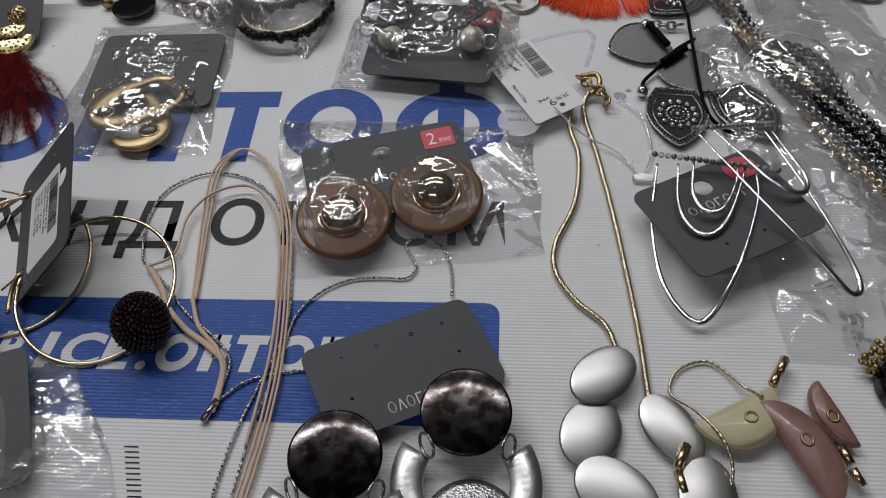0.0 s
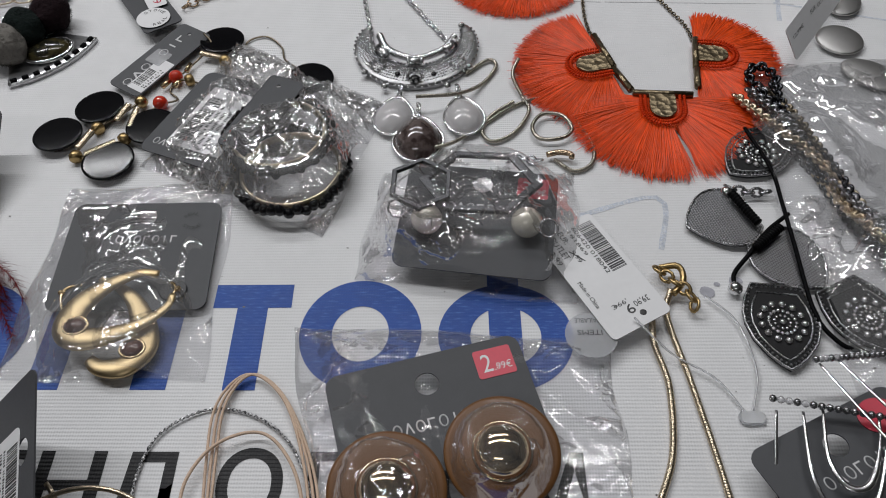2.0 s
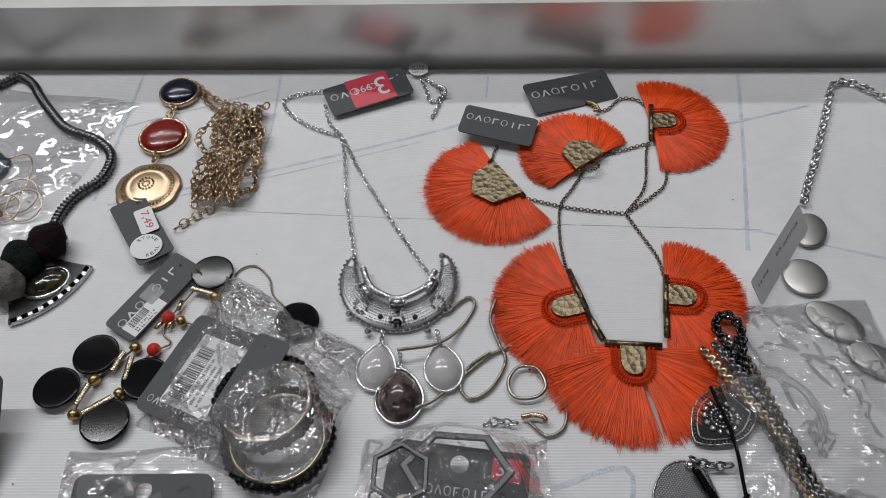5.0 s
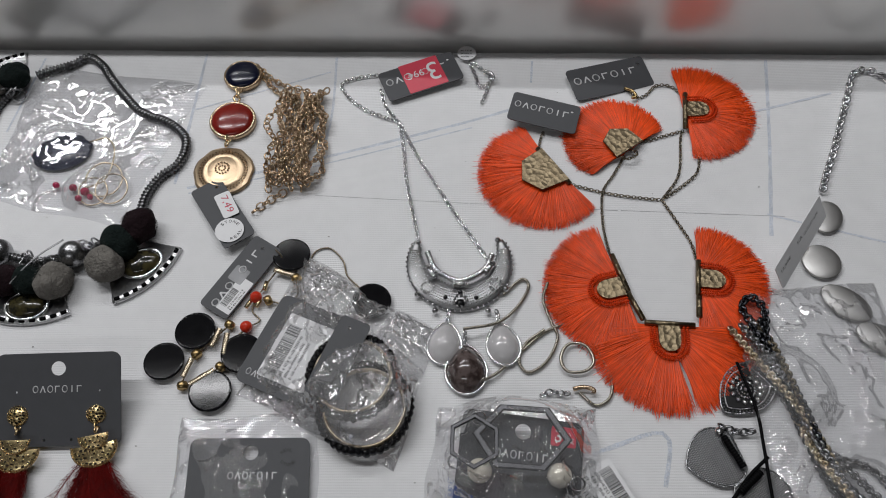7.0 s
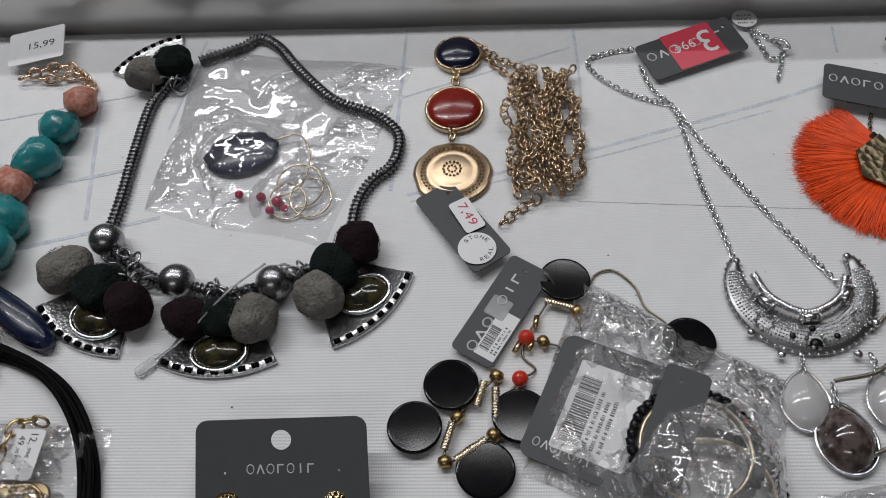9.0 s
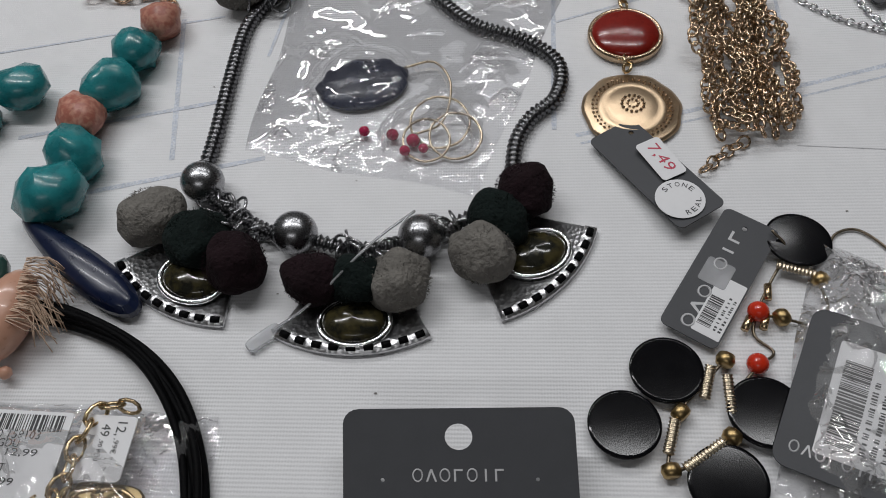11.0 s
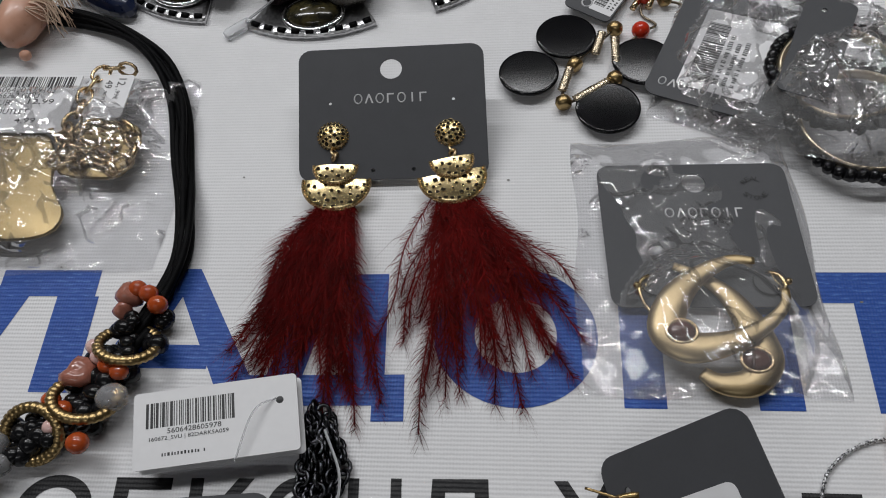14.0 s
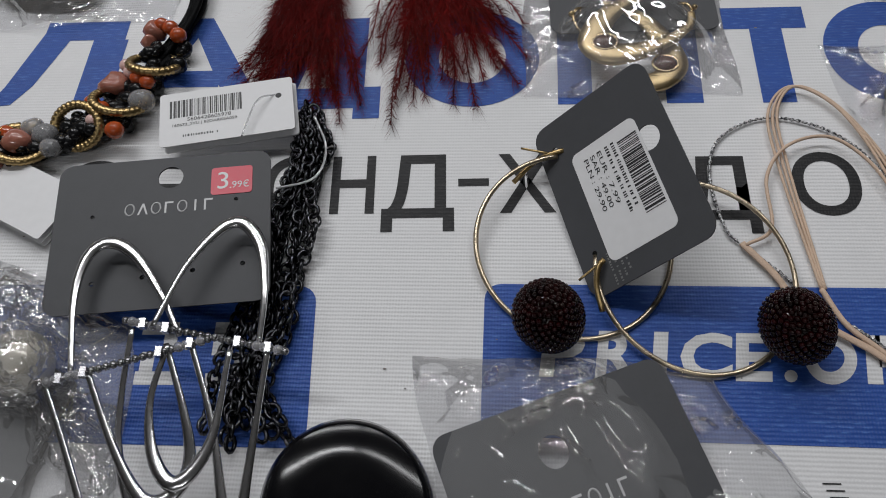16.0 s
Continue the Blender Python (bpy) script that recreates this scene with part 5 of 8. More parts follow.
def fan_plate(parent, cx, cy, turn, r0, r1, half):
    """A silver fan-shaped plate with a laced rim; apex at (cx, cy)."""
    p = new("fan_plate")
    p.parent = parent
    n = 22
    vs, fs = [], []
    prof = [(r0, 0.05), (r0, 0.16), (r1 - 0.45, 0.2), (r1 - 0.4, 0.28), (r1, 0.26), (r1 + 0.03, 0.05)]
    for i in range(n + 1):
        a = radians(turn - half + 2 * half * i / n)
        for r, z in prof:
            vs.append((cx + r * math.cos(a), cy + r * math.sin(a), z))
    k = len(prof)
    for i in range(n):
        for j in range(k):
            j2 = (j + 1) % k
            fs.append((i * k + j, i * k + j2, (i + 1) * k + j2, (i + 1) * k + j))
    fs += [tuple(range(k))[::-1], tuple(n * k + j for j in range(k))]
    g = Geo().add(vs, fs)
    part("plate", g, SILVER_PLATE, p)
    for i in range(9):
        g = Geo()
        a0 = radians(turn - half + 2 * half * (i + 0.25) / 9)
        a1 = radians(turn - half + 2 * half * (i + 0.78) / 9)
        r = r1 - 0.2
        rod(g, (cx + r * math.cos(a0), cy + r * math.sin(a0), 0.28), (cx + r * math.cos(a1), cy + r * math.sin(a1), 0.28), 0.13, 6)
        part("lace_stitch", g, BLACK_CORD, p, "black leather stitch")
    return p


for cx, cy, turn, r0, r1, half, ox, oy, orot in ((-17.3, 16.6, 270, 3.2, 5.5, 28, -17.25, 12.25, 0), (-21.6, 17.3, 240, 3.1, 5.15, 29, -23.05, 13.95, -20), (-14.1, 17.3, 317, 2.8, 5.25, 28, -11.2, 14.9, 25), (-21.2, 26.9, 128, 2.6, 5.0, 26, 0, 0, 0)):
    fp = fan_plate(pn, cx, cy, turn, r0, r1, half)
    if ox:
        g = Geo()
        m = Matrix.Translation((ox, oy, 0.12)) @ Matrix.Rotation(radians(orot), 4, "Z")
        g.lathe([(1.0, 0.1), (0.95, 0.3), (0.75, 0.46), (0.4, 0.56), (0, 0.6)], m, 30, 1.12, 0.82)
        part("cabochon", g, CABOCHON, fp, "dark polished oval stone")
        g = Geo()
        g.torus(m @ Matrix.Translation((0, 0, 0.2)), 1.2, 0.9, 0.11, 30, 6)
        part("rim", g, SILVER, fp)
rnd = random.Random(8)
for cx, cy in ((-17.3, 14.9), (-22.3, 16.9), (-14.2, 15.8), (-22.3, 27.9), (-21.4, 15.9), (-16.4, 14.9)):
    for i in range(5):
        m = Matrix.Translation((cx + rnd.uniform(-0.7, 0.7), cy + rnd.uniform(-0.3, 0.3), 0.6)) @ Euler((rnd.uniform(-1, 1), rnd.uniform(-1, 1) + 1.2, rnd.uniform(0, 6))).to_matrix().to_4x4()
        part("wire_loop", Geo().torus(m, 0.5, 0.42, 0.06, 18, 6), STEEL, pn, "loose loop of steel wire")
lp = thing("plastic_tag_loop", "clear plastic tag loop lying over the pompoms", "tag loop")
g = Geo()
tube(g, [(-15.2, 15.6, 2.0), (-16.6, 14.2, 2.1), (-18.6, 12.6, 1.0), (-20.0, 11.9, 0.3)], 0.05)
g.slab(rounded(1.3, 0.5, 0.2), 0.16, Matrix.Translation((-20.9, 11.5, 0.1)) @ Matrix.Rotation(radians(40), 4, "Z"), 0.05)
part("loop", g, CLEAR, lp)

# ---- bag with earrings in it ----
sh = thing("shell_earrings", "navy shell earring and gold wire hoops with pink beads", "earrings")
g = Geo()
out = []
for i in range(40):
    t = 2 * math.pi * i / 40
    k = 1 + (0.05 * math.sin(9 * t) if math.sin(t) > -0.2 else 0)
    out.append((1.85 * math.cos(t) * k, 1.35 * math.sin(t) * k))
g.slab(out, 0.2, Matrix.Translation((-17.75, 23.1, 0.15)) @ Matrix.Rotation(radians(14), 4, "Z"), 0.06, 0.35)
part("shell", g, NAVY, sh)
g = Geo()
tube(g, [(-16.1, 23.8, 0.4), (-14.9, 24.0, 0.5), (-14.2, 22.7, 0.6), (-14.5, 20.9, 0.4), (-15.6, 20.3, 0.3)], 0.05)
for x, y, r in ((-14.6, 20.9, 1.15), (-14.0, 20.2, 1.0), (-15.1, 20.0, 0.9)):
    tube(g, [(x + r * math.cos(t), y + r * math.sin(t), 0.35 + 0.2 * math.sin(t)) for t in (0, 0.9, 1.8, 2.7, 3.6, 4.5, 5.4)], 0.05, closed=True)
part("wire", g, GOLD_PALE, sh, "thin gold wire hoops")
g = Geo()
for x, y, r in ((-16.4, 20.3, 0.25), (-15.6, 20.0, 0.28), (-15.9, 19.5, 0.22), (-17.5, 20.5, 0.22), (-15.2, 19.6, 0.2)):
    g.ball((x, y, 0.35), r, 8, 6)
part("beads", g, mat("magenta_bead", (0.45, 0.03, 0.09), 0.15, coat=0.5), sh)
bag("plastic_bag", "open clear plastic bag holding a navy shell earring, inside the necklace", [(-20.9, 30.6), (-9.3, 28.7), (-13.2, 17.5), (-22.3, 19.8)], 0.35, crinkle=0.16, seed=1, film=FILM_THIN, humps=((-17.7, 23.1, 1.9, 0.75), (-15, 20.3, 1.6, 0.8)))

# ---- turquoise bead necklace ----
tq = thing("turquoise_necklace", "chunky turquoise and pink stone bead necklace with a rose gold chain", "necklace")
rnd = random.Random(3)
for x, y, r, mt in ((-26.5, 26.5, 0.95, PINKSTONE), (-27.2, 24.7, 1.05, TEAL), (-27.75, 22.7, 1.12, TEAL), (-28.6, 21.0, 1.05, PINKSTONE), (-28.4, 19.1, 1.12, TEAL), (-28.7, 17.2, 1.3, TEAL), (-31.5, 22.6, 1.1, TEAL), (-33.2, 21.2, 1.15, TEAL), (-34.5, 19.4, 1.15, TEAL)):
    g = Geo()
    g.ball((x, y, r * 0.88), r, 9, 6, 1.05, 0.95, 0.88, rnd.uniform(0, 180), 0.35, 1.1)
    part("bead", g, mt, tq, "faceted turquoise bead" if mt is TEAL else "rough pink stone bead")
g = Geo()
out = ellipse(0, 0, 3.2, 0.95, 0, 26)
out = [(x, y * (0.72 + 0.28 * x / 3.2)) for x, y in out]
g.slab(out, 0.55, Matrix.Translation((-27.2, 14.5, 0.25)) @ Matrix.Rotation(radians(-37), 4, "Z"), 0.25, 0.35)
part("long_bead", g, NAVY, tq, "long navy resin bead")
g = Geo()
g.ball((-28.8, 12.2, 1.0), 1.0, 18, 12, 0.85, 1.75, 0.95, -8)
g.ball((-28.5, 10.35, 0.5), 0.24, 8, 6)
part("long_bead", g, PEACH, tq, "peach resin bead")
g = Geo()
for i in range(70):
    y0 = 12.9 + rnd.uniform(-1.2, 1.2)
    tube(g, [(-28.3, y0, 1.7), (-27.7, y0 + rnd.uniform(-0.2, 0.3), 1.0 + rnd.uniform(0, 0.6)), (-27.3 + rnd.uniform(-0.3, 0.6), y0 - rnd.uniform(0, 1.3), rnd.uniform(0.2, 1.2))], 0.022, seg=3, step=0.35)
part("thread_wrap", g, PEACH_CORD, tq, "frayed peach thread wrap")
g = Geo()
g.ball((-30.0, 12.6, 0.9), 0.95, 18, 12, 0.8, 2.2, 0.9, -6)
part("long_bead", g, GREENSTONE, tq, "mottled green stone bead")
g = Geo()
chain(g, [(-26.4, 27.4, 0.4), (-26.6, 28.2, 0.3), (-27.6, 28.9, 0.3), (-28.9, 28.6, 0.3), (-30.2, 29.0, 0.3)], 0.75, 0.5, 0.08)
chain(g, [(-26.9, 28.4, 0.5), (-28.0, 29.4, 0.5), (-29.4, 29.2, 0.5), (-31, 28.6, 0.3)], 0.75, 0.5, 0.08)
part("chain", g, mat("rose_gold", (0.7, 0.5, 0.36), 0.28, 1.0), tq, "rose gold chain")
wt = thing("paper_tag", "white folded paper price tag with printed figures", "tag", "paper price tags")
g = Geo()
m, w, h = spanned((-31.8, 31.6, 0.8), (-28.6, 32.0, 1.2), (-31.6, 29.4, 0.5))
g.slab(rounded(w, h, 0.15), 0.06, m)
p = part("sheet", g, PAPER, wt)
letters("figures", "15,99", m @ Matrix.Translation((1.2, -1.4, 0.065)), 1, INKK, p, width=1.5, height=0.5)


sheet["now"] = LEFT
# ---- feather earrings on a propped card ----
fe = thing("feather_earrings", "wine red feather earrings with hammered gold tops on a grey card", "earrings")
fc, fm_, fw, fh = price_card(fe, (-17.12, 8.4, 2.2), (-10.6, 8.45, 2.25), (-17.05, 3.75, 0.25), ((3.25, 0.85, 0.39), (2.55, 4.7, 0.07), (3.95, 4.7, 0.07), (1.1, 2.1, 0.06), (5.4, 2.1, 0.06)), (1.95, -2.15, 2.5, 0.36))


def half_dome(m, r, reach, rise):
    """A domed half disc, hanging to -y, with a rim of its own thickness."""
    na, nr = 28, 7
    vs, fs = [], []
    for j in range(nr + 1):
        q = j / nr
        for i in range(na + 1):
            t = radians(180 - reach + (180 + 2 * reach) * i / na)
            vs.append((q * r * math.cos(t), q * r * 0.95 * math.sin(t), 0.12 + rise * (1 - q * q)))
    for i in range(na + 1):
        x, y, z = vs[nr * (na + 1) + i]
        vs.append((x, y, 0.0))
    for j in range(nr + 1):
        for i in range(na):
            a = j * (na + 1) + i
            fs.append((a, a + na + 1, a + na + 2, a + 1))
    return Geo().add(vs, fs, m)


rnd = random.Random(21)
for sx_, (ex, ey), ends in ((0, (-15.9, 5.3), ((-18.6, -2.8), (-18.4, -3.9), (-17.7, -4.6), (-16.6, -4.9), (-15.6, -5.3), (-14.6, -5.4), (-13.9, -4.6))), (1, (-11.85, 5.35), ((-14.2, -2.6), (-12.8, -5.6), (-11.6, -4.3), (-10.6, -4.6), (-9.8, -4.8), (-8.2, -3.9), (-7.75, -2.7), (-7.9, -0.8)))):
    er = new("earring")
    er.parent = fe
    zz = 0.75
    g = Geo()
    g.lathe([(0.5, 0), (0.52, 0.08), (0.45, 0.2), (0.25, 0.3), (0, 0.33)], Matrix.Translation((ex, ey, zz + 0.15)) @ Matrix.Rotation(radians(20), 4, "X"), 26)
    stud = part("stud", g, GOLD_OLD, er, "round hammered gold stud")
    m = Matrix.Translation((ex, ey, zz + 0.2)) @ Matrix.Rotation(radians(20), 4, "X")
    g, h = Geo(), Geo()
    g.torus(m @ Matrix.Translation((0, 0, 0.03)), 0.49, 0.49, 0.035, 26, 5)
    for rr, cnt in ((0.12, 3), (0.26, 8), (0.39, 13)):
        for k in range(cnt):
            w = 2 * math.pi * (k + rnd.uniform(-0.25, 0.25)) / cnt
            tilt = Matrix.Rotation(w, 4, "Z") @ Matrix.Translation((rr, 0, 0.29 - 0.6 * rr * rr)) @ Matrix.Rotation(rr * 1.3, 4, "Y")
            q = rnd.uniform(0.05, 0.085)
            g.slab(ellipse(0, 0, q, q * rnd.uniform(0.55, 1.0), rnd.uniform(0, 180), 9), 0.014, m @ tilt)
            h.torus(m @ tilt @ Matrix.Translation((0, 0, 0.006)), q * 1.15, q, 0.014, 9, 4)
    tagged(part("dent_relief", g, PATINA, stud, "dark dents"), kind="stuff")
    tagged(part("lip_relief", h, GOLD_OLD, stud, "raised lips of the dents"), kind="stuff")
    g = Geo()
    for k in range(26):
        w = 2 * math.pi * k / 26
        g.ball(m @ V(0.53 * math.cos(w), 0.53 * math.sin(w), 0.02), 0.05, 5, 3)
    chain(g, [(ex + 0.05, ey - 0.5, zz), (ex + 0.1, ey - 1.2, zz + 0.15)], 0.34, 0.26, 0.06)
    part("bead_edge", g, GOLD, er)
    dx = 0.2 if sx_ == 0 else 0.05
    dy = 0.0 if sx_ == 0 else 0.15
    rzz = 0 if sx_ == 0 else 12
    for nm, oy, r, hgt, reach in (("upper_fan", -1.4, 0.74, 0.34, 3), ("lower_fan", -1.9, 1.14, -0.02, 8)):
        fmx = Matrix.Translation((ex + dx, ey + oy + dy, zz - 0.2 + hgt)) @ Matrix.Rotation(radians(rzz), 4, "Z") @ Matrix.Rotation(radians(6), 4, "X")
        pc = part(nm, half_dome(fmx, r, reach, 0.2 * r), GOLD_OLD, er, "hammered gold fan piece")
        g, h = Geo(), Geo()
        spots = []
        for _ in range(900):
            a, d = radians(rnd.uniform(184, 356)), r * math.sqrt(rnd.uniform(0.01, 0.8))
            x, y = d * math.cos(a), d * math.sin(a) * 0.95
            if y < -0.1 and all(math.hypot(x - u, y - v) > 0.2 for u, v in spots) and len(spots) < 70:
                spots.append((x, y))
                q = rnd.uniform(0.048, 0.092)
                zt = 0.12 + 0.2 * r * (1 - (d / r) ** 2)
                rot_ = rnd.uniform(0, 180)
                g.slab(ellipse(x, y, q, q * rnd.uniform(0.6, 1.0), rot_, 9), 0.012, fmx @ Matrix.Translation((0, 0, zt)))
                h.torus(fmx @ Matrix.Translation((x, y, zt + 0.006)), q * 1.15, q * 1.0, 0.014, 9, 4)
        tagged(part("dent_relief", g, PATINA, pc, "dark dents"), kind="stuff")
        tagged(part("lip_relief", h, GOLD_OLD, pc, "raised lips of the dents"), kind="stuff")
        g = Geo()
        for t in np.linspace(180 - reach, 360 + reach, int(30 * r / 0.75)):
            g.ball(fmx @ V(r * math.cos(radians(t)), r * 0.95 * math.sin(radians(t)), 0.1), 0.055, 6, 4)
        part("edge", g, GOLD, pc, "beaded gold edge")
    bx, by = ex + dx, ey - 2.75 + dy
    g = Geo()
    quills = []
    for e in ends:
        quills.append(e)
    for i in range(46):
        a, b = ends[rnd.randrange(len(ends))], ends[rnd.randrange(len(ends))]
        t = rnd.random()
        k = rnd.uniform(0.6, 0.97)
        tx, ty = a[0] + (b[0] - a[0]) * t, a[1] + (b[1] - a[1]) * t
        quills.append((bx + (tx - bx) * k, by + (ty - by) * k))
    for qi, (tx, ty) in enumerate(quills):
        x0 = bx + (tx - bx) * 0.12 + rnd.uniform(-0.5, 0.5)
        line = spline([(x0, by + 0.1, 0.36), ((x0 * 0.6 + tx * 0.4) + rnd.uniform(-0.4, 0.4), by + (ty - by) * 0.4, rnd.uniform(0.5, 1.0)), (x0 * 0.25 + tx * 0.75 + rnd.uniform(-0.2, 0.2), by + (ty - by) * 0.75, rnd.uniform(0.25, 0.6)), (tx, ty, 0.12)], 0.034)
        g.sweep(line[::4], 0.025, 3)
        n_ = len(line)
        for j, p in enumerate(line[:-1]):
            t = (line[j + 1] - p).normalized()
            o = V(-t.y, t.x, 0)
            q = j / n_
            ln = (0.6 + 0.4 * math.sin(q * 3.1)) * (1 - 0.4 * q)
            for s_ in (-1, 1):
                if rnd.random() < 0.15:
                    continue
                L = ln * rnd.uniform(0.35, 1.35)
                a = p + t * rnd.uniform(-0.1, 0.15)
                fwd, out_ = rnd.uniform(0.8, 2.2), rnd.uniform(0.05, 0.6)
                b = a + (o * s_ * out_ * 1.1 + t * fwd * 0.7) * L * 0.55 + V(rnd.uniform(-0.05, 0.05), rnd.uniform(-0.05, 0.05), rnd.uniform(-0.05, 0.2))
                c = a + (o * s_ * out_ + t * fwd * 1.2) * L + V(rnd.uniform(-0.16, 0.16), rnd.uniform(-0.16, 0.16), rnd.uniform(-0.15, 0.25))
                c.z, b.z = max(0.05, c.z), max(0.06, b.z)
                w = t * 0.014
                g.add([a - w, a + w, b + w, b - w, c], [(0, 1, 2, 3), (3, 2, 4)], smooth=False)
    part("feather", g, WINE, er, "loose wine red feathers")

# ---- gold hoops on a card in a bag ----
hp = thing("gold_hoop_earrings", "matt gold crescent hoop earrings with brown stones on a grey card", "earrings")
price_card(hp, (-6.92, 4.05, 0.35), (-0.6, 4.05, 0.35), (-6.75, -1.5, 0.3), ((3.2, 0.8, 0.4),), (2.1, -2.2, 2.5, 0.36))
g = Geo()
for ch, a in zip("REAL", range(4)):
    an = radians(140 - a * 25)
    g2 = Matrix.Translation((-1.75 + 0.4 * math.cos(an), 3.0 + 0.4 * math.sin(an), 0.42)) @ Matrix.Rotation(an - math.pi / 2, 4, "Z")
    letters("letter", ch, g2, 1, INKK, hp, width=0.17, height=0.17, centre=True)
for ch, a in zip("STONE", range(5)):
    an = radians(-140 + a * 25)
    g2 = Matrix.Translation((-1.75 + 0.4 * math.cos(an), 3.0 + 0.4 * math.sin(an), 0.42)) @ Matrix.Rotation(an + math.pi / 2, 4, "Z")
    letters("letter", ch, g2, 1, INKK, hp, width=0.17, height=0.17, centre=True)


def crescent_hoop(parent, pts, widths):
    """A hoop that swells to a broad crescent at its foot."""
    er = new("hoop")
    er.parent = parent
    line = spline(pts, 0.12)
    n = len(line)
    rad = [float(np.interp(i / (n - 1), np.linspace(0, 1, len(widths)), widths)) for i in range(n)]
    g = Geo()
    g.sweep(line, rad, 12, False, 0.42)
    part("crescent", g, GOLD_SATIN, er, "matt gold crescent")
    return er


sheet["now"] = None
HOOP_A = [(-2.3, 0.0, 0.9), (-3.1, 0.0, 0.9), (-4.2, -0.6, 0.9), (-5.0, -1.5, 0.9), (-5.25, -2.5, 0.85), (-4.6, -3.0, 0.85), (-3.4, -2.85, 0.9), (-2.3, -2.3, 0.9), (-1.6, -1.6, 0.9), (-1.5, -1.0, 0.9)]
HOOP_B = [(-4.8, 0.0, 0.55), (-4.1, -0.3, 0.5), (-3.3, -0.9, 0.48), (-2.8, -1.6, 0.45), (-2.4, -2.5, 0.42), (-2.3, -3.3, 0.42), (-2.8, -3.95, 0.42), (-3.7, -4.0, 0.42), (-4.3, -3.6, 0.42)]
h1 = crescent_hoop(hp, HOOP_A, (0.13, 0.22, 0.34, 0.5, 0.6, 0.55, 0.42, 0.3, 0.2, 0.14))
h2 = crescent_hoop(hp, HOOP_B, (0.14, 0.2, 0.3, 0.42, 0.54, 0.58, 0.5, 0.38, 0.22))
for er, x, y in ((h1, -4.85, -2.55), (h2, -2.6, -3.3)):
    z = 1.02 if er is h1 else 0.6
    g = Geo()
    g.lathe([(0.4, 0), (0.38, 0.1), (0.24, 0.18), (0, 0.21)], Matrix.Translation((x, y, z)), 22, 1.1, 0.9)
    part("stone", g, CARNELIAN, er, "brown oval stone")
    g = Geo()
    g.torus(Matrix.Translation((x, y, z + 0.03)), 0.47, 0.39, 0.06, 24, 6)
    part("rim", g, GOLD, er)
for pts in ([(-5.5, -0.35, 0.6), (-5.85, -0.6, 0.8), (-6.0, -0.95, 0.8), (-5.85, -1.5, 0.75), (-5.5, -2.0, 0.75)], [(-1.9, -0.25, 0.6), (-1.6, -0.45, 0.8), (-1.45, -0.8, 0.85), (-1.5, -1.05, 0.9)]):
    part("ear_wire", tube(Geo(), pts, 0.06), GOLD, hp, "thin gold ear wire")
part("catch", Geo().ball((-1.35, -0.75, 0.9), 0.13, 8, 6), GOLD, hp)
part("catch", Geo().ball((-6.05, -0.85, 0.8), 0.13, 8, 6), GOLD, hp)
for x, y in ((-5.35, -0.55), (-1.75, -0.5)):
    part("clear_stopper", Geo().slab(ellipse(x, y, 0.55, 0.5), 0.06, Matrix.Translation((0, 0, 0.42)), 0.02), CARD_EDGE, hp, "dark grey rubber stopper")
sheet["now"] = LEFT
bag("plastic_bag", "clear plastic bag round gold hoop earrings on a grey card", [(-7.7, 5.3), (-0.1, 5.6), (-0.2, -4.4), (-8.2, -4.4)], 0.5, crinkle=0.22, seed=2, crumple=-0.2, film=FILM_FLAT, humps=((-3.9, -2.2, 2.4, 1.15),))

# ---- bag with a gold pendant and tags ----
gp = thing("gold_pendant_necklace", "gold sheet pendant necklace with a long-link chain in a bag", "necklace")
g = Geo()
g.slab([(p.x, p.y) for p in spline([(-26.8, 6.15, 0), (-28.6, 5.8, 0), (-29.4, 3.8, 0), (-28.6, 1.6, 0), (-26.5, 1.15, 0), (-25.0, 1.35, 0), (-24.65, 2.2, 0), (-25.3, 3.4, 0), (-25.6, 4.7, 0), (-26.0, 5.7, 0)], 0.3, True)], 0.12, Matrix.Translation((0, 0, 0.7)), 0.05, 0.12)
part("pendant", g, GOLD_SHEET, gp, "brushed gold sheet pendant")
g = Geo()
g.slab([(p.x, p.y) for p in spline([(-25.4, 6.3, 0), (-25.5, 4.3, 0), (-24.3, 3.9, 0), (-23.1, 4.1, 0), (-22.9, 6.1, 0), (-24.0, 6.5, 0)], 0.25, True)], 0.12, Matrix.Translation((0, 0, 0.55)), 0.05, 0.1)
part("pendant", g, GOLD_SHEET, gp)
g = Geo()
rnd = random.Random(4)
chain(g, [(-24.6, 8.9, 1.1), (-25.0, 7.9, 1.15), (-25.1, 6.6, 1.1), (-25.4, 5.6, 1.1), (-24.6, 5.8, 1.2), (-23.6, 6.1, 1.1), (-22.9, 5.5, 1.0), (-22.9, 4.4, 0.9), (-23.6, 4.0, 0.9)], 0.85, 0.5, 0.07)
chain(g, [(-24.6, 8.9, 1.1), (-24.0, 9.0, 1.0), (-23.4, 8.8, 0.9)], 0.7, 0.5, 0.07)
for i in range(4):
    chain(g, [(-26.0 + rnd.uniform(0, 0.8), 5.4 + rnd.uniform(-0.6, 0.6), 1.0), (-25.0 + rnd.uniform(-0.3, 0.4), 4.6 + rnd.uniform(-0.8, 0.8), 1.2), (-24.0 + rnd.uniform(-0.4, 0.4), 5.2 + rnd.uniform(-0.9, 0.7), 1.0), (-23.2, 4.5 + rnd.uniform(-0.8, 1.0), 0.9)], 0.75, 0.5, 0.065)
part("chain", g, GOLD, gp, "long-link gold chain")
pt = thing("paper_tag", "white outlet price label with barcode beside the gold pendant", "tag", "paper price tags")
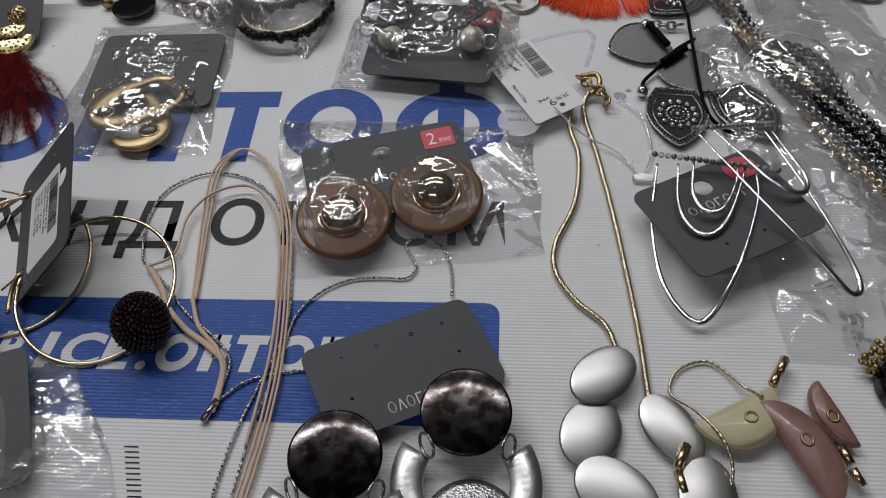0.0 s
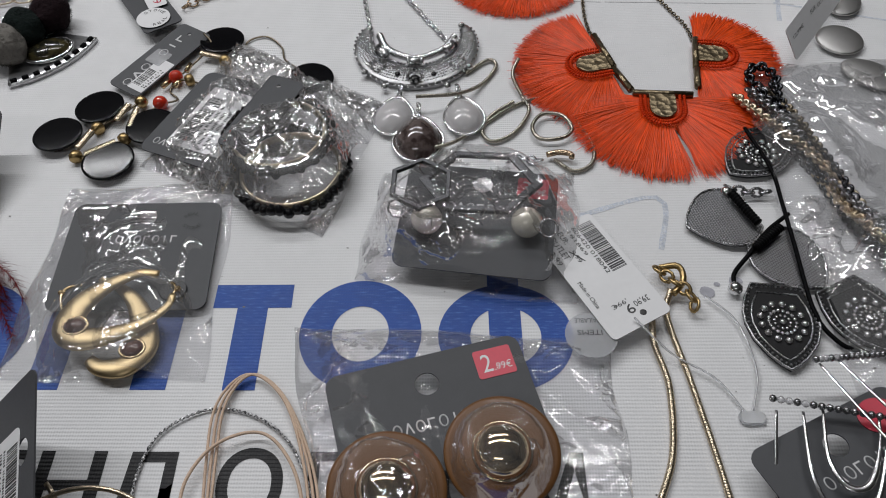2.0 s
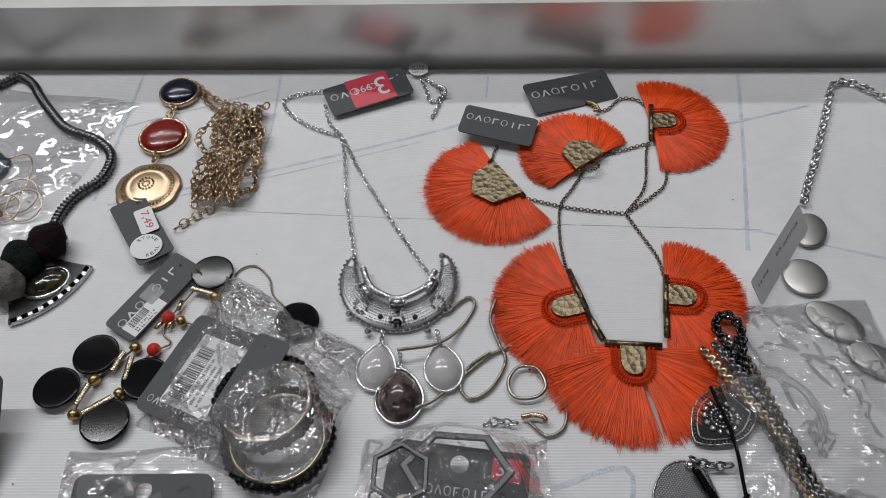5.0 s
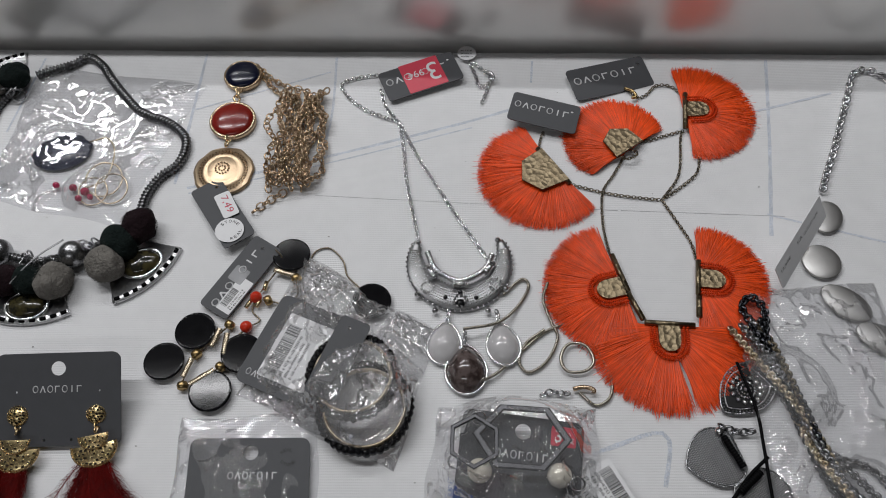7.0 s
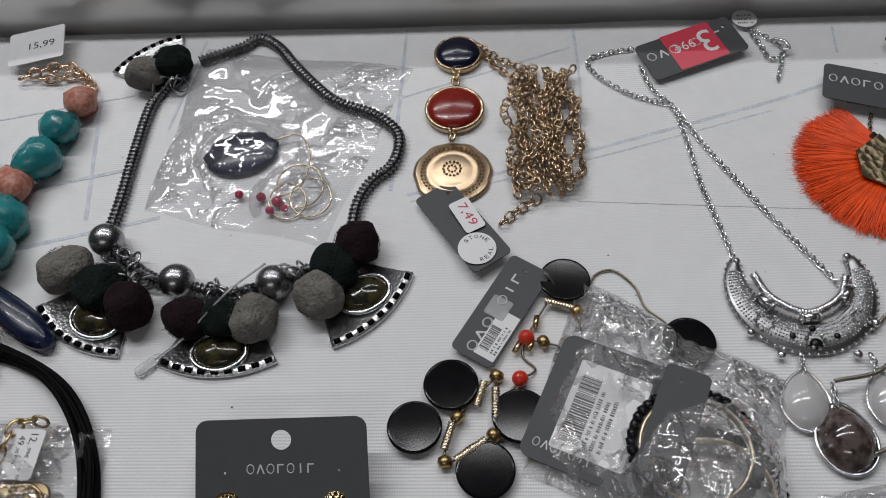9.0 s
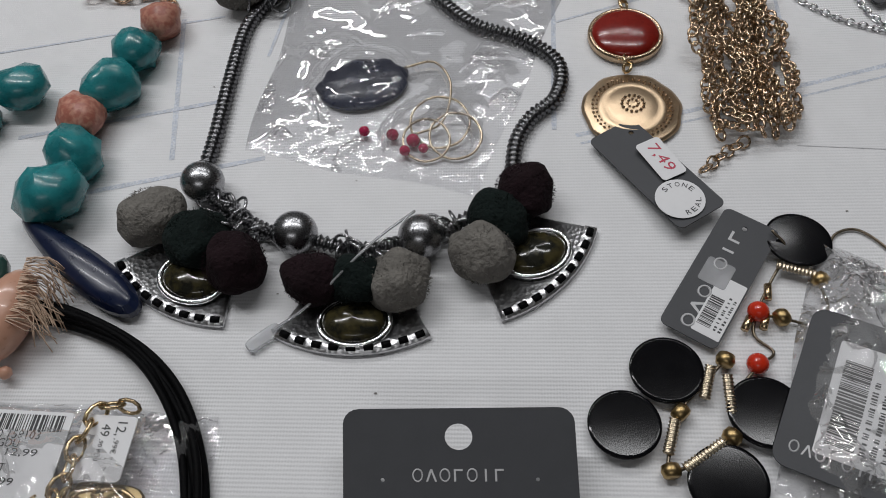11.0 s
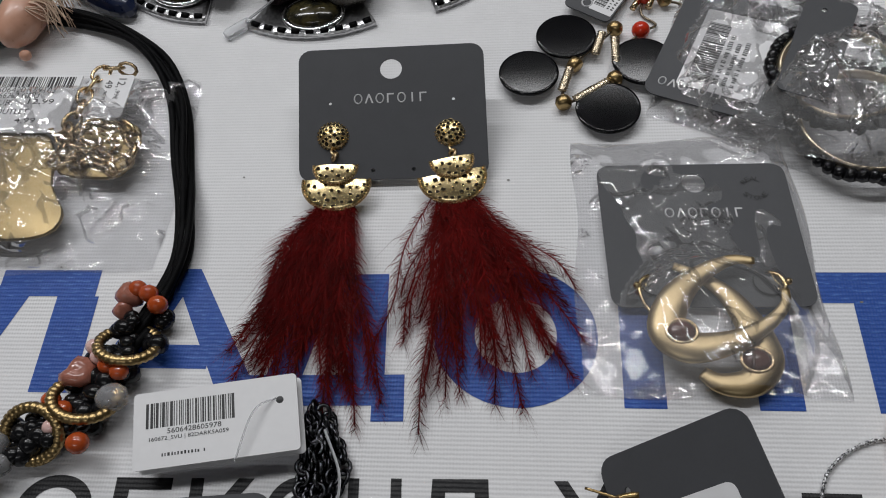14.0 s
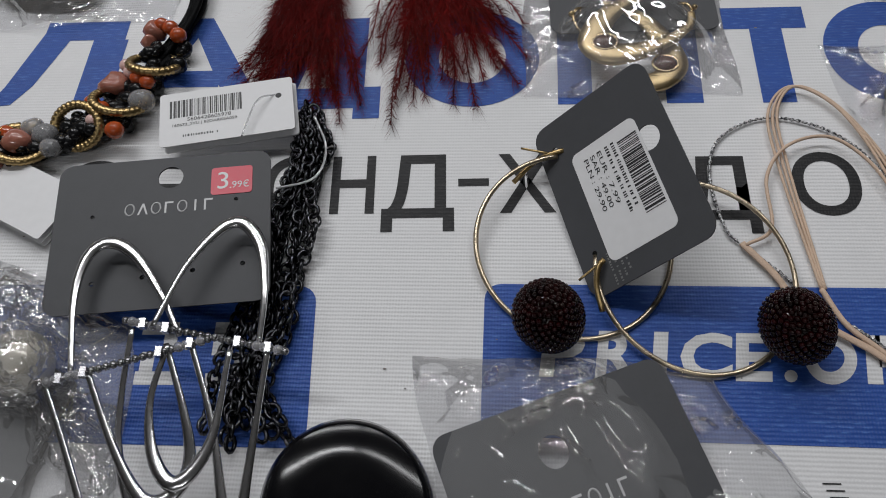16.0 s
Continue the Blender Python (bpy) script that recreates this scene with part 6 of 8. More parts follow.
m, w, h = spanned((-28.9, 8.85, 0.95), (-25.45, 8.7, 0.95), (-28.5, 5.9, 0.95))
g = Geo()
g.slab(rounded(w, h, 0.1), 0.05, m)
p = part("sheet", g, PAPER, pt)
g = Geo()
barcode(g, m, 0.3, -0.12, w - 0.5, 0.55, 0.052, 7, 34)
part("barcode", g, INKK, p)
for tx, x, y, ww in (("606420 159103", 0.45, -0.95, 2.2), ("166262 GDU", 0.5, -1.24, 1.6), ("EUR:", 0.5, -1.6, 0.75), ("12,99", 1.8, -1.55, 0.95), ("OUTLET", 0.75, -2.05, 1.2), ("EUR:", 0.3, -2.55, 0.7), ("4,99", 1.6, -2.5, 0.75)):
    letters("figures", tx, m @ Matrix.Translation((x, y, 0.056)), 1, INKK, p, width=ww, height=0.28)
pt = thing("paper_tag", "white price tag with sideways figures beside the gold pendant", "tag", "paper price tags")
m, w, h = spanned((-25.1, 8.65, 1.02), (-23.45, 8.55, 1.02), (-24.95, 6.5, 0.98))
g = Geo()
g.slab(rounded(w, h, 0.15), 0.05, m)
p = part("sheet", g, PAPER, pt)
for tx, x, y, ww, hh in (("12,", 1.05, -0.2, 0.45, 0.34), (",99€", 1.1, -0.75, 0.5, 0.2), ("49", 0.65, -0.3, 0.4, 0.28), (",90 PLN", 0.68, -0.8, 0.7, 0.15)):
    letters("figures", tx, m @ Matrix.Translation((x, y, 0.056)) @ Matrix.Rotation(radians(-90), 4, "Z"), 1, INKK, p, width=ww, height=hh)
bag("plastic_bag", "crumpled clear bag holding a gold pendant necklace and paper tags", [(-29.6, 9.6), (-21.3, 9.0), (-21.4, 0.4), (-29.0, 0.0)], 1.2, crinkle=0.4, seed=3, crumple=0.4, n=56, humps=((-26, 4.5, 3.6, 1.35),))

# ---- black cord necklace with bead cluster ----
cn = thing("cord_necklace", "black multi-strand cord necklace with bead cluster and gold rings", "necklace")
rnd = random.Random(17)
for i in range(7):
    g = Geo()
    off = (i - 3) * 0.085
    pts = [(-33.0, 11.2 + off), (-30.0, 12.5 + off * 0.8), (-28.1, 12.8 + off), (-25.9, 12.1 + off), (-24.1 + off * 0.5, 11.0 + off * 0.6), (-22.7 + off, 9.3 + off * 0.3), (-21.75 + off, 7.3), (-21.2 + off, 4.7), (-20.75 + off, 2.6), (-20.6 + off * 0.9, 0.6), (-20.9 + off * 0.7, -1.1), (-21.6 + off * 0.7, -2.7)]
    tube(g, [(x + rnd.uniform(-0.06, 0.06), y + rnd.uniform(-0.06, 0.06), 0.2 + rnd.uniform(0, 0.5)) for x, y in pts], 0.13, seg=7, step=0.3)
    part("cord", g, BLACK_CORD, cn, "black waxed cord")
def bead(x, y, z, r, material, lump=0.04, label=""):
    part("bead", Geo().ball((x, y, z), r, 12, 8, lump=lump, rz=x * 90), material, cn, label)


for i in range(3):
    g = Geo()
    tube(g, [(-21.4 + 0.2 * i, -2.2, 0.5), (-22.2 + 0.2 * i, -3.7, 0.6), (-23.1 + 0.15 * i, -5.0, 0.6), (-24.4, -6.0 - 0.15 * i, 0.6), (-26.8, -6.9 - 0.15 * i, 0.5)], 0.15)
    part("cord", g, BLACK_CORD, cn, "black waxed cord")
# beads round the upper strands, each strung on a short wire
for x, y, r in ((-21.41, -0.94, 0.3), (-21.05, -1.11, 0.3), (-20.69, -1.53, 0.32)):
    bead(x, y, 1.0, r, ORANGEBEAD, label="orange stone bead")
bead(-21.7, -1.1, 0.85, 0.4, ROSEBEAD, 0.4, "rose stone chip")
bead(-21.85, -1.6, 0.7, 0.32, ROSEBEAD, 0.5)
for x, y, r in ((-22.32, -2.96, 0.26), (-22.1, -3.31, 0.27), (-22.97, -5.56, 0.24)):
    bead(x, y, 0.95, r, PINKBEAD, label="pale pink glass bead")
for x, y, r in ((-21.8, -3.6, 0.28), (-21.4, -3.81, 0.28), (-23.17, -4.72, 0.28), (-22.76, -5.02, 0.29), (-22.1, -6.04, 0.33)):
    bead(x, y, 0.95, r, ORANGEBEAD, 0.08, "orange stone bead")
bead(-21.5, -4.6, 0.8, 0.46, GREYBEAD, 0.08, "milky grey bead")
bead(-22.65, -3.9, 0.85, 0.48, ROSEBEAD, 0.6, "rose stone chip")
for x, y, r, mt in ((-25.0, -5.8, 0.42, GREYBEAD), (-24.5, -6.1, 0.45, GREYBEAD), (-25.4, -6.4, 0.5, ROSEBEAD), (-25.9, -6.0, 0.32, ORANGEBEAD), (-24.2, -6.7, 0.36, GREYBEAD), (-26.3, -6.8, 0.4, ORANGEBEAD), (-26.0, -7.3, 0.4, ROSEBEAD)):
    bead(x, y, 0.85, r, mt, 0.15)
path = spline([(-21.0, -2.2, 0.5), (-21.9, -3.7, 0.5), (-22.7, -5.0, 0.5), (-24.3, -6.1, 0.5), (-26.5, -7.0, 0.5)], 0.32)
for p in path:
    for j in range(5):
        r = rnd.uniform(0.2, 0.36)
        bead(p.x + rnd.uniform(-0.65, 0.65), p.y + rnd.uniform(-0.55, 0.55), rnd.uniform(r, 0.85), r, BLACK_BEAD, 0.15)
for x, y, rz, tl_, r in ((-21.37, -2.85, -18, -32, 0.98), (-22.28, -4.63, -32, -30, 1.0), (-23.5, -5.75, -12, 28, 0.95), (-25.3, -6.5, -60, -20, 1.0)):
    g = Geo()
    m = Matrix.Translation((x, y, 0.85)) @ Matrix.Rotation(radians(rz), 4, "Z") @ Matrix.Rotation(radians(tl_), 4, "X")
    n = 30
    ring = [m @ V(r * 0.85 * math.cos(2 * math.pi * k / (4 * n)), r * 0.85 * math.sin(2 * math.pi * k / (4 * n)), 0) for k in range(4 * n)]
    g.sweep(ring, [0.18 * (1 - 0.15 * (0, 0, 1, 0)[k % 4]) for k in range(4 * n)], 8, True)
    part("ring", g, BRASS, cn, "ribbed gold ring")

# ---- white hang tag and black chain ----
ht = thing("paper_tag", "folded white paper tag with barcode on a clear loop", "tag", "paper price tags")
m, w, h = spanned((-20.75, -4.6, 1.05), (-16.2, -3.95, 1.15), (-20.45, -6.85, 0.9))
for dz, nm in ((-0.35, "back_leaf"), (-0.02, "front_leaf")):
    g = Geo()
    g.slab(rounded(w, h, 0.12), 0.05, m @ Matrix.Translation((0.06 if dz < -0.1 else 0, -0.05 if dz < -0.1 else 0, dz)))
    p = part(nm, g, PAPER, ht)
g = Geo()
barcode(g, m, 0.35, -0.35, 2.5, 0.75, 0.032, 11, 34)
lines_of_print(g, m, 0.8, -1.85, 1.4, 0.032, 1, 0.2, 0.1, 4)
g.lathe([(0.11, 0.03), (0.1, 0.036), (0, 0.037)], m @ Matrix.Translation((4.1, -0.75, 0)), 12)
part("print", g, INKK, p)
for tx, x, y, ww in (("5606428605978", 0.95, -1.3, 1.5), ("160672_SVU | 82DARKSA059", 0.45, -1.52, 2.2)):
    letters("figures", tx, m @ Matrix.Translation((x, y, 0.036)), 1, INKK, p, width=ww, height=0.15)
g = Geo()
tube(g, [(-16.7, -4.7, 1.1), (-17.2, -5.2, 1.4), (-17.6, -6.6, 1.2)], 0.03)
tube(g, [(-15.3, -5.6, 0.9), (-14.8, -7.0, 0.9), (-15.1, -8.2, 0.9), (-16.3, -8.8, 1.2)], 0.04)
part("loop", g, CLEAR, ht)
bc = thing("black_chain", "gunmetal cable chain laid back and forth in a bundle", "necklace")
rnd = random.Random(9)
for i in range(10):
    g = Geo()
    o = (i - 4.5) * 0.12
    pts = [(-15.7 + o * 0.8 + rnd.uniform(-0.15, 0.15), -4.9 + rnd.uniform(-0.5, 0.3), rnd.uniform(0.15, 0.5))]
    for y, cx in ((-6.5, -15.55), (-8.2, -15.65), (-9.8, -15.95), (-11.5, -16.1), (-13.2, -16.4), (-15.0, -16.8), (-16.6, -17.0 + 0.1 * i)):
        pts.append((cx + o * (1 + 0.12 * (-5 - y) / 3) + rnd.uniform(-0.3, 0.3), y + rnd.uniform(-0.3, 0.3), rnd.uniform(0.15, 0.7)))
    linked(bc, pts, BLACK_LINK, link=0.46, width=0.38, wire=0.065, jitter=0.8)

# ---- card with wire arch earrings ----
me_ = thing("arch_earrings", "silver wire arch earrings with bead bars on a grey card", "earrings")
cd, cm_, cw, ch_ = price_card(me_, (-23.1, -8.05, 1.6), (-16.4, -7.5, 1.6), (-22.0, -13.2, 1.2), ((3.55, 0.75, 0.4), (1.2, 2.0, 0.07), (5.65, 1.75, 0.07), (4.4, 4.1, 0.08), (5.9, 4.0, 0.08), (2.9, 4.2, 0.08), (1.4, 4.3, 0.08)), (2.2, -2.05, 2.7, 0.4))
red_price(cd, cm_, 4.85, -0.55, 1.3, 1.0, 0.065, "3")


def arch(parent, pts, r=0.16, material=None):
    g = Geo()
    line = spline(pts, 0.2)
    n = len(line)
    rad = [r * (0.55 + 0.75 * math.exp(-((i / n - 0.5) / 0.22) ** 2)) for i in range(n)]
    g.sweep(line, rad, 8, False, 0.55)
    return part("arch", g, material or SILVER, parent, "flattened silver wire arch")


arch(me_, [(-21.06, -15.1, 1.9), (-21.45, -12.85, 1.95), (-21.3, -11.55, 2.0), (-20.74, -11.1, 2.0), (-19.9, -11.55, 2.0), (-18.9, -12.86, 2.0), (-18.2, -14.1, 1.9)])
arch(me_, [(-18.95, -13.85, 2.1), (-18.25, -11.95, 2.15), (-17.4, -10.7, 2.1), (-16.75, -10.55, 2.1), (-16.15, -11.4, 2.1), (-15.9, -12.9, 2.1), (-15.97, -14.3, 1.9)])
arch(me_, [(-21.8, -15.3, 1.9), (-21.1, -16.8, 1.5), (-20.3, -18.6, 1.1), (-19.6, -20.4, 0.7), (-18.9, -21.2, 0.5), (-18.6, -20.0, 0.6), (-19.55, -17.3, 1.2), (-19.7, -15.7, 1.5), (-19.6, -13.8, 1.9)])
arch(me_, [(-20.6, -15.1, 1.9), (-19.7, -17.0, 1.4), (-18.8, -18.2, 1.1), (-18.0, -18.0, 1.1), (-17.7, -17.2, 1.2), (-17.95, -16.0, 1.5), (-18.6, -14.2, 1.9)])
arch(me_, [(-18.5, -14.3, 1.9), (-18.85, -15.8, 1.6), (-18.6, -17.2, 1.4), (-17.9, -17.85, 1.4), (-17.1, -16.8, 1.5), (-16.75, -14.4, 1.9)])
arch(me_, [(-17.85, -14.3, 1.9), (-17.15, -16.3, 1.5), (-16.7, -18.4, 1.1), (-16.4, -20.0, 0.8), (-16.2, -20.2, 0.7), (-16.2, -18.6, 1.1), (-15.95, -16.5, 1.5), (-15.7, -14.45, 1.9)])
for a, b in (((-21.9, -15.5, 1.95), (-17.3, -14.15, 1.95)), ((-19.9, -13.6, 1.95), (-15.1, -14.55, 1.95))):
    a, b = Vector(a), Vector(b)
    g = Geo()
    rod(g, a, b, 0.04)
    part("pin", g, SILVER, me_)
    for i in range(24):
        pale = i in (1, 2, 4, 5, 19, 20, 22)
        part("bead", Geo().ball(a.lerp(b, (i + 0.5) / 24), 0.15 if pale else 0.115, 8, 6), GREYBEAD if pale else STEEL, me_)
    for q in (0.13, 0.27, 0.7, 0.88):
        c = a.lerp(b, q)
        part("clamp", Geo().box(c.x - 0.09, c.y - 0.14, c.z - 0.1, c.x + 0.09, c.y + 0.14, c.z + 0.13), STEEL, me_, "small silver clamp")

# ---- hoop earrings with beaded balls on a leaning card ----
he = thing("ball_hoop_earrings", "thin gold hoops with dark red beaded balls on leaning card", "earrings")
hA, hB, hC, hD = V(-7.81, -6.24, 0.25), V(-4.58, -5.82, 3.7), V(-2.89, -11.63, 3.3), V(-6.39, -12.46, 0.25)
hm, hw, hh = squared(hA, hB, hC, hD)
hc = part("card", holed(rounded(hw, hh, 0.5), ((hw - 0.85, 2.55, 0.42), (0.65, 1.0, 0.1), (0.65, hh - 1.3, 0.1)), 0.06, hm), CARD, he)
s = sticker(hc, hm, 1.1, -1.6, 2.6, 3.85, 0.062, PAPER, 0.25, "barcode_sticker", "white barcode sticker")
g = Geo()
mb = hm @ Matrix.Translation((3.6, -1.9, 0.08)) @ Matrix.Rotation(radians(-90), 4, "Z")
barcode(g, mb, 0.2, 0.0, 2.6, 0.75, 0, 13, 32)
lines_of_print(g, mb, 0.1, -0.85, 2.7, 0, 2, 0.24, 0.14, 6)
part("print", g, INKK, s)
for i, tx in enumerate(("EUR : 7.99", "SAR : 49.00", "PLN : 29.90")):
    letters("figures", tx, mb @ Matrix.Translation((0.1, -1.55 - 0.27 * i, 0.002)), 1, INKK, s, width=1.9, height=0.17)
g = Geo()
lines_of_print(g, mb, 3.2, -1.9, 1.1, -0.012, 4, 0.2, 0.08, 8)
part("small_print", g, mat("print_grey", (0.2, 0.2, 0.2), 0.5), hc)


def hoop_ring(parent, c, r, rot, tilt, a0, a1, ball):
    er = new("hoop")
    er.parent = parent
    m = Matrix.Translation(c) @ Matrix.Rotation(radians(rot), 4, "Z") @ Matrix.Rotation(radians(tilt), 4, "X")
    g = Geo()
    pts = [m @ V(r * math.cos(radians(a)), r * math.sin(radians(a)), 0) for a in np.linspace(a0, a1, 60)]
    g.sweep([Vector((p.x, p.y, max(0.1, p.z))) for p in pts], 0.085, 8)
    part("wire", g, GOLD_PALE, er, "thin gold hoop wire")
    b = Vector(ball)
    g = Geo()
    g.ball(b, 0.98, 18, 12)
    cnt = 420
    for i in range(cnt):
        zz = 1 - 2 * (i + 0.5) / cnt
        w = i * 2.39996
        q = math.sqrt(1 - zz * zz)
        g.ball(b + V(q * math.cos(w), q * math.sin(w), zz) * 1.0, 0.1, 6, 4)
    part("beaded_ball", g, BEADED, er, "dark red seed-bead ball")
    return er


hoop_ring(he, (-6.85, -10.55, 0.45), 3.05, 0, 8, 95, 405, (-7.85, -13.2, 1.08))
hoop_ring(he, (-3.2, -11.6, 0.45), 3.05, 20, 6, 150, 480, (-0.75, -13.5, 1.08))
g = Geo()
tube(g, [(-8.6, -8.3, 0.5), (-7.9, -7.6, 0.6), (-7.2, -7.4, 0.9), (-6.9, -7.4, 1.0)], 0.09)
tube(g, [(-8.3, -7.2, 0.9), (-7.4, -7.5, 1.0)], 0.04)
part("hinge", g, BRASS, he)
g = Geo()
tube(g, [(-6.2, -12.9, 0.6), (-6.3, -12.2, 0.7), (-6.2, -11.6, 0.9), (-5.9, -11.3, 1.0)], 0.09)
tube(g, [(-6.8, -11.9, 0.6), (-6.0, -11.4, 1.0)], 0.04)
part("hinge", g, BRASS, he)

sheet["now"] = RIGHT
# ---- thread necklace ----
tn = thing("thread_necklace", "peach braided cords and silver threads lying loose", "necklace")
for dx in (0.0, 0.16, 0.3):
    g = Geo()
    tube(g, [(1.5 + dx * 0.4, -12.0, 0.15), (0.97 + dx, -7.5, 0.2), (0.96 + dx, -5.2, 0.25), (1.92 + dx * 0.5, -4.1, 0.3), (3.3 + dx * 0.3, -5.2, 0.3), (4.3 + dx, -8.0, 0.25), (4.8 + dx, -11.6, 0.2), (5.0 + dx, -14.4, 0.2), (4.95 + dx, -16.5, 0.2), (4.75 + dx, -18.5, 0.2), (4.3 + dx, -21.5, 0.2)], 0.05)
    part("cord", g, PEACH_CORD, tn, "peach braided cord")
g = Geo()
tube(g, [(1.5, -12.0, 0.15), (2.0, -13.2, 0.15), (2.9, -14.2, 0.2), (3.3, -15.2, 0.2), (3.3, -16.5, 0.2)], 0.09)
part("cord", g, PEACH_CORD, tn)
g = Geo()
tube(g, [(-0.5, -10.5, 0.25), (0.35, -9.9, 0.3), (0.47, -8.0, 0.35), (1.3, -6.75, 0.4), (2.7, -6.4, 0.4), (3.8, -7.5, 0.4), (4.4, -9.3, 0.35), (4.7, -11.6, 0.3), (4.85, -14.5, 0.3), (4.6, -18, 0.3)], 0.06)
part("cord", g, PEACH_CORD, tn)
g = Geo()
tube(g, [(-0.6, -10.4, 0.2), (0.2, -11.5, 0.2), (0.6, -12.3, 0.2), (1.5, -13.3, 0.2), (2.6, -14.1, 0.2), (3.25, -14.9, 0.2), (3.2, -16.8, 0.2)], 0.12, flat=0.5)
part("cord", g, PEACH_CORD, tn)
g = Geo()
rod(g, (3.3, -16.2, 0.18), (2.95, -17.0, 0.18), 0.13)
part("end_cap", g, STEEL, tn)
# the thread's sparkle is put into its colour as bright and dark dashes
SILTH = mat("silver_thread_sparkle", (0.75, 0.75, 0.76), 0.3, 0.5, vary=0.2, grain=5, second=(0.05, 0.05, 0.055), second_scale=13)
for pts in ([(0.4, -11.4), (-0.6, -10.4), (-1.0, -9.8), (-1.25, -7.9), (-0.8, -6.3), (0.65, -5.4), (2.3, -5.65), (3.7, -6.8), (4.76, -9.2), (5.15, -11.5), (5.2, -13.4), (4.6, -15.6), (4.1, -17.5), (3.8, -19.5), (3.7, -22)],
            [(0.4, -11.4), (1.4, -12.6), (2.6, -13.6), (3.4, -14.6), (3.3, -16.0)],
            [(3.3, -16.2), (4.2, -15.4), (5.6, -15.0), (7.0, -14.9)],
            [(4.4, -19.5), (4.7, -17.0), (5.2, -14.5), (5.5, -12.7), (6.3, -11.6), (7.4, -11.0), (8.6, -10.9), (9.5, -10.9), (9.85, -10.4), (9.6, -9.8), (9.4, -9.3), (9.9, -8.9), (10.8, -9.4), (11.2, -10.5), (11.25, -11.7)]):
    g = Geo()
    coil(g, pts, 0.07, 0.2, 0.12, 0.5, 6)
    part("thread", g, SILTH, tn, "silver twisted thread")

# ---- brown disc earrings in a bag ----
bd = thing("brown_disc_earrings", "brown round earrings with mirror gold domes on a grey card, bagged", "earrings")
bc_, bm_, bw, bh = price_card(bd, (4.6, -4.5, 0.6), (11.3, -2.75, 0.7), (5.6, -8.6, 0.45), ((3.4, 1.1, 0.42),), (1.9, -2.75, 2.6, 0.4))
red_price(bc_, bm_, 5.2, -0.35, 1.35, 1.1, 0.065, "2")
for x, y, z in ((6.98, -8.6, 1.0), (10.6, -7.35, 0.95)):
    er = new("earring")
    er.parent = bd
    m = Matrix.Translation((x, y, z)) @ Matrix.Rotation(radians(8), 4, "X")
    g = Geo()
    g.lathe([(1.8, -0.14), (1.86, -0.1), (1.87, 0.08), (1.83, 0.14), (1.72, 0.16), (0.9, 0.165), (0, 0.165)], m, 56)
    part("disc", g, BROWN, er, "matt brown disc")
    g = Geo()
    g.lathe([(0.98, 0.12), (1.0, 0.2), (0.95, 0.27), (0.9, 0.22)], m, 40)
    g.lathe([(0.93 * math.cos(t), 0.2 + 0.78 * math.sin(t)) for t in np.linspace(0, math.pi / 2, 14)], m, 44)
    part("dome", g, MIRROR_GOLD, er, "mirror gold dome")
bag("plastic_bag", "clear plastic bag round brown disc earrings", [(3.2, -2.0), (14.6, -2.7), (14.8, -9.7), (5.2, -10.9)], 0.8, crinkle=0.32, seed=4, film=FILM_THIN, humps=((6.98, -8.6, 1.55, 2.1), (10.6, -7.35, 1.55, 2.05)))

# ---- hexagon earrings in a bag ----
hx = thing("hexagon_earrings", "grey hexagon frame earrings with pearls on a grey card, bagged", "earrings")
xc, xm, xw, xh = price_card(hx, (7.45, 5.3, 1.3), (13.5, 4.4, 1.35), (6.75, 0.35, 0.75), ((3.1, 0.8, 0.4),), (1.8, -2.2, 2.6, 0.4))
s = red_price(xc, xm, 4.5, -0.3, 1.25, 1.0, 0.065, "3")
for cx, cy, rx, ry, rot, z in ((10.3, 3.55, 2.45, 1.85, -6, 1.95), (7.95, 3.3, 1.35, 1.4, 27, 2.15)):
    g = Geo()
    loops = []
    for q, h in ((1.0, 0), (1.0, 0.13), (0.97, 0.16), (0.86, 0.16), (0.83, 0.13), (0.83, 0)):
        loops.append([(cx + q * rx * math.cos(radians(60 * i + rot)), cy + q * ry * math.sin(radians(60 * i + rot)), z + h) for i in range(6)])
    k = len(loops)
    g.add([v for lp_ in loops for v in lp_], [(6 * i + j, 6 * i + (j + 1) % 6, 6 * ((i + 1) % k) + (j + 1) % 6, 6 * ((i + 1) % k) + j) for i in range(k) for j in range(6)], smooth=False)
    part("hexagon", g, FRAME, hx, "flat grey metal hexagon frame")
for x, y in ((8.15, 2.0), (12.0, 1.75)):
    g = Geo()
    g.ball((x, y, 1.6), 0.62, 18, 12)
    part("pearl", g, PEARL, hx)
for x, y in ((7.0, 2.4), (12.8, 1.3), (8.2, 4.6)):
    g = Geo()
    g.torus(Matrix.Translation((x, y, 1.8)) @ Matrix.Rotation(0.6, 4, "X"), 0.35, 0.35, 0.05, 16, 6)
    part("ring", g, SILVER, hx)
bag("plastic_bag", "puffed clear plastic bag round hexagon earrings", [(6.3, 5.9), (14.3, 5.6), (13.7, -1.2), (5.3, 0.2)], 1.4, crinkle=0.35, seed=5, crumple=0.2, n=50, humps=((10.2, 2.7, 3.4, 2.15), (8.0, 2.2, 1.8, 2.2)))

sheet["now"] = FAR
